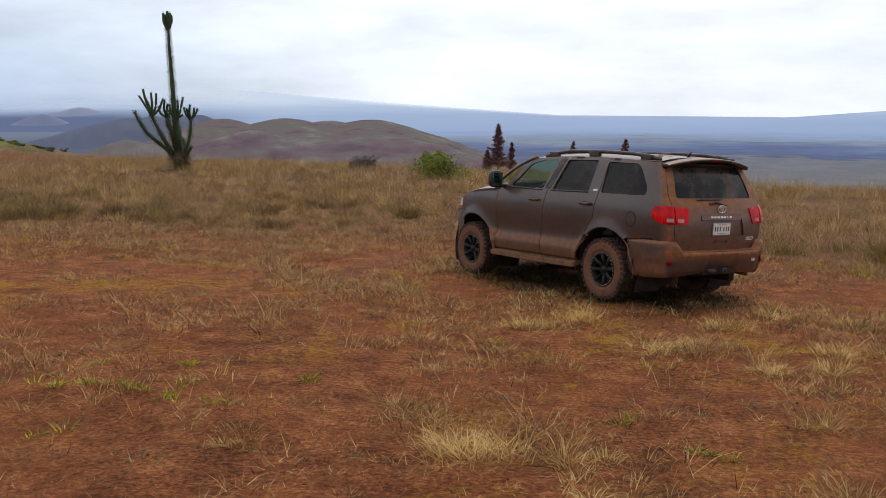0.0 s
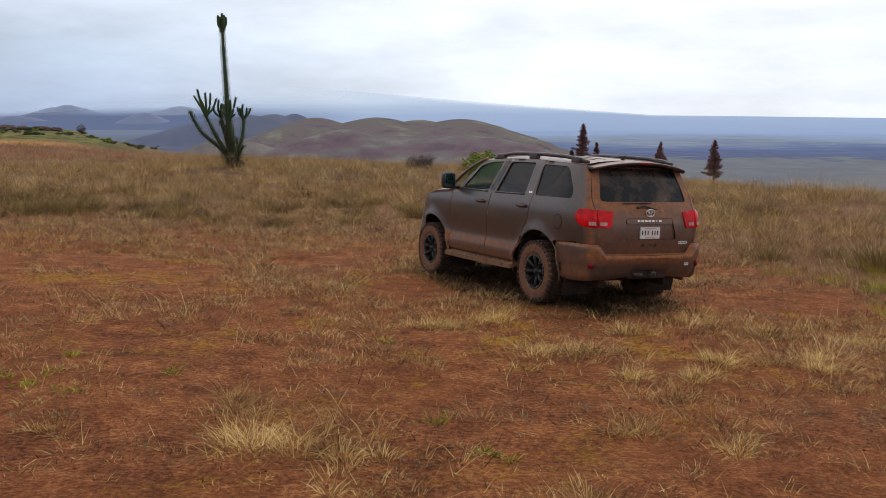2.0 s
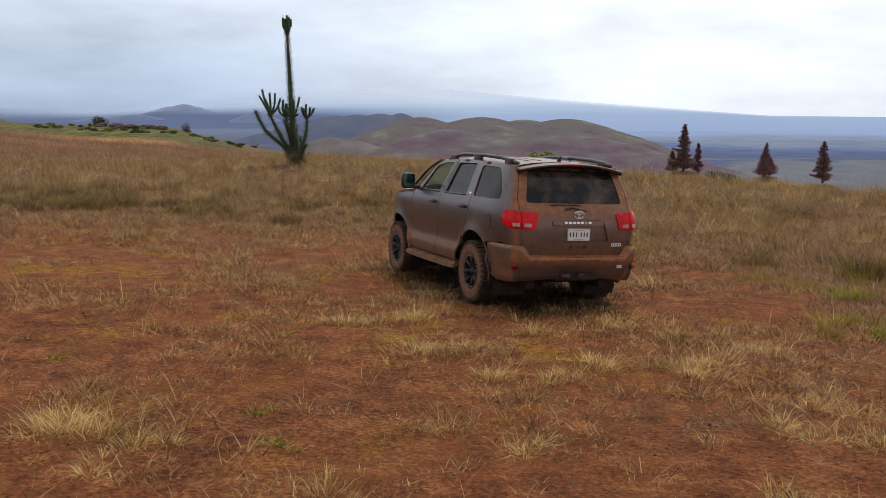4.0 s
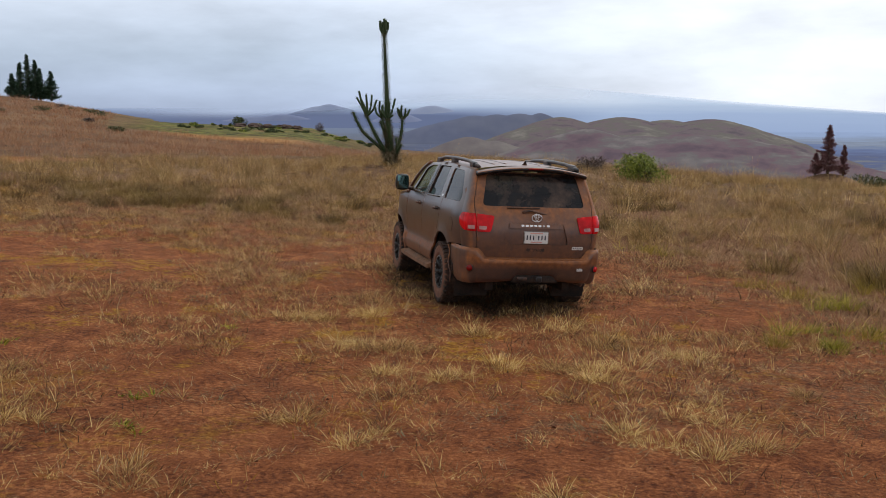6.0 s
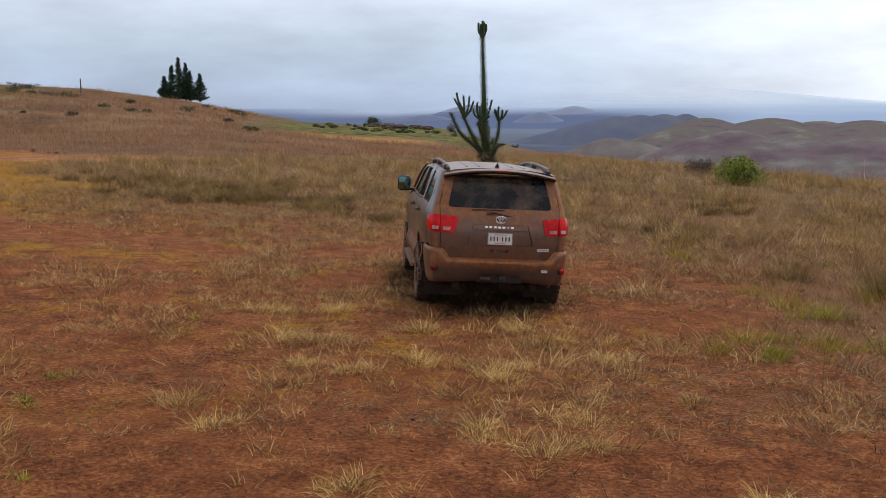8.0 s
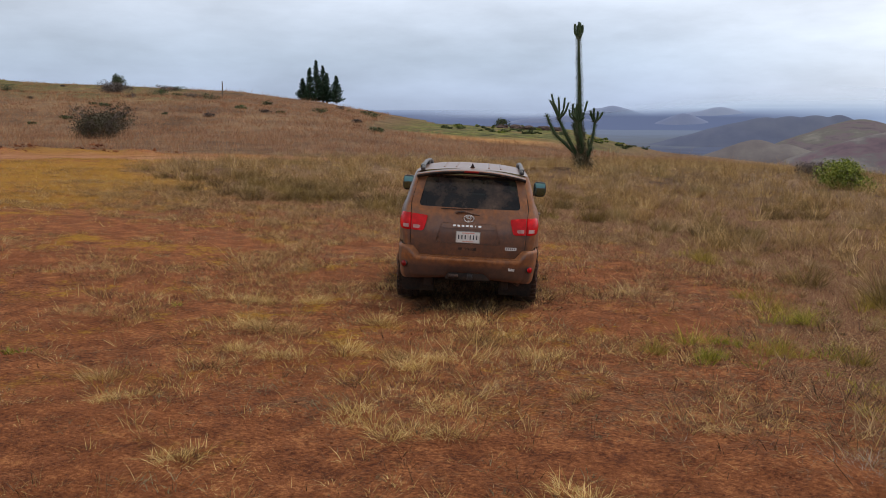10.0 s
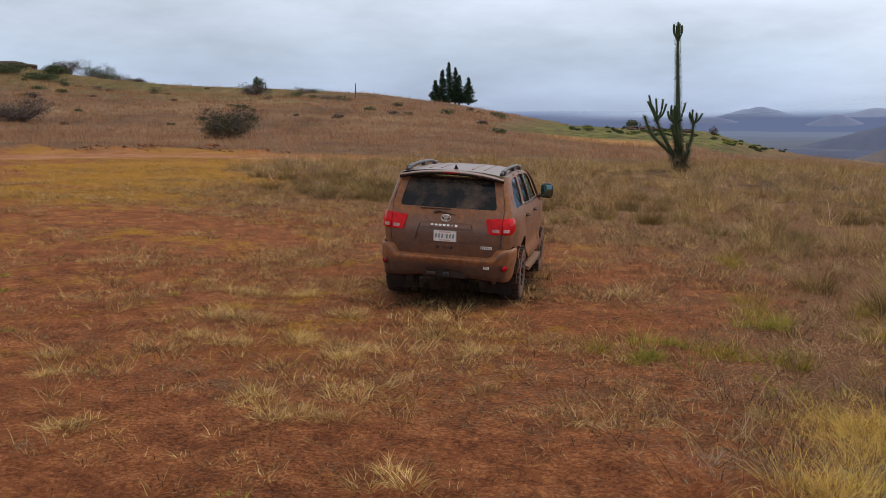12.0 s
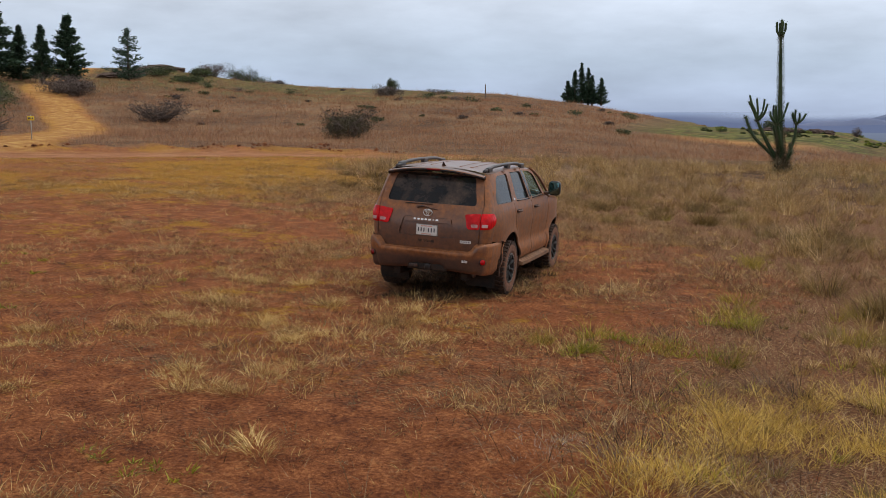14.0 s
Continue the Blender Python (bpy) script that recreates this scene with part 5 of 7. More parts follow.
# wheels
def build_wheel():
    w = new("wheel")
    half = 0.137
    prof = [(-half + 0.012, 0.222), (-half - 0.010, 0.27), (-half - 0.012, 0.33), (-half, 0.372), (-half + 0.022, 0.395), (-half + 0.05, 0.402),
            (half - 0.05, 0.402), (half - 0.022, 0.395), (half, 0.372), (half + 0.012, 0.33), (half + 0.01, 0.27), (half - 0.012, 0.222)]
    bm = lathe(prof, 72)
    for f in bm.faces:
        c = f.calc_center_median()
        f.material_index = 1 if math.hypot(c.y, c.z) > 0.385 else 0
    n = 34
    for k in range(n):
        a = 2 * math.pi * k / n
        for side in (-1, 1):
            off = a + (math.pi / n if side > 0 else 0)
            m = Matrix.Rotation(off, 4, "X")
            long_one = k % 2
            for sz, at, rot in (((0.050, 0.050, 0.024), (side * (half - 0.022), 0, 0.402), side * -8), ((0.052, 0.040, 0.02), (side * 0.056, 0.012 * side, 0.408), side * 24),
                                ((0.036 + 0.014 * long_one, 0.034, 0.018), (side * 0.016, -0.024, 0.408), side * -20), ((0.012, 0.046, 0.040), (side * (half + 0.001), 0, 0.372), 0)):
                n0 = len(bm.verts)
                box(sz, (0, 0, 0), 0.004, 1, bm=bm)
                bm.verts.ensure_lookup_table()
                new_v = bm.verts[n0:]
                bmesh.ops.transform(bm, matrix=m @ Matrix.Translation(at) @ pose(0, 0, 0, 0, 0, rot), verts=new_v)
                for f in {f for v in new_v for f in v.link_faces}:
                    f.material_index = 1
    part("tyre", bm, [M_wall, M_tread], w, "dusty off-road tyre with blocky tread", shade=False)
    # rim: barrel, bolted outer ring, spokes, hub; the outer face looks along -X
    rim = part("rim", lathe([(-half + 0.004, 0.232), (-half - 0.004, 0.222), (-half + 0.008, 0.205), (-half + 0.02, 0.198), (-0.02, 0.19), (0.05, 0.20), (half, 0.222)], 56), M_rim, w, "black alloy rim")
    part("rim_back", lathe([(0.03, 0.195), (0.035, 0.02)], 40), M_under, rim)
    for k in range(8):
        a = 2 * math.pi * k / 8
        p0 = Vector((-0.075, 0.058 * math.cos(a), 0.058 * math.sin(a)))
        p1 = Vector((-half + 0.028, 0.205 * math.cos(a), 0.205 * math.sin(a)))
        part("spoke", tube([p0, p0.lerp(p1, 0.5) + Vector((-0.012, 0, 0)), p1], [0.030, 0.024, 0.034], 8), M_rim, rim)
    hub = part("hub", lathe([(-0.055, 0.085), (-0.085, 0.08), (-0.09, 0.06), (-0.09, 0.042), (-0.118, 0.038), (-0.122, 0.0005)], 28), M_rim, rim)
    for k in range(5):
        a = 2 * math.pi * k / 5
        part("lug_nut", tube([(-0.085, 0.062 * math.cos(a), 0.062 * math.sin(a)), (-0.108, 0.062 * math.cos(a), 0.062 * math.sin(a))], 0.011, 6), M_rim, hub)
    for k in range(28):
        a = 2 * math.pi * k / 28
        p = Vector((-half + 0.004, 0.214 * math.cos(a), 0.214 * math.sin(a)))
        part("rim_bolt", tube([p, p + Vector((-0.010, 0, 0))], 0.0075, 6), M_bolt, rim)
    return w


wheel = build_wheel()
wheel.parent = suv
wheel.matrix_basis = Matrix.Translation((-0.845, WF, WZ)) @ pose(0, 0, 0, 12, 0, 0)
wheel["label"] = "off-road wheel caked with red dust"
for x, y, turn, roll in ((-0.845, WR, 0, 40), (0.845, WF, 180, 25), (0.845, WR, 180, 63)):
    copy_thing(wheel, Matrix.Translation((x, y, WZ)) @ pose(0, 0, 0, 0, 0, turn) @ pose(0, 0, 0, roll, 0, 0))

# ---- plants ----
def bark_mat(name, c1, c2):
    return mottled(name, c1, c2, 8, 0.95, bump=0.6, dist=0.02, spec=0.1)


def leaf_mat(name, stops):
    a = Mat(name, 0.65, spec=0.2)
    geo = a.node("ShaderNodeNewGeometry")
    n = a.noise(0.8, 4, 0.6, geo.outputs["Position"])
    f = a.math("ADD", a.math("MULTIPLY", geo.outputs["Random Per Island"], 0.6), a.span(n, 0.3, 0.7, 0.0, 0.4))
    a.color(a.ramp(f, stops))
    return a.m


M_bark = bark_mat("grey_brown_bark", (0.06, 0.045, 0.035), (0.16, 0.13, 0.10))
M_needle = leaf_mat("dark_conifer_needles", ((0.1, (0.014, 0.028, 0.018)), (0.6, (0.035, 0.066, 0.036)), (0.95, (0.075, 0.115, 0.055))))
M_rusty = leaf_mat("rusty_dead_needles", ((0.1, (0.07, 0.03, 0.034)), (0.5, (0.17, 0.075, 0.075)), (0.95, (0.28, 0.15, 0.13))))
M_brownleaf = leaf_mat("brown_olive_leaves", ((0.1, (0.022, 0.016, 0.012)), (0.5, (0.065, 0.048, 0.028)), (0.95, (0.10, 0.10, 0.04))))
M_scrub = leaf_mat("olive_scrub_leaves", ((0.1, (0.020, 0.026, 0.012)), (0.5, (0.055, 0.070, 0.025)), (0.95, (0.13, 0.15, 0.05))))
M_lime = leaf_mat("bright_green_leaves", ((0.1, (0.035, 0.050, 0.008)), (0.5, (0.135, 0.165, 0.020)), (0.95, (0.34, 0.36, 0.05))))
M_twig = leaf_mat("grey_dead_twigs", ((0.1, (0.035, 0.025, 0.022)), (0.5, (0.09, 0.065, 0.055)), (0.95, (0.20, 0.16, 0.13))))
M_cactus = leaf_mat("dark_green_stem", ((0.1, (0.012, 0.026, 0.012)), (0.5, (0.026, 0.050, 0.020)), (0.95, (0.06, 0.085, 0.035))))
M_spine = leaf_mat("spiny_leaves", ((0.1, (0.030, 0.042, 0.022)), (0.6, (0.085, 0.098, 0.052)), (0.95, (0.22, 0.20, 0.13))))
M_deadspine = leaf_mat("dry_brown_spines", ((0.1, (0.05, 0.035, 0.02)), (0.6, (0.13, 0.095, 0.05)), (0.95, (0.30, 0.24, 0.14))))


def leaves_mesh(name, c, size, rng, material, droop=0.0, aspect=0.45, axis=None):
    """Many small leaves as bent kites: two triangles each."""
    n = len(c)
    d = rng.normal(0, 1, (n, 3)) if axis is None else axis + rng.normal(0, 0.35, (n, 3))
    d[:, 2] -= droop
    d /= np.linalg.norm(d, axis=1)[:, None] + 1e-9
    e = np.cross(d, rng.normal(0, 1, (n, 3)))
    e /= np.linalg.norm(e, axis=1)[:, None] + 1e-9
    s = (size * rng.uniform(0.6, 1.4, n))[:, None]
    v = np.stack([c - d * s * 0.5, c + e * s * aspect * 0.5, c + d * s * 0.5, c - e * s * aspect * 0.5], 1).reshape(-1, 3)
    b = np.arange(n) * 4
    return raw_mesh(name, v, [np.stack([b, b + 1, b + 2, b + 3], 1)], material)


def child_mesh(name, me, parent, label=""):
    ob = new(name, me)
    ob.parent = parent
    if label:
        ob["label"] = label
    return ob


def conifer(name, x, y, h, w, label, seed, material=None, tiers=16, fill=1.0, spires=1, gap=0.0, group="", lean=0.0, share=0.6, leaf=1.0):
    """Trunk, whorls of drooping limbs and a crown of needle sprays; several spires may stand together."""
    rng = np.random.RandomState(seed)
    material = material or M_needle
    t = empty(name, Matrix.Translation((x, y, float(terrain(x, y)) - 0.1)), label, "tree", group)
    for k in range(spires):
        ox = 0 if spires == 1 else (k - (spires - 1) / 2) * w * 0.85 / spires + rng.normal(0, 0.25)
        oy = 0 if spires == 1 else rng.normal(0, 0.8)
        a = radians(43)
        sx, sy = ox * math.cos(a) - oy * math.sin(a), ox * math.sin(a) + oy * math.cos(a)
        hh = h * (1 if spires == 1 else (1.0 - 1.05 * abs(k - (spires - 1) * 0.42) / spires * rng.uniform(0.7, 1.2)))
        ww = w if spires == 1 else w * share
        top = Vector((sx + lean, sy, hh))
        part("trunk", tube([Vector((sx, sy, 0)), Vector((sx, sy, hh * 0.5)) + Vector((lean * 0.4, 0, 0)), top], [0.025 * h + 0.04, 0.016 * h + 0.02, 0.02], 7), M_bark, t)
        pts, ax = [], []
        for i in range(tiers):
            f = 0.08 + 0.90 * i / tiers
            rad = ww / 2 * (1 - f) ** (0.9 if spires == 1 else 1.15) * rng.uniform(0.7, 1.25) * min(1, 0.55 + f * 3) + 0.10
            for j in range(7):
                if rng.rand() < gap:
                    continue
                b = rng.uniform(0, 2 * math.pi)
                L = rad * rng.uniform(0.65, 1.2)
                z0 = hh * (f + rng.uniform(-0.02, 0.02))
                for q in np.linspace(0.15, 1, max(3, int(9 * fill * (0.4 + L / (ww / 2))))):
                    p = np.array([sx + lean * f + math.cos(b) * L * q, sy + math.sin(b) * L * q, z0 + L * q * (0.02 + 0.16 * q)])
                    m = max(2, int(5 * fill))
                    pts.append(p + rng.normal(0, 0.05 * ww * 0.35 + 0.05, (m, 3)))
                    ax.append(np.tile([math.cos(b), math.sin(b), 0.15], (m, 1)))
        pts, ax = np.concatenate(pts), np.concatenate(ax)
        tagged(child_mesh("crown", leaves_mesh("crown", pts, ((0.036 if spires == 1 else 0.026) * h + 0.05) * leaf, rng, material, axis=ax, aspect=0.4), t), kind="stuff")
    return t


def shrub(name, x, y, w, h, label, seed, material, n=1400, size=0.16, twigs=14, bare=0.0, category="bush", group="", base=None):
    """Forking stems with an uneven crown of many small leaves."""
    rng = np.random.RandomState(seed)
    t = empty(name, Matrix.Translation((x, y, float(terrain(x, y)) - 0.05)), label, category, group)
    lob = [(rng.uniform(-0.32, 0.32) * w, rng.uniform(-0.32, 0.32) * w, rng.uniform(0.16, 0.62) * h, rng.uniform(0.18, 0.32)) for _ in range(13)]
    bm = bmesh.new()
    for k in range(twigs):
        lx, ly, lz, lr = lob[k % len(lob)]
        out = 1.0 + bare * rng.uniform(0.1, 0.9)
        p0 = Vector((rng.normal(0, 0.06) * w, rng.normal(0, 0.06) * w, 0))
        p2 = Vector((lx * 1.15 * out, ly * 1.15 * out, lz * (1.1 + 0.25 * bare * rng.rand()))) + Vector(rng.normal(0, 0.06 * w, 3))
        p1 = p0.lerp(p2, 0.5) + Vector((rng.normal(0, 0.07) * w, rng.normal(0, 0.07) * w, 0.08 * h))
        src = tube([p0, p1, p2], [0.02 * h + 0.012, 0.012 * h + 0.008, 0.006], 5)
        me = bpy.data.meshes.new("t")
        src.to_mesh(me)
        src.free()
        bm.from_mesh(me)
        bpy.data.meshes.remove(me)
        for _ in range(int(3 * (0.5 + bare))):
            q = p1.lerp(p2, rng.uniform(0.1, 1.0))
            e = q + Vector((rng.normal(0, 0.13) * w, rng.normal(0, 0.13) * w, abs(rng.normal(0, 0.16)) * h))
            src = tube([q, q.lerp(e, 0.5) + Vector(rng.normal(0, 0.03 * w, 3)), e], [0.008 * h + 0.005, 0.006, 0.003], 4)
            me = bpy.data.meshes.new("t")
            src.to_mesh(me)
            src.free()
            bm.from_mesh(me)
            bpy.data.meshes.remove(me)
    part("branchwork", bm, M_twig, t)
    pts = []
    for lx, ly, lz, lr in lob:
        m = int(n / len(lob))
        d = rng.normal(0, 1, (m, 3))
        d /= np.linalg.norm(d, axis=1)[:, None]
        rr = rng.uniform(0.35, 1.0, m) ** 0.5 * (1 + 0.25 * np.sin(d[:, 0] * 7 + lx * 9) * np.sin(d[:, 2] * 6))
        pts.append(np.array([lx, ly, lz]) + d * rr[:, None] * np.array([lr * w, lr * w, lr * h * 1.25]))
    pts = np.concatenate(pts)
    pts = pts[pts[:, 2] > 0.03 * h]
    tagged(child_mesh("crown", leaves_mesh("crown", pts, size, rng, material), t), kind="stuff")
    return t


def stem(path, r0, r1, seg=10, ribs=True):
    """A ribbed fleshy stem with a rounded tip."""
    path = [Vector(p) for p in path]
    dense = []
    for i in range(len(path) - 1):
        p0, p1, p2, p3 = path[max(i - 1, 0)], path[i], path[i + 1], path[min(i + 2, len(path) - 1)]
        for t in np.linspace(0, 1, 6, endpoint=False):
            dense.append(0.5 * ((2 * p1) + (p2 - p0) * t + (2 * p0 - 5 * p1 + 4 * p2 - p3) * t * t + (3 * p1 - p0 - 3 * p2 + p3) * t ** 3))
    dense.append(path[-1])
    n = len(dense)
    rad = [r0 + (r1 - r0) * i / (n - 1) for i in range(n)]
    tip = (dense[-1] - dense[-2]).normalized()
    dense += [dense[-1] + tip * r1 * 0.6, dense[-1] + tip * r1 * 0.95]
    rad += [r1 * 0.75, r1 * 0.25]
    bm = tube(dense, rad, seg)
    if ribs:
        bm.verts.ensure_lookup_table()
        for i, p in enumerate(dense):
            for k in range(0, seg, 2):
                v = bm.verts[i * seg + k]
                v.co = p + (v.co - p) * 0.72
    return bm, dense, rad


def spines(name, dense, rad, per, length, rng, material, parent, down=0.0):
    c, ax = [], []
    for p, r in zip(dense, rad):
        a = rng.uniform(0, 2 * math.pi, per)
        out = np.stack([np.cos(a), np.sin(a), rng.uniform(-0.6, 0.7, per) - down], 1)
        c.append(np.array(p) + out * (r * 0.9 + length * 0.4) + rng.normal(0, 0.03, (per, 3)))
        ax.append(out)
    me = leaves_mesh(name, np.concatenate(c), length, rng, material, axis=np.concatenate(ax), aspect=0.09)
    return tagged(child_mesh(name, me, parent), kind="stuff")


def candelabra():
    """The tall spiny candelabra plant: one mast with a tuft, and a ring of upcurved arms below."""
    bx, by = -11.86, 45.5
    rng = np.random.RandomState(8)
    t = empty("candelabra_cactus", Matrix.Translation((bx, by, float(terrain(bx, by)) - 0.03)) @ pose(0, 0, 0, 0, 0, 17.7),
              "tall dark green candelabra cactus with one spiny mast", "cactus")
    K, FOOT = 0.0260, 9.0
    P = lambda x, y, d=0.0: Vector(((x - 436) * K, d, (288 + FOOT - y) * K))
    def limb(name, pts, r0, r1, per=5, dry=0.25, length=0.13):
        bm, dense, rad = stem(pts, r0, r1)
        ob = part(name, bm, M_cactus, t)
        spines("spine_cover", dense, rad, per, length, rng, M_spine, ob)
        k = max(2, int(len(dense) * dry))
        spines("dry_spine_cover", dense[:k], rad[:k], per, length * 1.2, rng, M_deadspine, ob)
        return ob
    limb("mast", [P(436, 298), P(434, 262), P(431, 225), P(429, 190), P(428, 155), P(426.5, 120), P(425, 85), P(424, 52)], 0.17, 0.048, 110, 0.30, 0.125)
    for tip, d in (((424, 25), 0.02), ((430.5, 31), 0.09), ((417, 29), -0.07), ((427.5, 28), -0.10), ((420.5, 31), 0.11)):
        limb("crown_arm", [P(424, 54), P((424 + tip[0]) / 2 + (tip[0] - 424) * 0.4, 44, d * 0.9), P(tip[0], tip[1], d)], 0.062, 0.058, 4, 0.1, 0.09)
    arms = (([(424, 270), (402, 250), (384, 234), (375, 220), (368, 207), (364, 197)], 0.3, 0.10, []),
            ([(424, 268), (408, 240), (397, 217), (391, 203)], -0.25, 0.12, [((382, 186), (372, 169)), ((383, 180), (378, 158)), ((392, 186), (391, 164)), ((398, 187), (400, 165)), ((403, 191), (410, 174)), ((387, 185), (380, 170))]),
            ([(430, 262), (423, 232), (418, 206)], 0.45, 0.13, [((407, 198), (404, 187)), ((413, 192), (414, 176)), ((417, 195), (419, 183)), ((422, 198), (424, 188))]),
            ([(436, 262), (434, 235), (430, 209)], -0.5, 0.15, [((423, 197), (421, 184)), ((428, 192), (428, 177)), ((434, 194), (434, 176)), ((438, 196), (444, 172)), ((436, 204), (441, 201)), ((425, 202), (418, 193))]),
            ([(445, 272), (452, 248), (456, 228), (457, 208)], 0.15, 0.10, [((450, 200), (447, 189)), ((455, 198), (456, 184)), ((462, 201), (463, 190)), ((465, 201), (470, 191)), ((453, 200), (451, 191))]),
            ([(432, 255), (425, 236), (419, 222), (417, 213)], 0.2, 0.09, []),
            ([(442, 280), (449, 268), (455, 257)], -0.3, 0.08, []),
            ([(430, 283), (421, 272), (416, 262)], 0.55, 0.08, []),
            ([(440, 283), (446, 262), (444, 245)], 0.5, 0.09, []))
    for pts, d, r, tips in arms:
        n = len(pts)
        limb("arm", [P(x, y, d * i / (n - 1)) for i, (x, y) in enumerate(pts)], r * 0.85, 0.060, 30, 0.45, 0.105)
        for k, (m, e) in enumerate(tips):
            dd = d + (0.28 * math.cos(k * 2.1))
            limb("tip", [P(*pts[-1], d), P(*m, (d + dd) / 2 + 0.03), P(*e, dd)], 0.060, 0.050, 9, 0.1, 0.075)
    # skirt of dead leaves at the foot
    c = rng.normal(0, 1, (1100, 3)) * np.array([0.24, 0.24, 0.0]) + np.stack([np.zeros(1100), np.zeros(1100), rng.uniform(0.0, 0.75, 1100)], 1)
    child_mesh("dead_skirt", leaves_mesh("dead_skirt", c, 0.22, rng, M_deadspine, droop=0.8, aspect=0.14), t, "straw-coloured dead leaves round the foot")["kind"] = "stuff"
    return t


candelabra()
# conifers on the hill
conifer("conifer_clump", -164.5, 193.2, 11.3, 11.6, "clump of dark green conifers with several spires on the hill", 4, spires=6, tiers=26, fill=1.2, share=0.44, leaf=0.8)
conifer("tiered_conifer", -182, 80, 11.0, 8.6, "lone dark conifer with open tiers on the hilltop", 6, tiers=12, fill=1.1, gap=0.0)
conifer("broad_conifer", -170.6, 64.4, 12.4, 8.0, "broad dark conifer on the hilltop", 12, tiers=20, fill=1.5)
conifer("broad_conifer", -172.5, 58.5, 13.6, 11.5, "dense dark conifer on the hilltop beside the track", 13, tiers=20, fill=1.5, spires=2)
conifer("tall_pine", -174, 51.8, 17.5, 12.0, "tall dark pine at the head of the track", 14, tiers=18, fill=1.6, gap=0.1)
# rusty trees below the edge of the plateau
for i, (x, y, h, w) in enumerate(((16.6, 275.9, 12.8, 6.6), (20.4, 277, 8.2, 3.4), (13.6, 277, 6.0, 4.2), (43.1, 315, 10.8, 11.0), (58.5, 310, 12.6, 6.6))):
    conifer("rusty_conifer", x, y, h, w, "half-dead rusty brown conifer below the edge of the field", 30 + i, M_rusty, 26, 1.8, 1 if i != 3 else 3, 0.06, "rusty conifers", leaf=0.55)
for i, (x, y, w, h) in enumerate(((30, 312, 13, 7.2), (25, 296, 8, 5.0))):
    shrub("valley_tree", x, y, w, h, "olive green tree below the edge of the field", 50 + i, M_scrub, 2600, 0.7, category="tree")
# shrubs
shrub("green_bush", 0.25, 47.6, 2.7, 1.6, "rounded bright green bush in the dry grass", 60, M_lime, 6500, 0.10, 24)
shrub("low_bare_shrub", -4.6, 59.3, 1.9, 1.15, "low brown shrub with bare twigs in dry grass", 61, M_twig, 700, 0.12, 40, 0.8)
shrub("scrub_bush", -62.6, 53.8, 5.6, 3.5, "large dark scrub bush with bare twigs beyond the road", 62, M_brownleaf, 9000, 0.14, 60, 0.5)
shrub("half_dead_bush", -104.5, 53.5, 7.2, 3.3, "half-dead dark bush with bare branches", 63, M_twig, 4200, 0.15, 70, 0.9)
shrub("scrub_bush", -165, 132, 7.5, 2.8, "low dark scrub bush on the hillside", 64, M_twig, 2600, 0.3, 24, 0.5)
shrub("round_tree", -180, 144, 3.4, 3.6, "small round dark tree on the ridge", 65, M_scrub, 1500, 0.32, 16, category="tree")
for i, (x, y, w, h, m) in enumerate(((-219, 124, 7, 4.6, M_scrub), (-222, 129, 8, 3.2, M_scrub), (-224, 137, 6, 2.8, M_twig), (-208, 111, 8, 4.0, M_twig), (-203, 106, 6, 2.4, M_scrub), (-198, 92, 9, 2.6, M_scrub), (-192, 84, 7, 3.0, M_twig), (-190, 96, 8, 2.0, M_scrub))):
    shrub("ridge_scrub", x, y, w, h, "dark scrub on the skyline of the hill", 70 + i, m, 3200, 0.28, 22, 0.3, group="ridge scrub")
for i, (x, y, w, h, m) in enumerate(((-150, 56.5, 9, 3.6, M_twig), (-142, 56.5, 7, 3.0, M_twig), (-130, 38, 12, 3.0, M_scrub), (-140, 42, 9, 3.4, M_scrub), (-112, 33, 9, 2.4, M_scrub))):
    shrub("trackside_scrub", x, y, w, h, "grey-brown scrub pile beside the yellow track", 90 + i, m, 4200, 0.22, 34, 0.6, group="trackside scrub")
shrub("dead_shrub", -63, 22.5, 3.6, 2.6, "bare dead shrub beside the sign", 97, M_twig, 60, 0.1, 40, 1.0)
rs = np.random.RandomState(77)
k = 0
while k < 46:
    a, d = rs.uniform(39, 66), rs.uniform(120, 238)
    x, y = -math.sin(radians(a)) * d + 10, math.cos(radians(a)) * d + 3
    if abs(float(track_dist(x, y))) < 6:
        continue
    w = rs.uniform(1.0, 3.2) * (d / 170)
    shrub("hill_shrub", x, y, w, w * rs.uniform(0.28, 0.5), "small dark shrub dotted on the grassy hillside", 200 + k, (M_scrub, M_twig, M_scrub)[k % 3], 260, 0.28, 6, 0.3, group="hillside shrubs")
    k += 1
k = 0
while k < 60:
    a, d = rs.uniform(21, 33), rs.uniform(165, 205)
    x, y = -math.sin(radians(a)) * d + 3, math.cos(radians(a)) * d
    w = rs.uniform(0.6, 1.7)
    shrub("green_knoll_shrub", x, y, w, w * 0.45, "low shrub on the green knoll", 300 + k, (M_scrub, M_lime, M_scrub)[k % 3], 260, 0.22, 6, 0.2, group="knoll shrubs")
    k += 1
shrub("knoll_bush", -96, 172.5, 3.4, 2.2, "dark round bush on the knoll", 99, M_scrub, 1200, 0.25)
shrub("knoll_snag", -80, 176, 1.6, 2.0, "small dark shrub on the knoll", 98, M_twig, 500, 0.2, 16, 0.5)


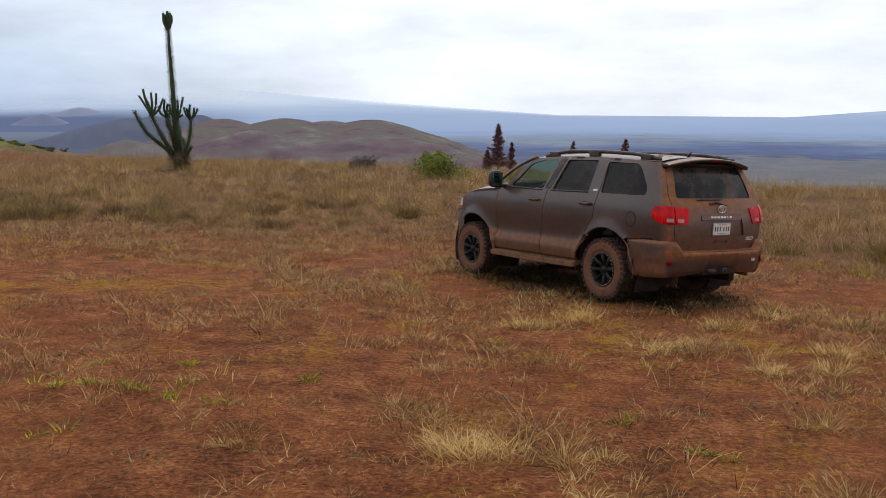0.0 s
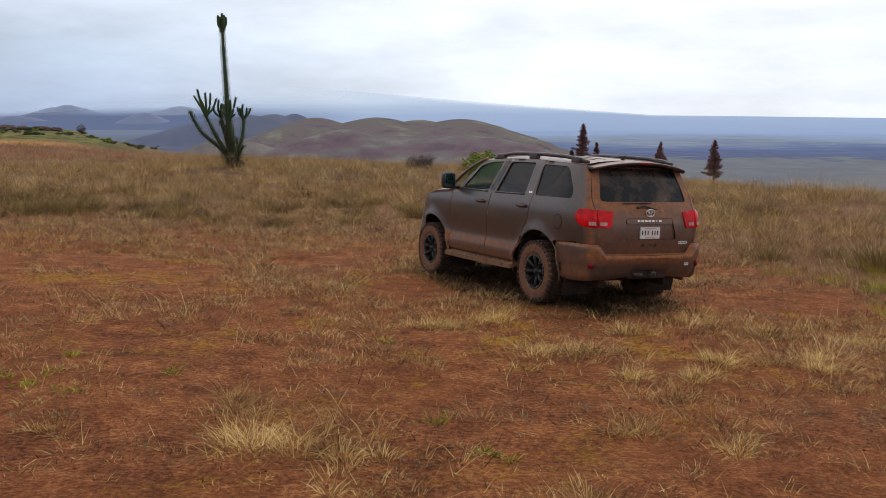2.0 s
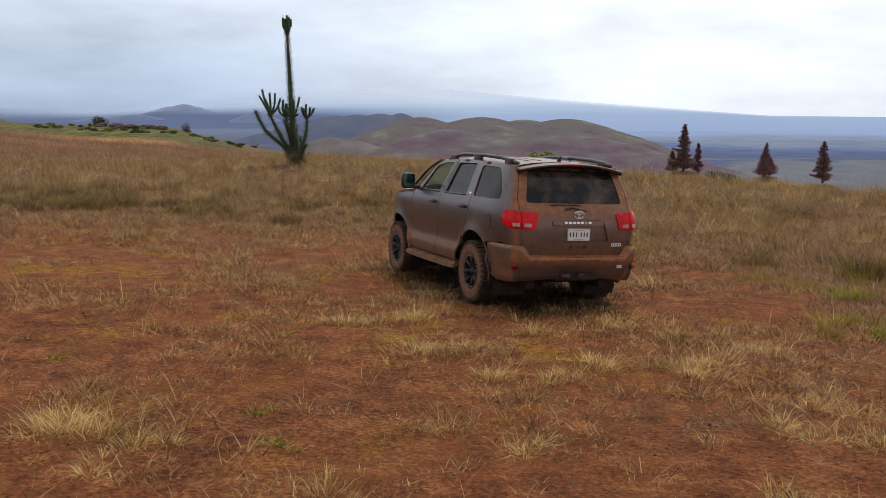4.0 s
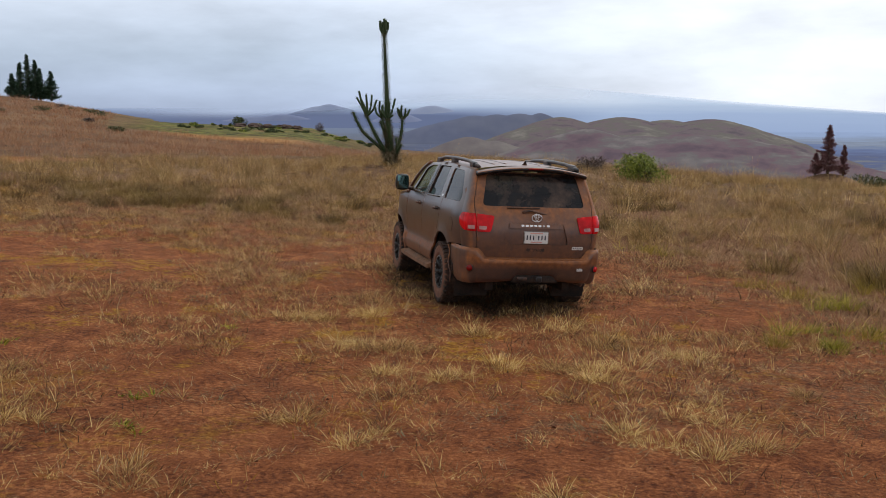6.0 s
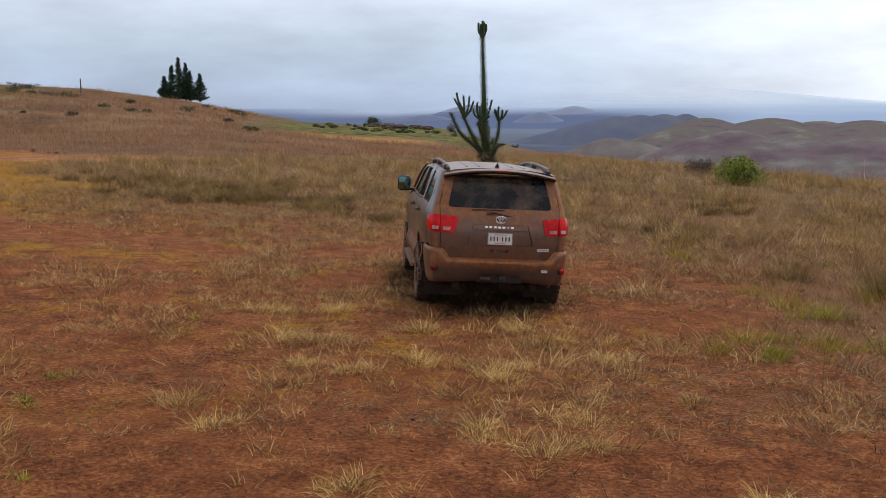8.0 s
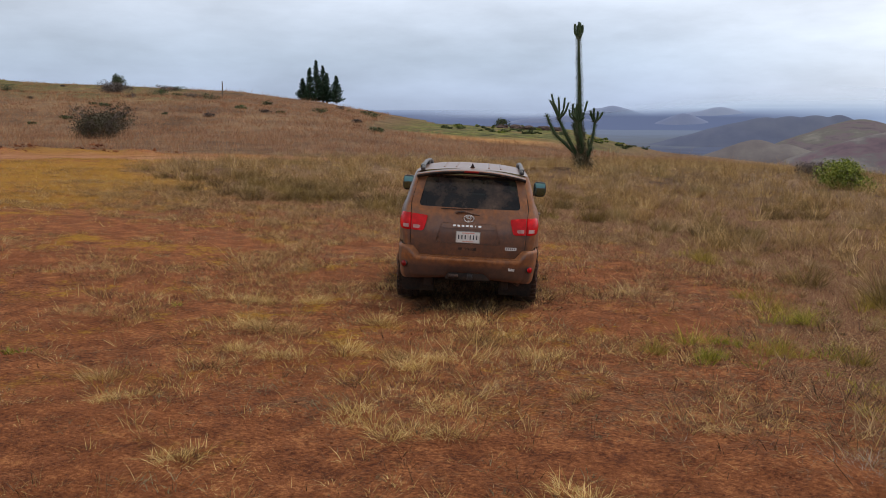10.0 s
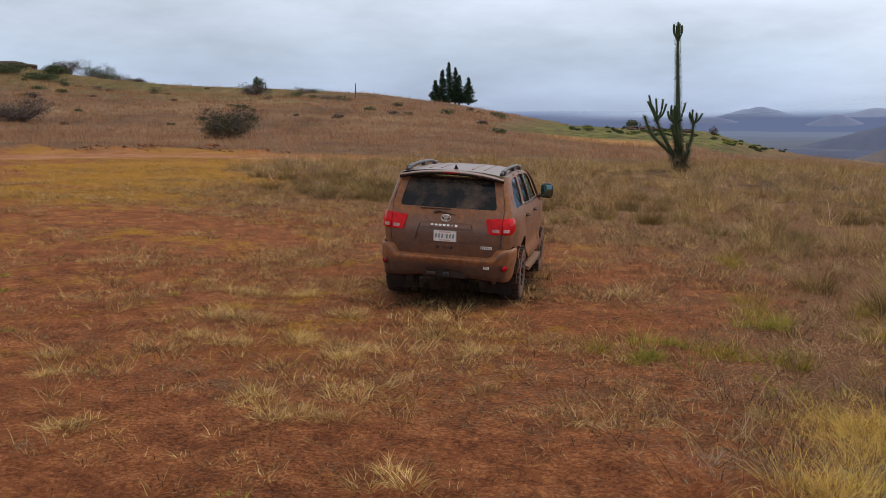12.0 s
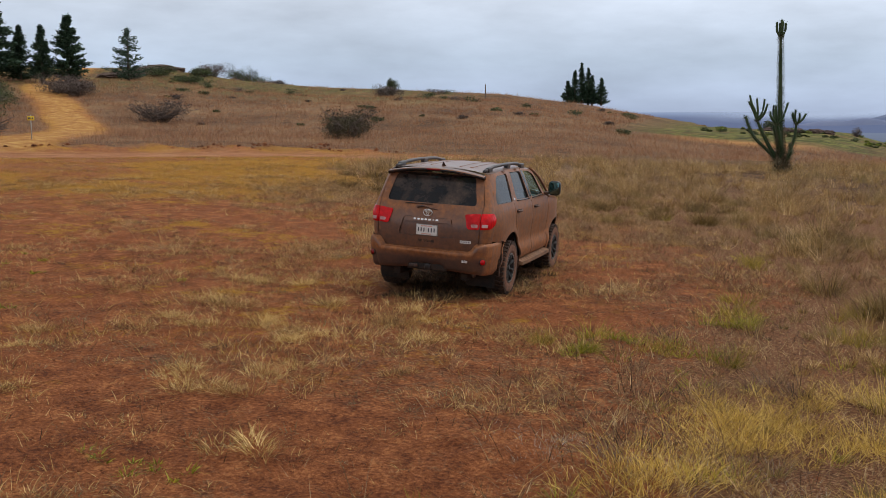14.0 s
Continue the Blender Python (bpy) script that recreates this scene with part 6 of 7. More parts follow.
def rock(x, y, w, h, seed, label="dark weathered lava rock", group="", name="rock"):
    rng = np.random.RandomState(seed)
    bm = bmesh.new()
    bmesh.ops.create_icosphere(bm, subdivisions=3, radius=1)
    o = rng.uniform(0, 50, 3)
    for v in bm.verts:
        n = noise.fractal(v.co * 1.4 + Vector(o), 1.0, 2.0, 4)
        v.co *= 1 + 0.35 * n
        v.co = Vector((v.co.x * w / 2, v.co.y * w / 2, v.co.z * h * 0.7 + h * 0.2))
    ob = part(name, bm, M_rock, None, shade=False, m=Matrix.Translation((x, y, float(terrain(x, y)))) @ pose(0, 0, 0, 0, 0, seed * 37))
    return tagged(ob, label, "rock", group)


M_rock = mottled("dark_lava_rock", (0.035, 0.025, 0.022), (0.12, 0.08, 0.065), 3, 0.95, bump=0.7, dist=0.05, spec=0.1)
for i in range(7):
    rock(-93 + i * 2.1, 168 + 1.5 * math.sin(i * 2.0), 2.2 + 0.8 * math.sin(i * 3.1), 0.8, 400 + i, "dark lava outcrop on the knoll", "knoll outcrop")
for i in range(6):
    rock(-214 + i * 3.4, 103 - i * 4.2, 6.5, 1.1, 420 + i, "dark lava outcrop on the skyline", "skyline outcrop")

# post and sign by the track
M_post = mottled("grey_post", (0.28, 0.27, 0.24), (0.42, 0.40, 0.36), 12, 0.7)
M_yellow = mottled("yellow_sign_paint", (0.62, 0.42, 0.02), (0.75, 0.52, 0.04), 12, 0.5, bump=0.05)
sx, sy = -58.3, 24.9
sign = empty("track_sign", Matrix.Translation((sx, sy, float(terrain(sx, sy)) - 0.05)) @ pose(0, 0, 0, 0, 0, 73), "small yellow sign on a thin grey post beside the track", "sign")
part("post", tube([(0, 0, 0), (0, 0, 1.75)], 0.035, 8), M_post, sign)
board = part("board", box((0.46, 0.03, 0.30), (0, -0.05, 1.50), 0.02), M_yellow, sign, "yellow board")
for k, (x0, w) in enumerate(((-0.15, 0.07), (-0.05, 0.075), (0.04, 0.045), (0.13, 0.07))):
    part("lettering_bar", box((w, 0.008, 0.13 if k != 2 else 0.03), (x0, -0.068, 1.50), 0.004, 1), M_ink, board)

# dead stalk standing on the ridge
px, py = -139.6, 137.9
pole = empty("dead_stalk", Matrix.Translation((px, py, float(terrain(px, py)) - 0.1)), "thin upright dead stalk on the ridge", "plant")
part("stalk", stem([(0, 0, 0), (0.05, 0, 1.6), (0, 0.03, 3.3)], 0.20, 0.10)[0], M_twig, pole)

# ---- grasses ----
def blades(name, pts, height, width, lean, material, rng, label, curl=0.5, category="grass", segs=2, obj=True):
    """One mesh of curved tapering blades. pts: (n, 4) of x, y, outward angle, size."""
    n = len(pts)
    x, y, ang, size = pts.T
    h = height * size * rng.uniform(0.35, 1.0, n) ** 0.8 * np.where(rng.uniform(0, 1, n) < 0.06, 1.5, 1.1)
    ln = lean * rng.uniform(0.2, 1.3, n)
    w = width * rng.uniform(0.7, 1.3, n)
    z = terrain(x, y) - 0.015
    dx, dy = np.cos(ang), np.sin(ang)
    turn = rng.uniform(0, np.pi, n)
    sx, sy = np.cos(turn) * w / 2, np.sin(turn) * w / 2
    rows = []
    for k in range(segs):
        f = k / segs
        out = h * (np.sin(ln) * f + curl * np.sin(ln) * f * f)
        up = h * f * np.cos(ln * (0.4 + 0.6 * f))
        t = 1 - 0.55 * f
        rows.append(np.stack([x + dx * out - sx * t, y + dy * out - sy * t, z + up], 1))
        rows.append(np.stack([x + dx * out + sx * t, y + dy * out + sy * t, z + up], 1))
    out = h * (np.sin(ln) + curl * np.sin(ln))
    rows.append(np.stack([x + dx * out, y + dy * out, z + h * np.cos(ln)], 1))
    verts = np.stack(rows, 1).reshape(-1, 3)
    m = 2 * segs + 1
    b = np.arange(n) * m
    faces = []
    for k in range(segs - 1):
        faces.append(np.stack([b + 2 * k, b + 2 * k + 1, b + 2 * k + 3, b + 2 * k + 2], 1))
    faces.append(np.stack([b + 2 * segs - 2, b + 2 * segs - 1, b + 2 * segs], 1))
    me = raw_mesh(name, verts, faces, material)
    return tagged(new(name, me), label, category, kind="stuff")


def tufts(rng, cx, cy, size, per, spread):
    """Blade roots for tufts round the given centres."""
    k = len(cx)
    a = rng.uniform(0, 2 * np.pi, (k, per))
    d = spread * size[:, None] * np.sqrt(rng.uniform(0, 1, (k, per)))
    px, py = cx[:, None] + d * np.cos(a), cy[:, None] + d * np.sin(a)
    out = a + rng.normal(0, 0.6, (k, per))
    s = np.repeat(size[:, None], per, 1)
    return np.stack([px, py, out, s], -1).reshape(-1, 4)


def scatter(rng, n, x0, x1, y0, y1, keep):
    x, y = rng.uniform(x0, x1, n), rng.uniform(y0, y1, n)
    ok = rng.uniform(0, 1, n) < keep(x, y)
    return x[ok], y[ok]


def in_view(x, y, lo=-34, hi=86):
    a = np.degrees(np.arctan2(-(x - 4), y + 4))
    return ((a > lo) & (a < hi)).astype(float)


def clear_of_car(x, y):
    inv = CAR.inverted()
    lx = inv[0][0] * x + inv[0][1] * y + inv[0][3]
    ly = inv[1][0] * x + inv[1][1] * y + inv[1][3]
    return 1 - ((np.abs(lx) < 0.95) & (np.abs(ly) < 2.35)).astype(float)


rng = np.random.RandomState(11)


# straw tufts on the clearing
def tuft_keep(x, y):
    dirt = np.maximum(np.exp(-(((x - 0) / 8.0) ** 2 + ((y - 4.5) / 5.0) ** 2) ** 2), np.exp(-(((x + 9) / 6) ** 2 + ((y - 12) / 4.5) ** 2) ** 2))
    n = smooth(0.48, 0.64, fbm(x, y, 0.9, 4, 51))
    worn = np.exp(-((x + y - 13.3) / 3.4) ** 2 - ((x - y + 6.0) / 5.5) ** 2)
    return (0.08 + 0.85 * n + 0.30 * worn) * (1 - 0.62 * dirt * (1 - worn)) * (1 - tall(x, y)) * in_view(x, y) * clear_of_car(x, y) * (np.abs(road_dist(x, y)) > 3.2) * (x > -20)


for mat, label, count in ((M_straw, "pale dry straw tufts on red earth", 13000), (M_brownstraw, "brown wispy grass tufts on red earth", 14000)):
    cx, cy = scatter(rng, count, -22, 13, 4, 28, tuft_keep)
    size = rng.lognormal(-0.75, 0.50, len(cx)) * (0.85 + 0.35 * smooth(9, 14, cy))
    blades("straw_tufts", tufts(rng, cx, cy, size, 15, 0.15), 0.21, 0.0056, 1.15, mat, rng, label, 0.9)
    blades("dead_mats", tufts(rng, cx, cy, size, 26, 0.30), 0.14, 0.0085, 1.35, M_litter, rng, "dark mats of dead leaves at the foot of the tufts", 0.3, segs=1)
# coarser tufts on the yellow turf beyond the bare soil
for mat, label, count in ((M_yellowblade, "low yellow tufts on the turf", 4200), (M_brownstraw, "brown tufts on the yellow turf", 4200), (M_litter, "dark dead tufts on the yellow turf", 3600)):
    cx, cy = scatter(rng, count, -38, -16, 8, 36, lambda x, y: (1 - tall(x, y)) * in_view(x, y) * (np.abs(road_dist(x, y)) > 2.8) * (0.1 + 0.9 * smooth(0.44, 0.60, fbm(x, y, 0.7, 4, 58))))
    blades("turf_tufts", tufts(rng, cx, cy, rng.lognormal(-0.5, 0.45, len(cx)), 14, 0.24), 0.17, 0.013, 1.1, mat, rng, label, 0.8, segs=1)
# the fuller tussocks behind the car and in front of it
HEADS = ((0.37, 6.33, 1.05), (0.15, 6.5, 0.9), (0.95, 6.21, 0.7), (1.12, 5.69, 0.55), (-1.37, 6.6, 0.6), (-0.08, 7.14, 0.7), (-0.31, 7.58, 0.6), (0.95, 10.91, 1.0), (1.36, 10.94, 1.0), (1.7, 11.42, 0.9), (2.17, 9.75, 1.0),
         (2.7, 9.78, 1.05), (3.25, 11.07, 1.0), (3.93, 9.53, 1.05), (4.54, 9.62, 1.0), (4.95, 9.3, 0.9), (3.02, 8.67, 0.7), (1.04, 9.0, 0.7), (4.07, 11.78, 0.8), (4.79, 10.95, 0.9), (5.69, 10.7, 0.8), (5.01, 9.95, 1.0),
         (6.41, 7.86, 0.85), (6.08, 7.57, 0.8), (5.99, 8.55, 0.7), (7.88, 7.38, 0.7), (6.75, 9.62, 0.7), (2.9, 7.16, 0.8), (3.59, 6.86, 0.75), (2.66, 5.45, 0.7), (5.21, 6.17, 0.7), (5.42, 7.74, 0.8), (3.65, 8.91, 0.8))
for x0, y0, k in HEADS:
    ax = x0 + rng.normal(0, 0.12, 5)
    ay = y0 + rng.normal(0, 0.12, 5)
    ob = blades("grass_tussock", tufts(rng, ax, ay, k * rng.uniform(0.45, 0.95, 5), 56, 0.21), 0.26, 0.0058, 1.08, M_straw if (x0 * 3.7) % 1 < 0.7 else M_brownstraw, rng, "pale straw-coloured tussock of dry grass on red soil", 0.9)
    ob["kind"] = "thing"
    ob["group"] = "straw tussocks"
# grass round and under the car; its near-black colour stands in for shade
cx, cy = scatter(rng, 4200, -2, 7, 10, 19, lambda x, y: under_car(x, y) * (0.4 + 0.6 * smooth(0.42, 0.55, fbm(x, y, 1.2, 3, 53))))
blades("grass_under_car", tufts(rng, cx, cy, rng.lognormal(-0.3, 0.35, len(cx)), 26, 0.14), 0.15, 0.0075, 1.0, M_shadegrass, rng, "low dead grass round and under the car, coloured dark as shade", 0.8)
# single stalks
sx_, sy_ = scatter(rng, 8000, -18, 13, 4, 24, lambda x, y: in_view(x, y) * clear_of_car(x, y) * (0.02 + 0.98 * smooth(0.50, 0.66, fbm(x, y, 0.9, 4, 51))))
blades("dry_stalks", np.stack([sx_, sy_, rng.uniform(0, 6.28, len(sx_)), rng.lognormal(-0.2, 0.35, len(sx_))], 1), 0.22, 0.0048, 0.9, M_straw, rng, "single dry grass stalks", 0.8)
# small grey-green weeds
cx, cy = scatter(rng, 900, -10, 12, 4, 16, lambda x, y: in_view(x, y) * clear_of_car(x, y) * (1 - tall(x, y)) * (0.1 + 0.9 * smooth(0.5, 0.62, fbm(x, y, 0.8, 3, 57))))
blades("grey_green_weeds", tufts(rng, cx, cy, rng.lognormal(-0.4, 0.35, len(cx)), 22, 0.13), 0.10, 0.0060, 1.2, M_greygreen, rng, "dull grey-green weeds low on the soil")


# flattened litter between the tufts
def litter_keep(x, y):
    dirt = np.exp(-(((x - 0) / 8.5) ** 2 + ((y - 4.5) / 5.0) ** 2) ** 2)
    return (0.06 + 0.94 * smooth(0.43, 0.60, fbm(x, y, 0.9, 4, 51))) * (1 - 0.8 * dirt) * in_view(x, y) * (1 - 0.6 * tall(x, y)) * (0.40 + 0.60 * band(x, y))


lx, ly = scatter(rng, 330000, -16, 13, 4, 26, litter_keep)
blades("dry_litter", np.stack([lx, ly, rng.uniform(0, 6.28, len(lx)), rng.uniform(0.4, 1.4, len(lx))], 1), 0.13, 0.0080, 1.36, M_litter, rng, "flattened grey-brown grass litter on the soil", 0.3, segs=1)

# pale bits of straw lying loose
bx_, by_ = scatter(rng, 50000, -14, 13, 4, 22, lambda x, y: in_view(x, y) * (1 - tall(x, y)) * (0.05 + 0.95 * smooth(0.47, 0.62, fbm(x, y, 0.9, 4, 51))) * smooth(24, 10, np.hypot(x - 6, y)))
blades("loose_straw", np.stack([bx_, by_, rng.uniform(0, 6.28, len(bx_)), rng.uniform(0.4, 1.5, len(bx_))], 1), 0.12, 0.0056, 1.34, M_straw, rng, "loose pale straw lying on the soil", 0.4, segs=1)

# low dead grass along the rim of the clearing, fine and dense
cx, cy = scatter(rng, 30000, -18, 13, 5, 27, lambda x, y: band(x, y) * in_view(x, y) * (1 - 0.5 * tall(x, y)) * clear_of_car(x, y) * (0.25 + 0.75 * smooth(0.40, 0.58, fbm(x, y, 0.9, 4, 65))))
size = rng.lognormal(-0.25, 0.4, len(cx)) * (0.5 + 0.9 * fbm(cx, cy, 0.5, 3, 66))
blades("low_dead_grass", tufts(rng, cx, cy, size, 9, 0.20), 0.24, 0.0066, 0.95, M_thatch, rng, "low grey-brown dead grass at the rim of the clearing", 0.8)


# the tall dry field; lower near the clearing
def short(x, y):
    edge = y - np.interp(x, _ex, _ey, left=500, right=-14)
    return (0.40 + 0.60 * smooth(-1, 6, edge)) * (0.60 + 0.40 * smooth(12, 17, y))


def field_keep(x, y):
    return tall(x, y) * in_view(x, y) * (0.10 + 0.90 * smooth(0.40, 0.56, fbm(x, y, 0.6, 4, 71)))


cx, cy = scatter(rng, 8200, -30, 22, 2, 42, lambda x, y: field_keep(x, y) * smooth(46, 30, np.hypot(x - 6, y)))
size = rng.lognormal(-0.15, 0.45, len(cx)) * (0.35 + 0.95 * fbm(cx, cy, 0.35, 3, 77)) * short(cx, cy)
blades("tall_grass_near", tufts(rng, cx, cy, size, 56, 0.20), 0.50, 0.0072, 0.72, M_field, rng, "tall dry grass, straw and brown", 0.7)
fx, fy = scatter(rng, 90000, -30, 22, 2, 42, lambda x, y: tall(x, y) * in_view(x, y) * smooth(46, 30, np.hypot(x - 6, y)))
blades("low_grass", np.stack([fx, fy, rng.uniform(0, 6.28, len(fx)), rng.uniform(0.5, 1.3, len(fx)) * short(fx, fy)], 1), 0.26, 0.007, 1.0, M_thatch, rng, "low dry grass under the tall field", segs=1)
cx, cy = scatter(rng, 11000, -62, 34, 26, 96, lambda x, y: (0.25 + 0.75 * field_keep(x, y)) * tall(x, y) * in_view(x, y) * smooth(28, 44, np.hypot(x - 6, y)) * (road_dist(x, y) > -4.5))
size = rng.lognormal(0, 0.32, len(cx)) * (0.45 + 0.75 * fbm(cx, cy, 0.25, 3, 78))
blades("tall_grass_middle", tufts(rng, cx, cy, size, 46, 0.34), 0.62, 0.0125, 0.6, M_field, rng, "dry grass field, brown and straw", segs=1)
cx, cy = scatter(rng, 32000, -260, -30, 6, 230, lambda x, y: tall(x, y) * in_view(x, y) * (road_dist(x, y) < -4.2) * smooth(300, 60, np.hypot(x, y)) * (1 - (np.degrees(np.arctan2(-x, y)) < 36) * (np.hypot(x, y) > 128)))
size = rng.lognormal(0, 0.3, len(cx))
blades("hill_grass", tufts(rng, cx, cy, size, 13, 0.8), 0.58, np.repeat(np.clip(np.hypot(cx, cy) * 0.00030, 0.014, 0.05), 13), 0.5, M_reddish, rng, "reddish dry grass on the hillside", segs=1)
# dark full tussocks along the front of the field
tx, ty = [], []
for x0, y0, nn, sp in ((-10.3, 23.6, 17, 2.1), (-6.6, 24.4, 12, 1.9), (-14.5, 26.4, 11, 2.0), (-3.0, 26.8, 5, 1.6), (10.6, 16.0, 3, 0.9), (7.6, 17.8, 4, 0.8), (3.0, 24.5, 6, 1.6), (-19, 28.5, 9, 1.8), (-3.9, 21.6, 2, 0.25)):
    tx += list(x0 + rng.normal(0, sp, nn))
    ty += list(y0 + rng.normal(0, sp * 0.6, nn))
# more strewn over the field, their dark colour standing in for shadow pockets
tx += list(rng.uniform(-15, 9, 34))
ty += list(rng.uniform(23, 36, 34))
tx, ty = np.array(tx), np.array(ty)
for x0, y0 in zip(tx, ty):
    ob = blades("dark_tussock", tufts(rng, x0 + rng.normal(0, 0.14, 2), y0 + rng.normal(0, 0.14, 2), rng.uniform(0.5, 1.1, 2), 170, 0.28), 0.54, 0.0060, 0.80, M_tussock, rng, "full olive-brown tussock at the edge of the field", 0.8)
    ob["kind"] = "thing"
    ob["group"] = "dark tussocks"


# green clumps
def green_keep(x, y):
    return 0.5 * np.exp(-(((x - 8.3) / 1.4) ** 2 + ((y - 12.6) / 1.2) ** 2)) * smooth(0.42, 0.58, fbm(x, y, 1.0, 3, 81)) + 0.012 * tall(x, y) * (y < 26) + 0.5 * np.exp(-(((x - 10.8) / 1.3) ** 2 + ((y - 9.8) / 2.0) ** 2))


cx, cy = scatter(rng, 2600, -14, 16, 6, 28, lambda x, y: green_keep(x, y) * in_view(x, y))
blades("green_grass", tufts(rng, cx, cy, rng.lognormal(-0.1, 0.3, len(cx)), 30, 0.12), 0.20, 0.0062, 0.85, M_greenblade, rng, "green grass clumps among the dry ones")
# single green and olive tussocks where the clearing meets the field
GREENS = ((7.05, 11.73, 0.9), (7.05, 12.75, 0.8), (7.65, 12.53, 0.9), (7.17, 14.53, 1.15), (7.45, 14.8, 1.15), (8.49, 12.82, 1.15), (7.97, 12.9, 0.9), (6.75, 12.6, 1.0), (6.56, 11.72, 1.0), (7.16, 11.95, 0.8))
OLIVES = ((8.68, 15.05, 1.6), (8.95, 15.3, 1.4), (7.84, 16.69, 1.2), (6.15, 16.3, 1.1), (4.37, 19.4, 1.4), (4.0, 19.9, 1.1), (6.8, 15.3, 1.1), (9.7, 13.9, 1.2), (10.4, 12.6, 1.2))
for spots, mat, nm, lab, grp in ((GREENS, M_greenblade, "green_tussock", "fresh green tussock among dry grass", "green tussocks"), (OLIVES, M_olive, "olive_tussock", "tall olive-yellow tussock at the edge of the field", "olive tussocks")):
    for x0, y0, k in spots:
        ob = blades(nm, tufts(rng, x0 + rng.normal(0, 0.12, 3), y0 + rng.normal(0, 0.12, 3), k * rng.uniform(0.6, 1.05, 3), 60, 0.13), 0.30, 0.0052, 0.82, mat if (x0 * 7.3) % 1 < 0.62 else M_olive, rng, lab, 0.6)
        ob["kind"], ob["group"] = "thing", grp
# bright yellowish grass by the end of the path
cx, cy = scatter(rng, 1500, 7.5, 14, 6.5, 13, lambda x, y: smooth(9.7, 10.9, x + 0.35 * (y - 9.5) + (fbm(x, y, 0.8, 3, 83) - 0.5) * 2) * in_view(x, y) * (0.05 + 0.95 * smooth(0.46, 0.60, fbm(x, y, 1.1, 3, 84))))
blades("pale_grass", tufts(rng, cx, cy, rng.lognormal(-0.1, 0.35, len(cx)), 44, 0.17), 0.22, 0.0050, 0.95, M_palegreen, rng, "pale yellow-green grass beside the clearing", 0.7)
# pale grey dead weed on the turned ground
gx, gy = scatter(rng, 3000, 7, 11.5, 7.5, 11.5, lambda x, y: np.exp(-(((x - 10.4) / 0.6) ** 2 + ((y - 9.9) / 0.5) ** 2)) + 0.7 * np.exp(-(((x - 9.4) / 0.5) ** 2 + ((y - 9.3) / 0.4) ** 2)))
blades("grey_weed", tufts(rng, gx, gy, rng.lognormal(-0.2, 0.3, len(gx)), 14, 0.10), 0.10, 0.004, 1.3, M_greyweed, rng, "pale grey dead weed lying on the soil", segs=1)
# low green weeds on the bare soil
WEEDS = ((-3.15, 7.98), (-3.0, 8.0), (-2.84, 8.04), (-2.68, 7.93), (-2.16, 8.11), (-1.7, 7.57), (-2.11, 7.65), (-2.8, 6.8), (-3.12, 8.79), (-2.31, 8.83), (1.37, 7.2), (1.89, 6.5), (3.2, 5.04), (7.5, 6.2), (8.05, 6.61), (7.9, 6.4), (0.6, 10.0), (-1.1, 8.4))
wx, wy = (np.array(v) for v in zip(*WEEDS))
wx, wy = np.repeat(wx, 4) + rng.normal(0, 0.10, 4 * len(WEEDS)), np.repeat(wy, 4) + rng.normal(0, 0.07, 4 * len(WEEDS))
blades("green_weeds", tufts(rng, wx, wy, rng.uniform(0.5, 1.1, len(wx)), 16, 0.04), 0.10, 0.014, 1.2, M_greenblade, rng, "small green weeds on the red soil")


# yellow short turf
def yellow_keep(x, y):
    patch = smooth(-10, -16, x) * smooth(8, 12, y) + 0.22 * smooth(0.56, 0.64, fbm(x, y, 0.55, 3, 91)) * (x < 7)
    return patch * (1 - tall(x, y)) * in_view(x, y) * (np.abs(road_dist(x, y)) > 2.6) * smooth(0.35, 0.55, fbm(x, y, 0.7, 3, 92))


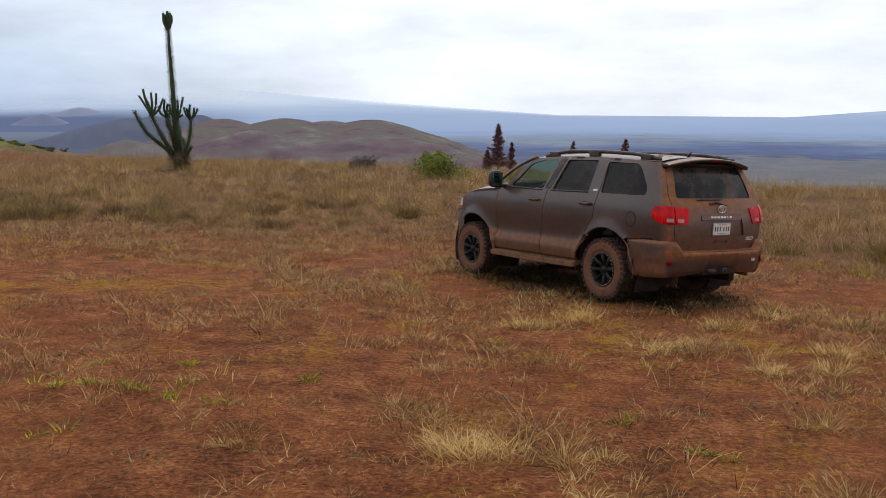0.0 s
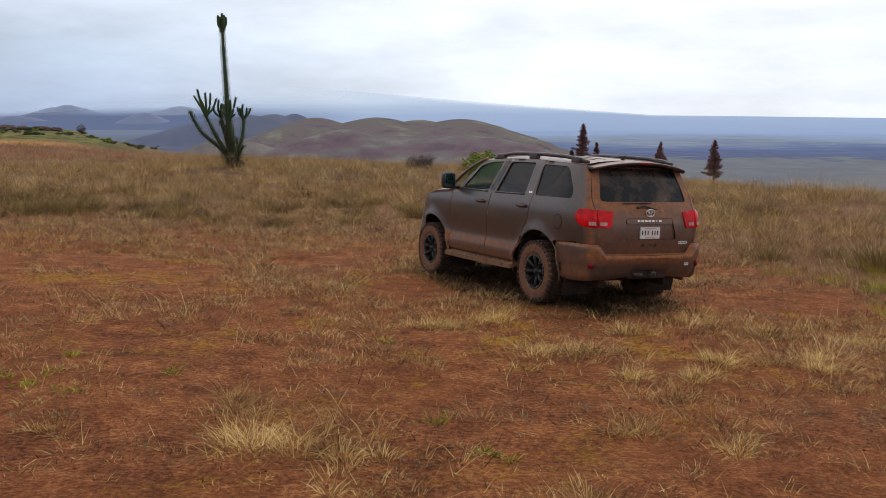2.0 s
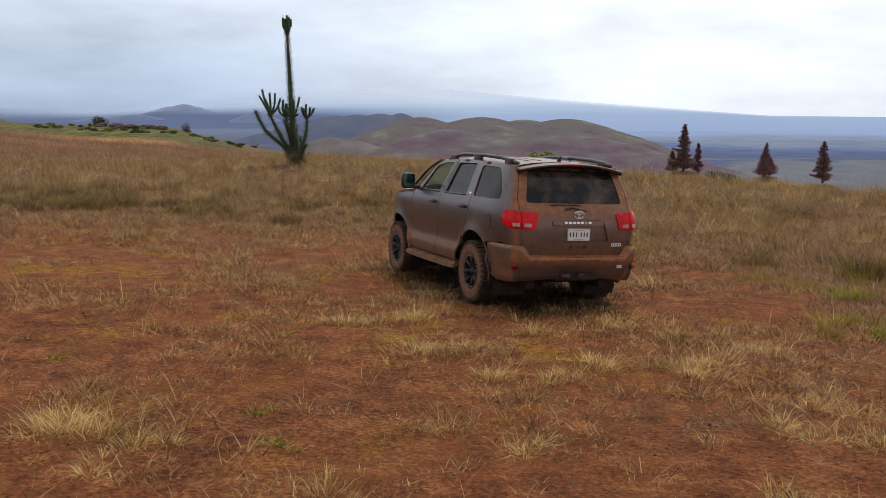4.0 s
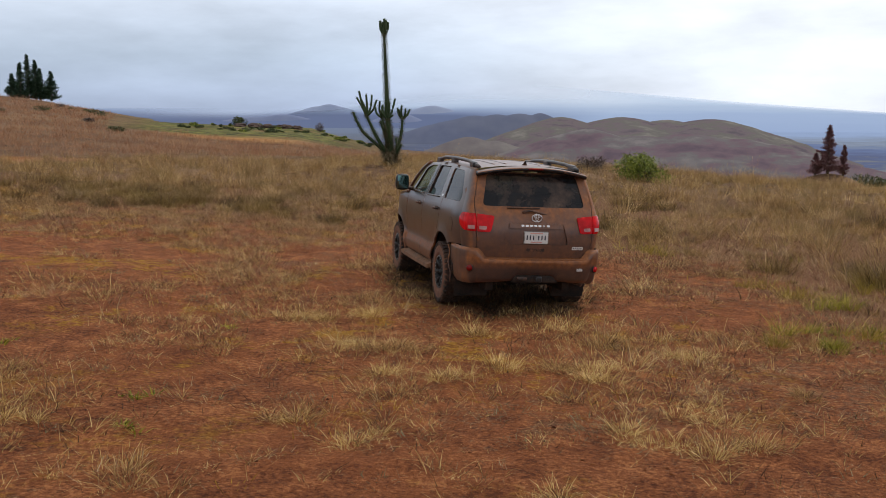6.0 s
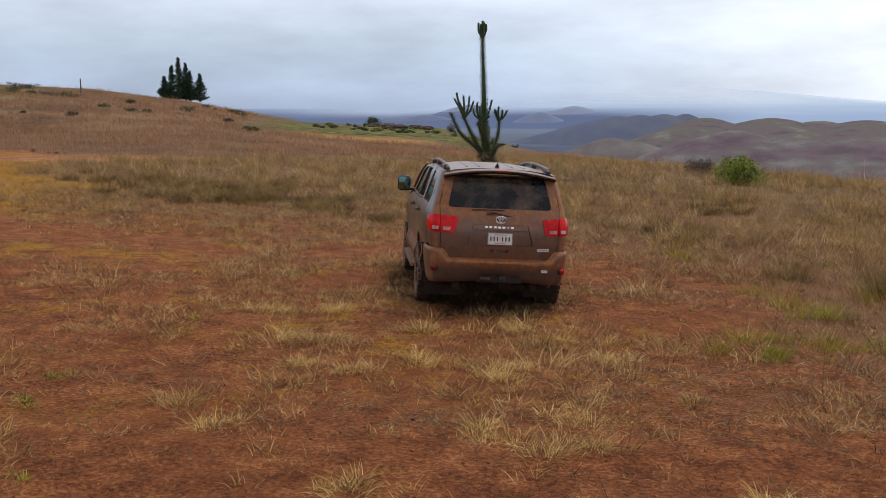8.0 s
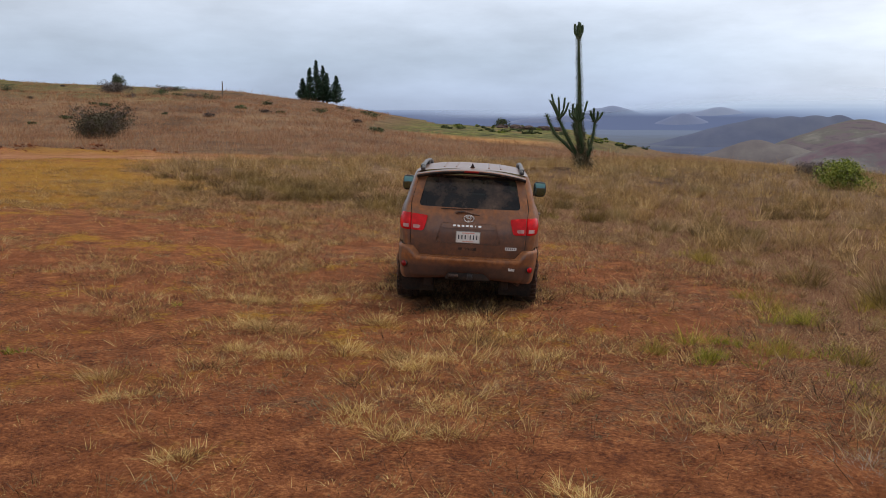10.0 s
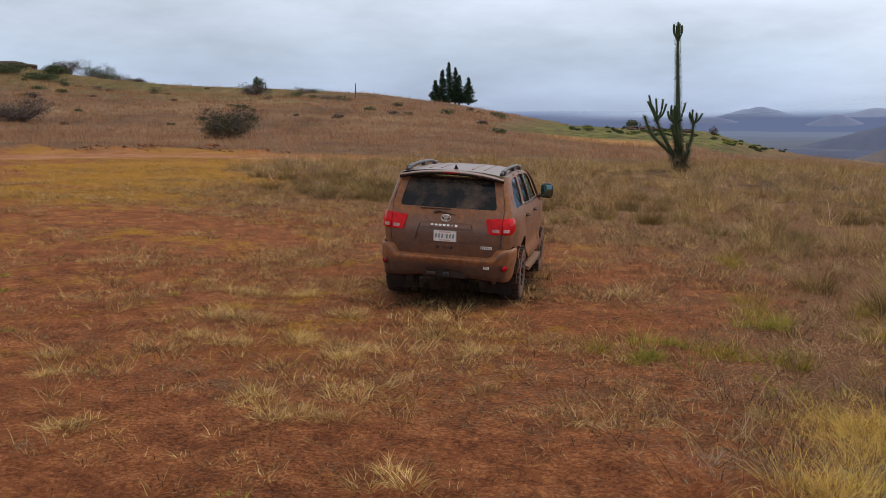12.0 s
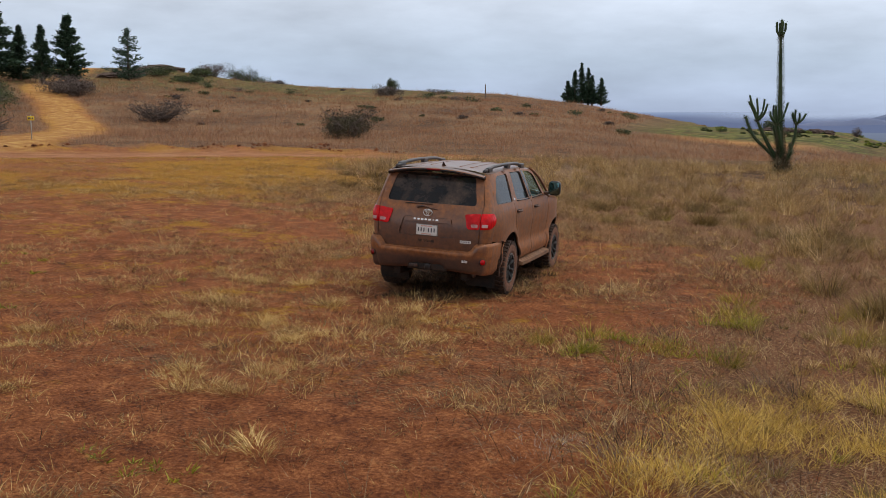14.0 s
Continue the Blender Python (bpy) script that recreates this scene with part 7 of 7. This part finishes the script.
cx, cy = scatter(rng, 15000, -36, 8, 4, 34, yellow_keep)
blades("yellow_turf", tufts(rng, cx, cy, rng.lognormal(0, 0.3, len(cx)), 15, 0.2), 0.075, 0.009, 1.0, M_yellowblade, rng, "low yellow moss and turf on the soil", segs=1)

# ---- clods of soil ----
def clods(name, n, keep, smin, smax, material, label, x0=-16, x1=13, y0=4, y1=22):
    x, y = scatter(rng, n, x0, x1, y0, y1, keep)
    k = len(x)
    z = terrain(x, y)
    s = smin + (smax - smin) * rng.uniform(0, 1, k) ** 3
    base = np.array([(1, 0, 0), (0, 1, 0), (-1, 0, 0), (0, -1, 0), (0.1, 0.1, 0.8), (0.5, 0.5, 0.55), (-0.5, 0.5, 0.5), (-0.55, -0.5, 0.6), (0.5, -0.5, 0.5)])
    v = base[None] * (1 + rng.normal(0, 0.2, (k, 9, 3))) * s[:, None, None]
    v[..., 0] *= rng.uniform(0.7, 1.4, k)[:, None]
    v += np.stack([x, y, z - 0.2 * s], 1)[:, None]
    f = np.array([(0, 5, 8), (8, 5, 4), (5, 0, 1), (5, 1, 6), (5, 6, 4), (6, 1, 2), (6, 2, 7), (6, 7, 4), (7, 2, 3), (7, 3, 8), (7, 8, 4), (8, 3, 0)])
    faces = (np.arange(k)[:, None, None] * 9 + f[None]).reshape(-1, 3)
    return tagged(new(name, raw_mesh(name, v.reshape(-1, 3), [faces], material)), label, "soil", kind="stuff")


M_clod = blade_mat("soil_clods", ((0.1, (0.06, 0.018, 0.008)), (0.5, (0.16, 0.050, 0.018)), (0.9, (0.28, 0.10, 0.036))), 0.95, 1.5)
clods("soil_clods", 22000, lambda x, y: in_view(x, y) * (1 - tall(x, y)) * (0.25 + 0.75 * smooth(0.4, 0.6, fbm(x, y, 0.7, 3, 95))), 0.004, 0.018, M_clod, "crumbs and clods of red soil")
clods("bank_clods", 9000, lambda x, y: smooth(0.45, 0.62, fbm(x, y, 0.6, 3, 96)) * np.exp(-((road_dist(x, y) + 4.6) / 0.9) ** 2) * smooth(44, 36, y), 0.04, 0.17, M_clod, "row of clods along the far side of the road", -46, -30, 10, 44)
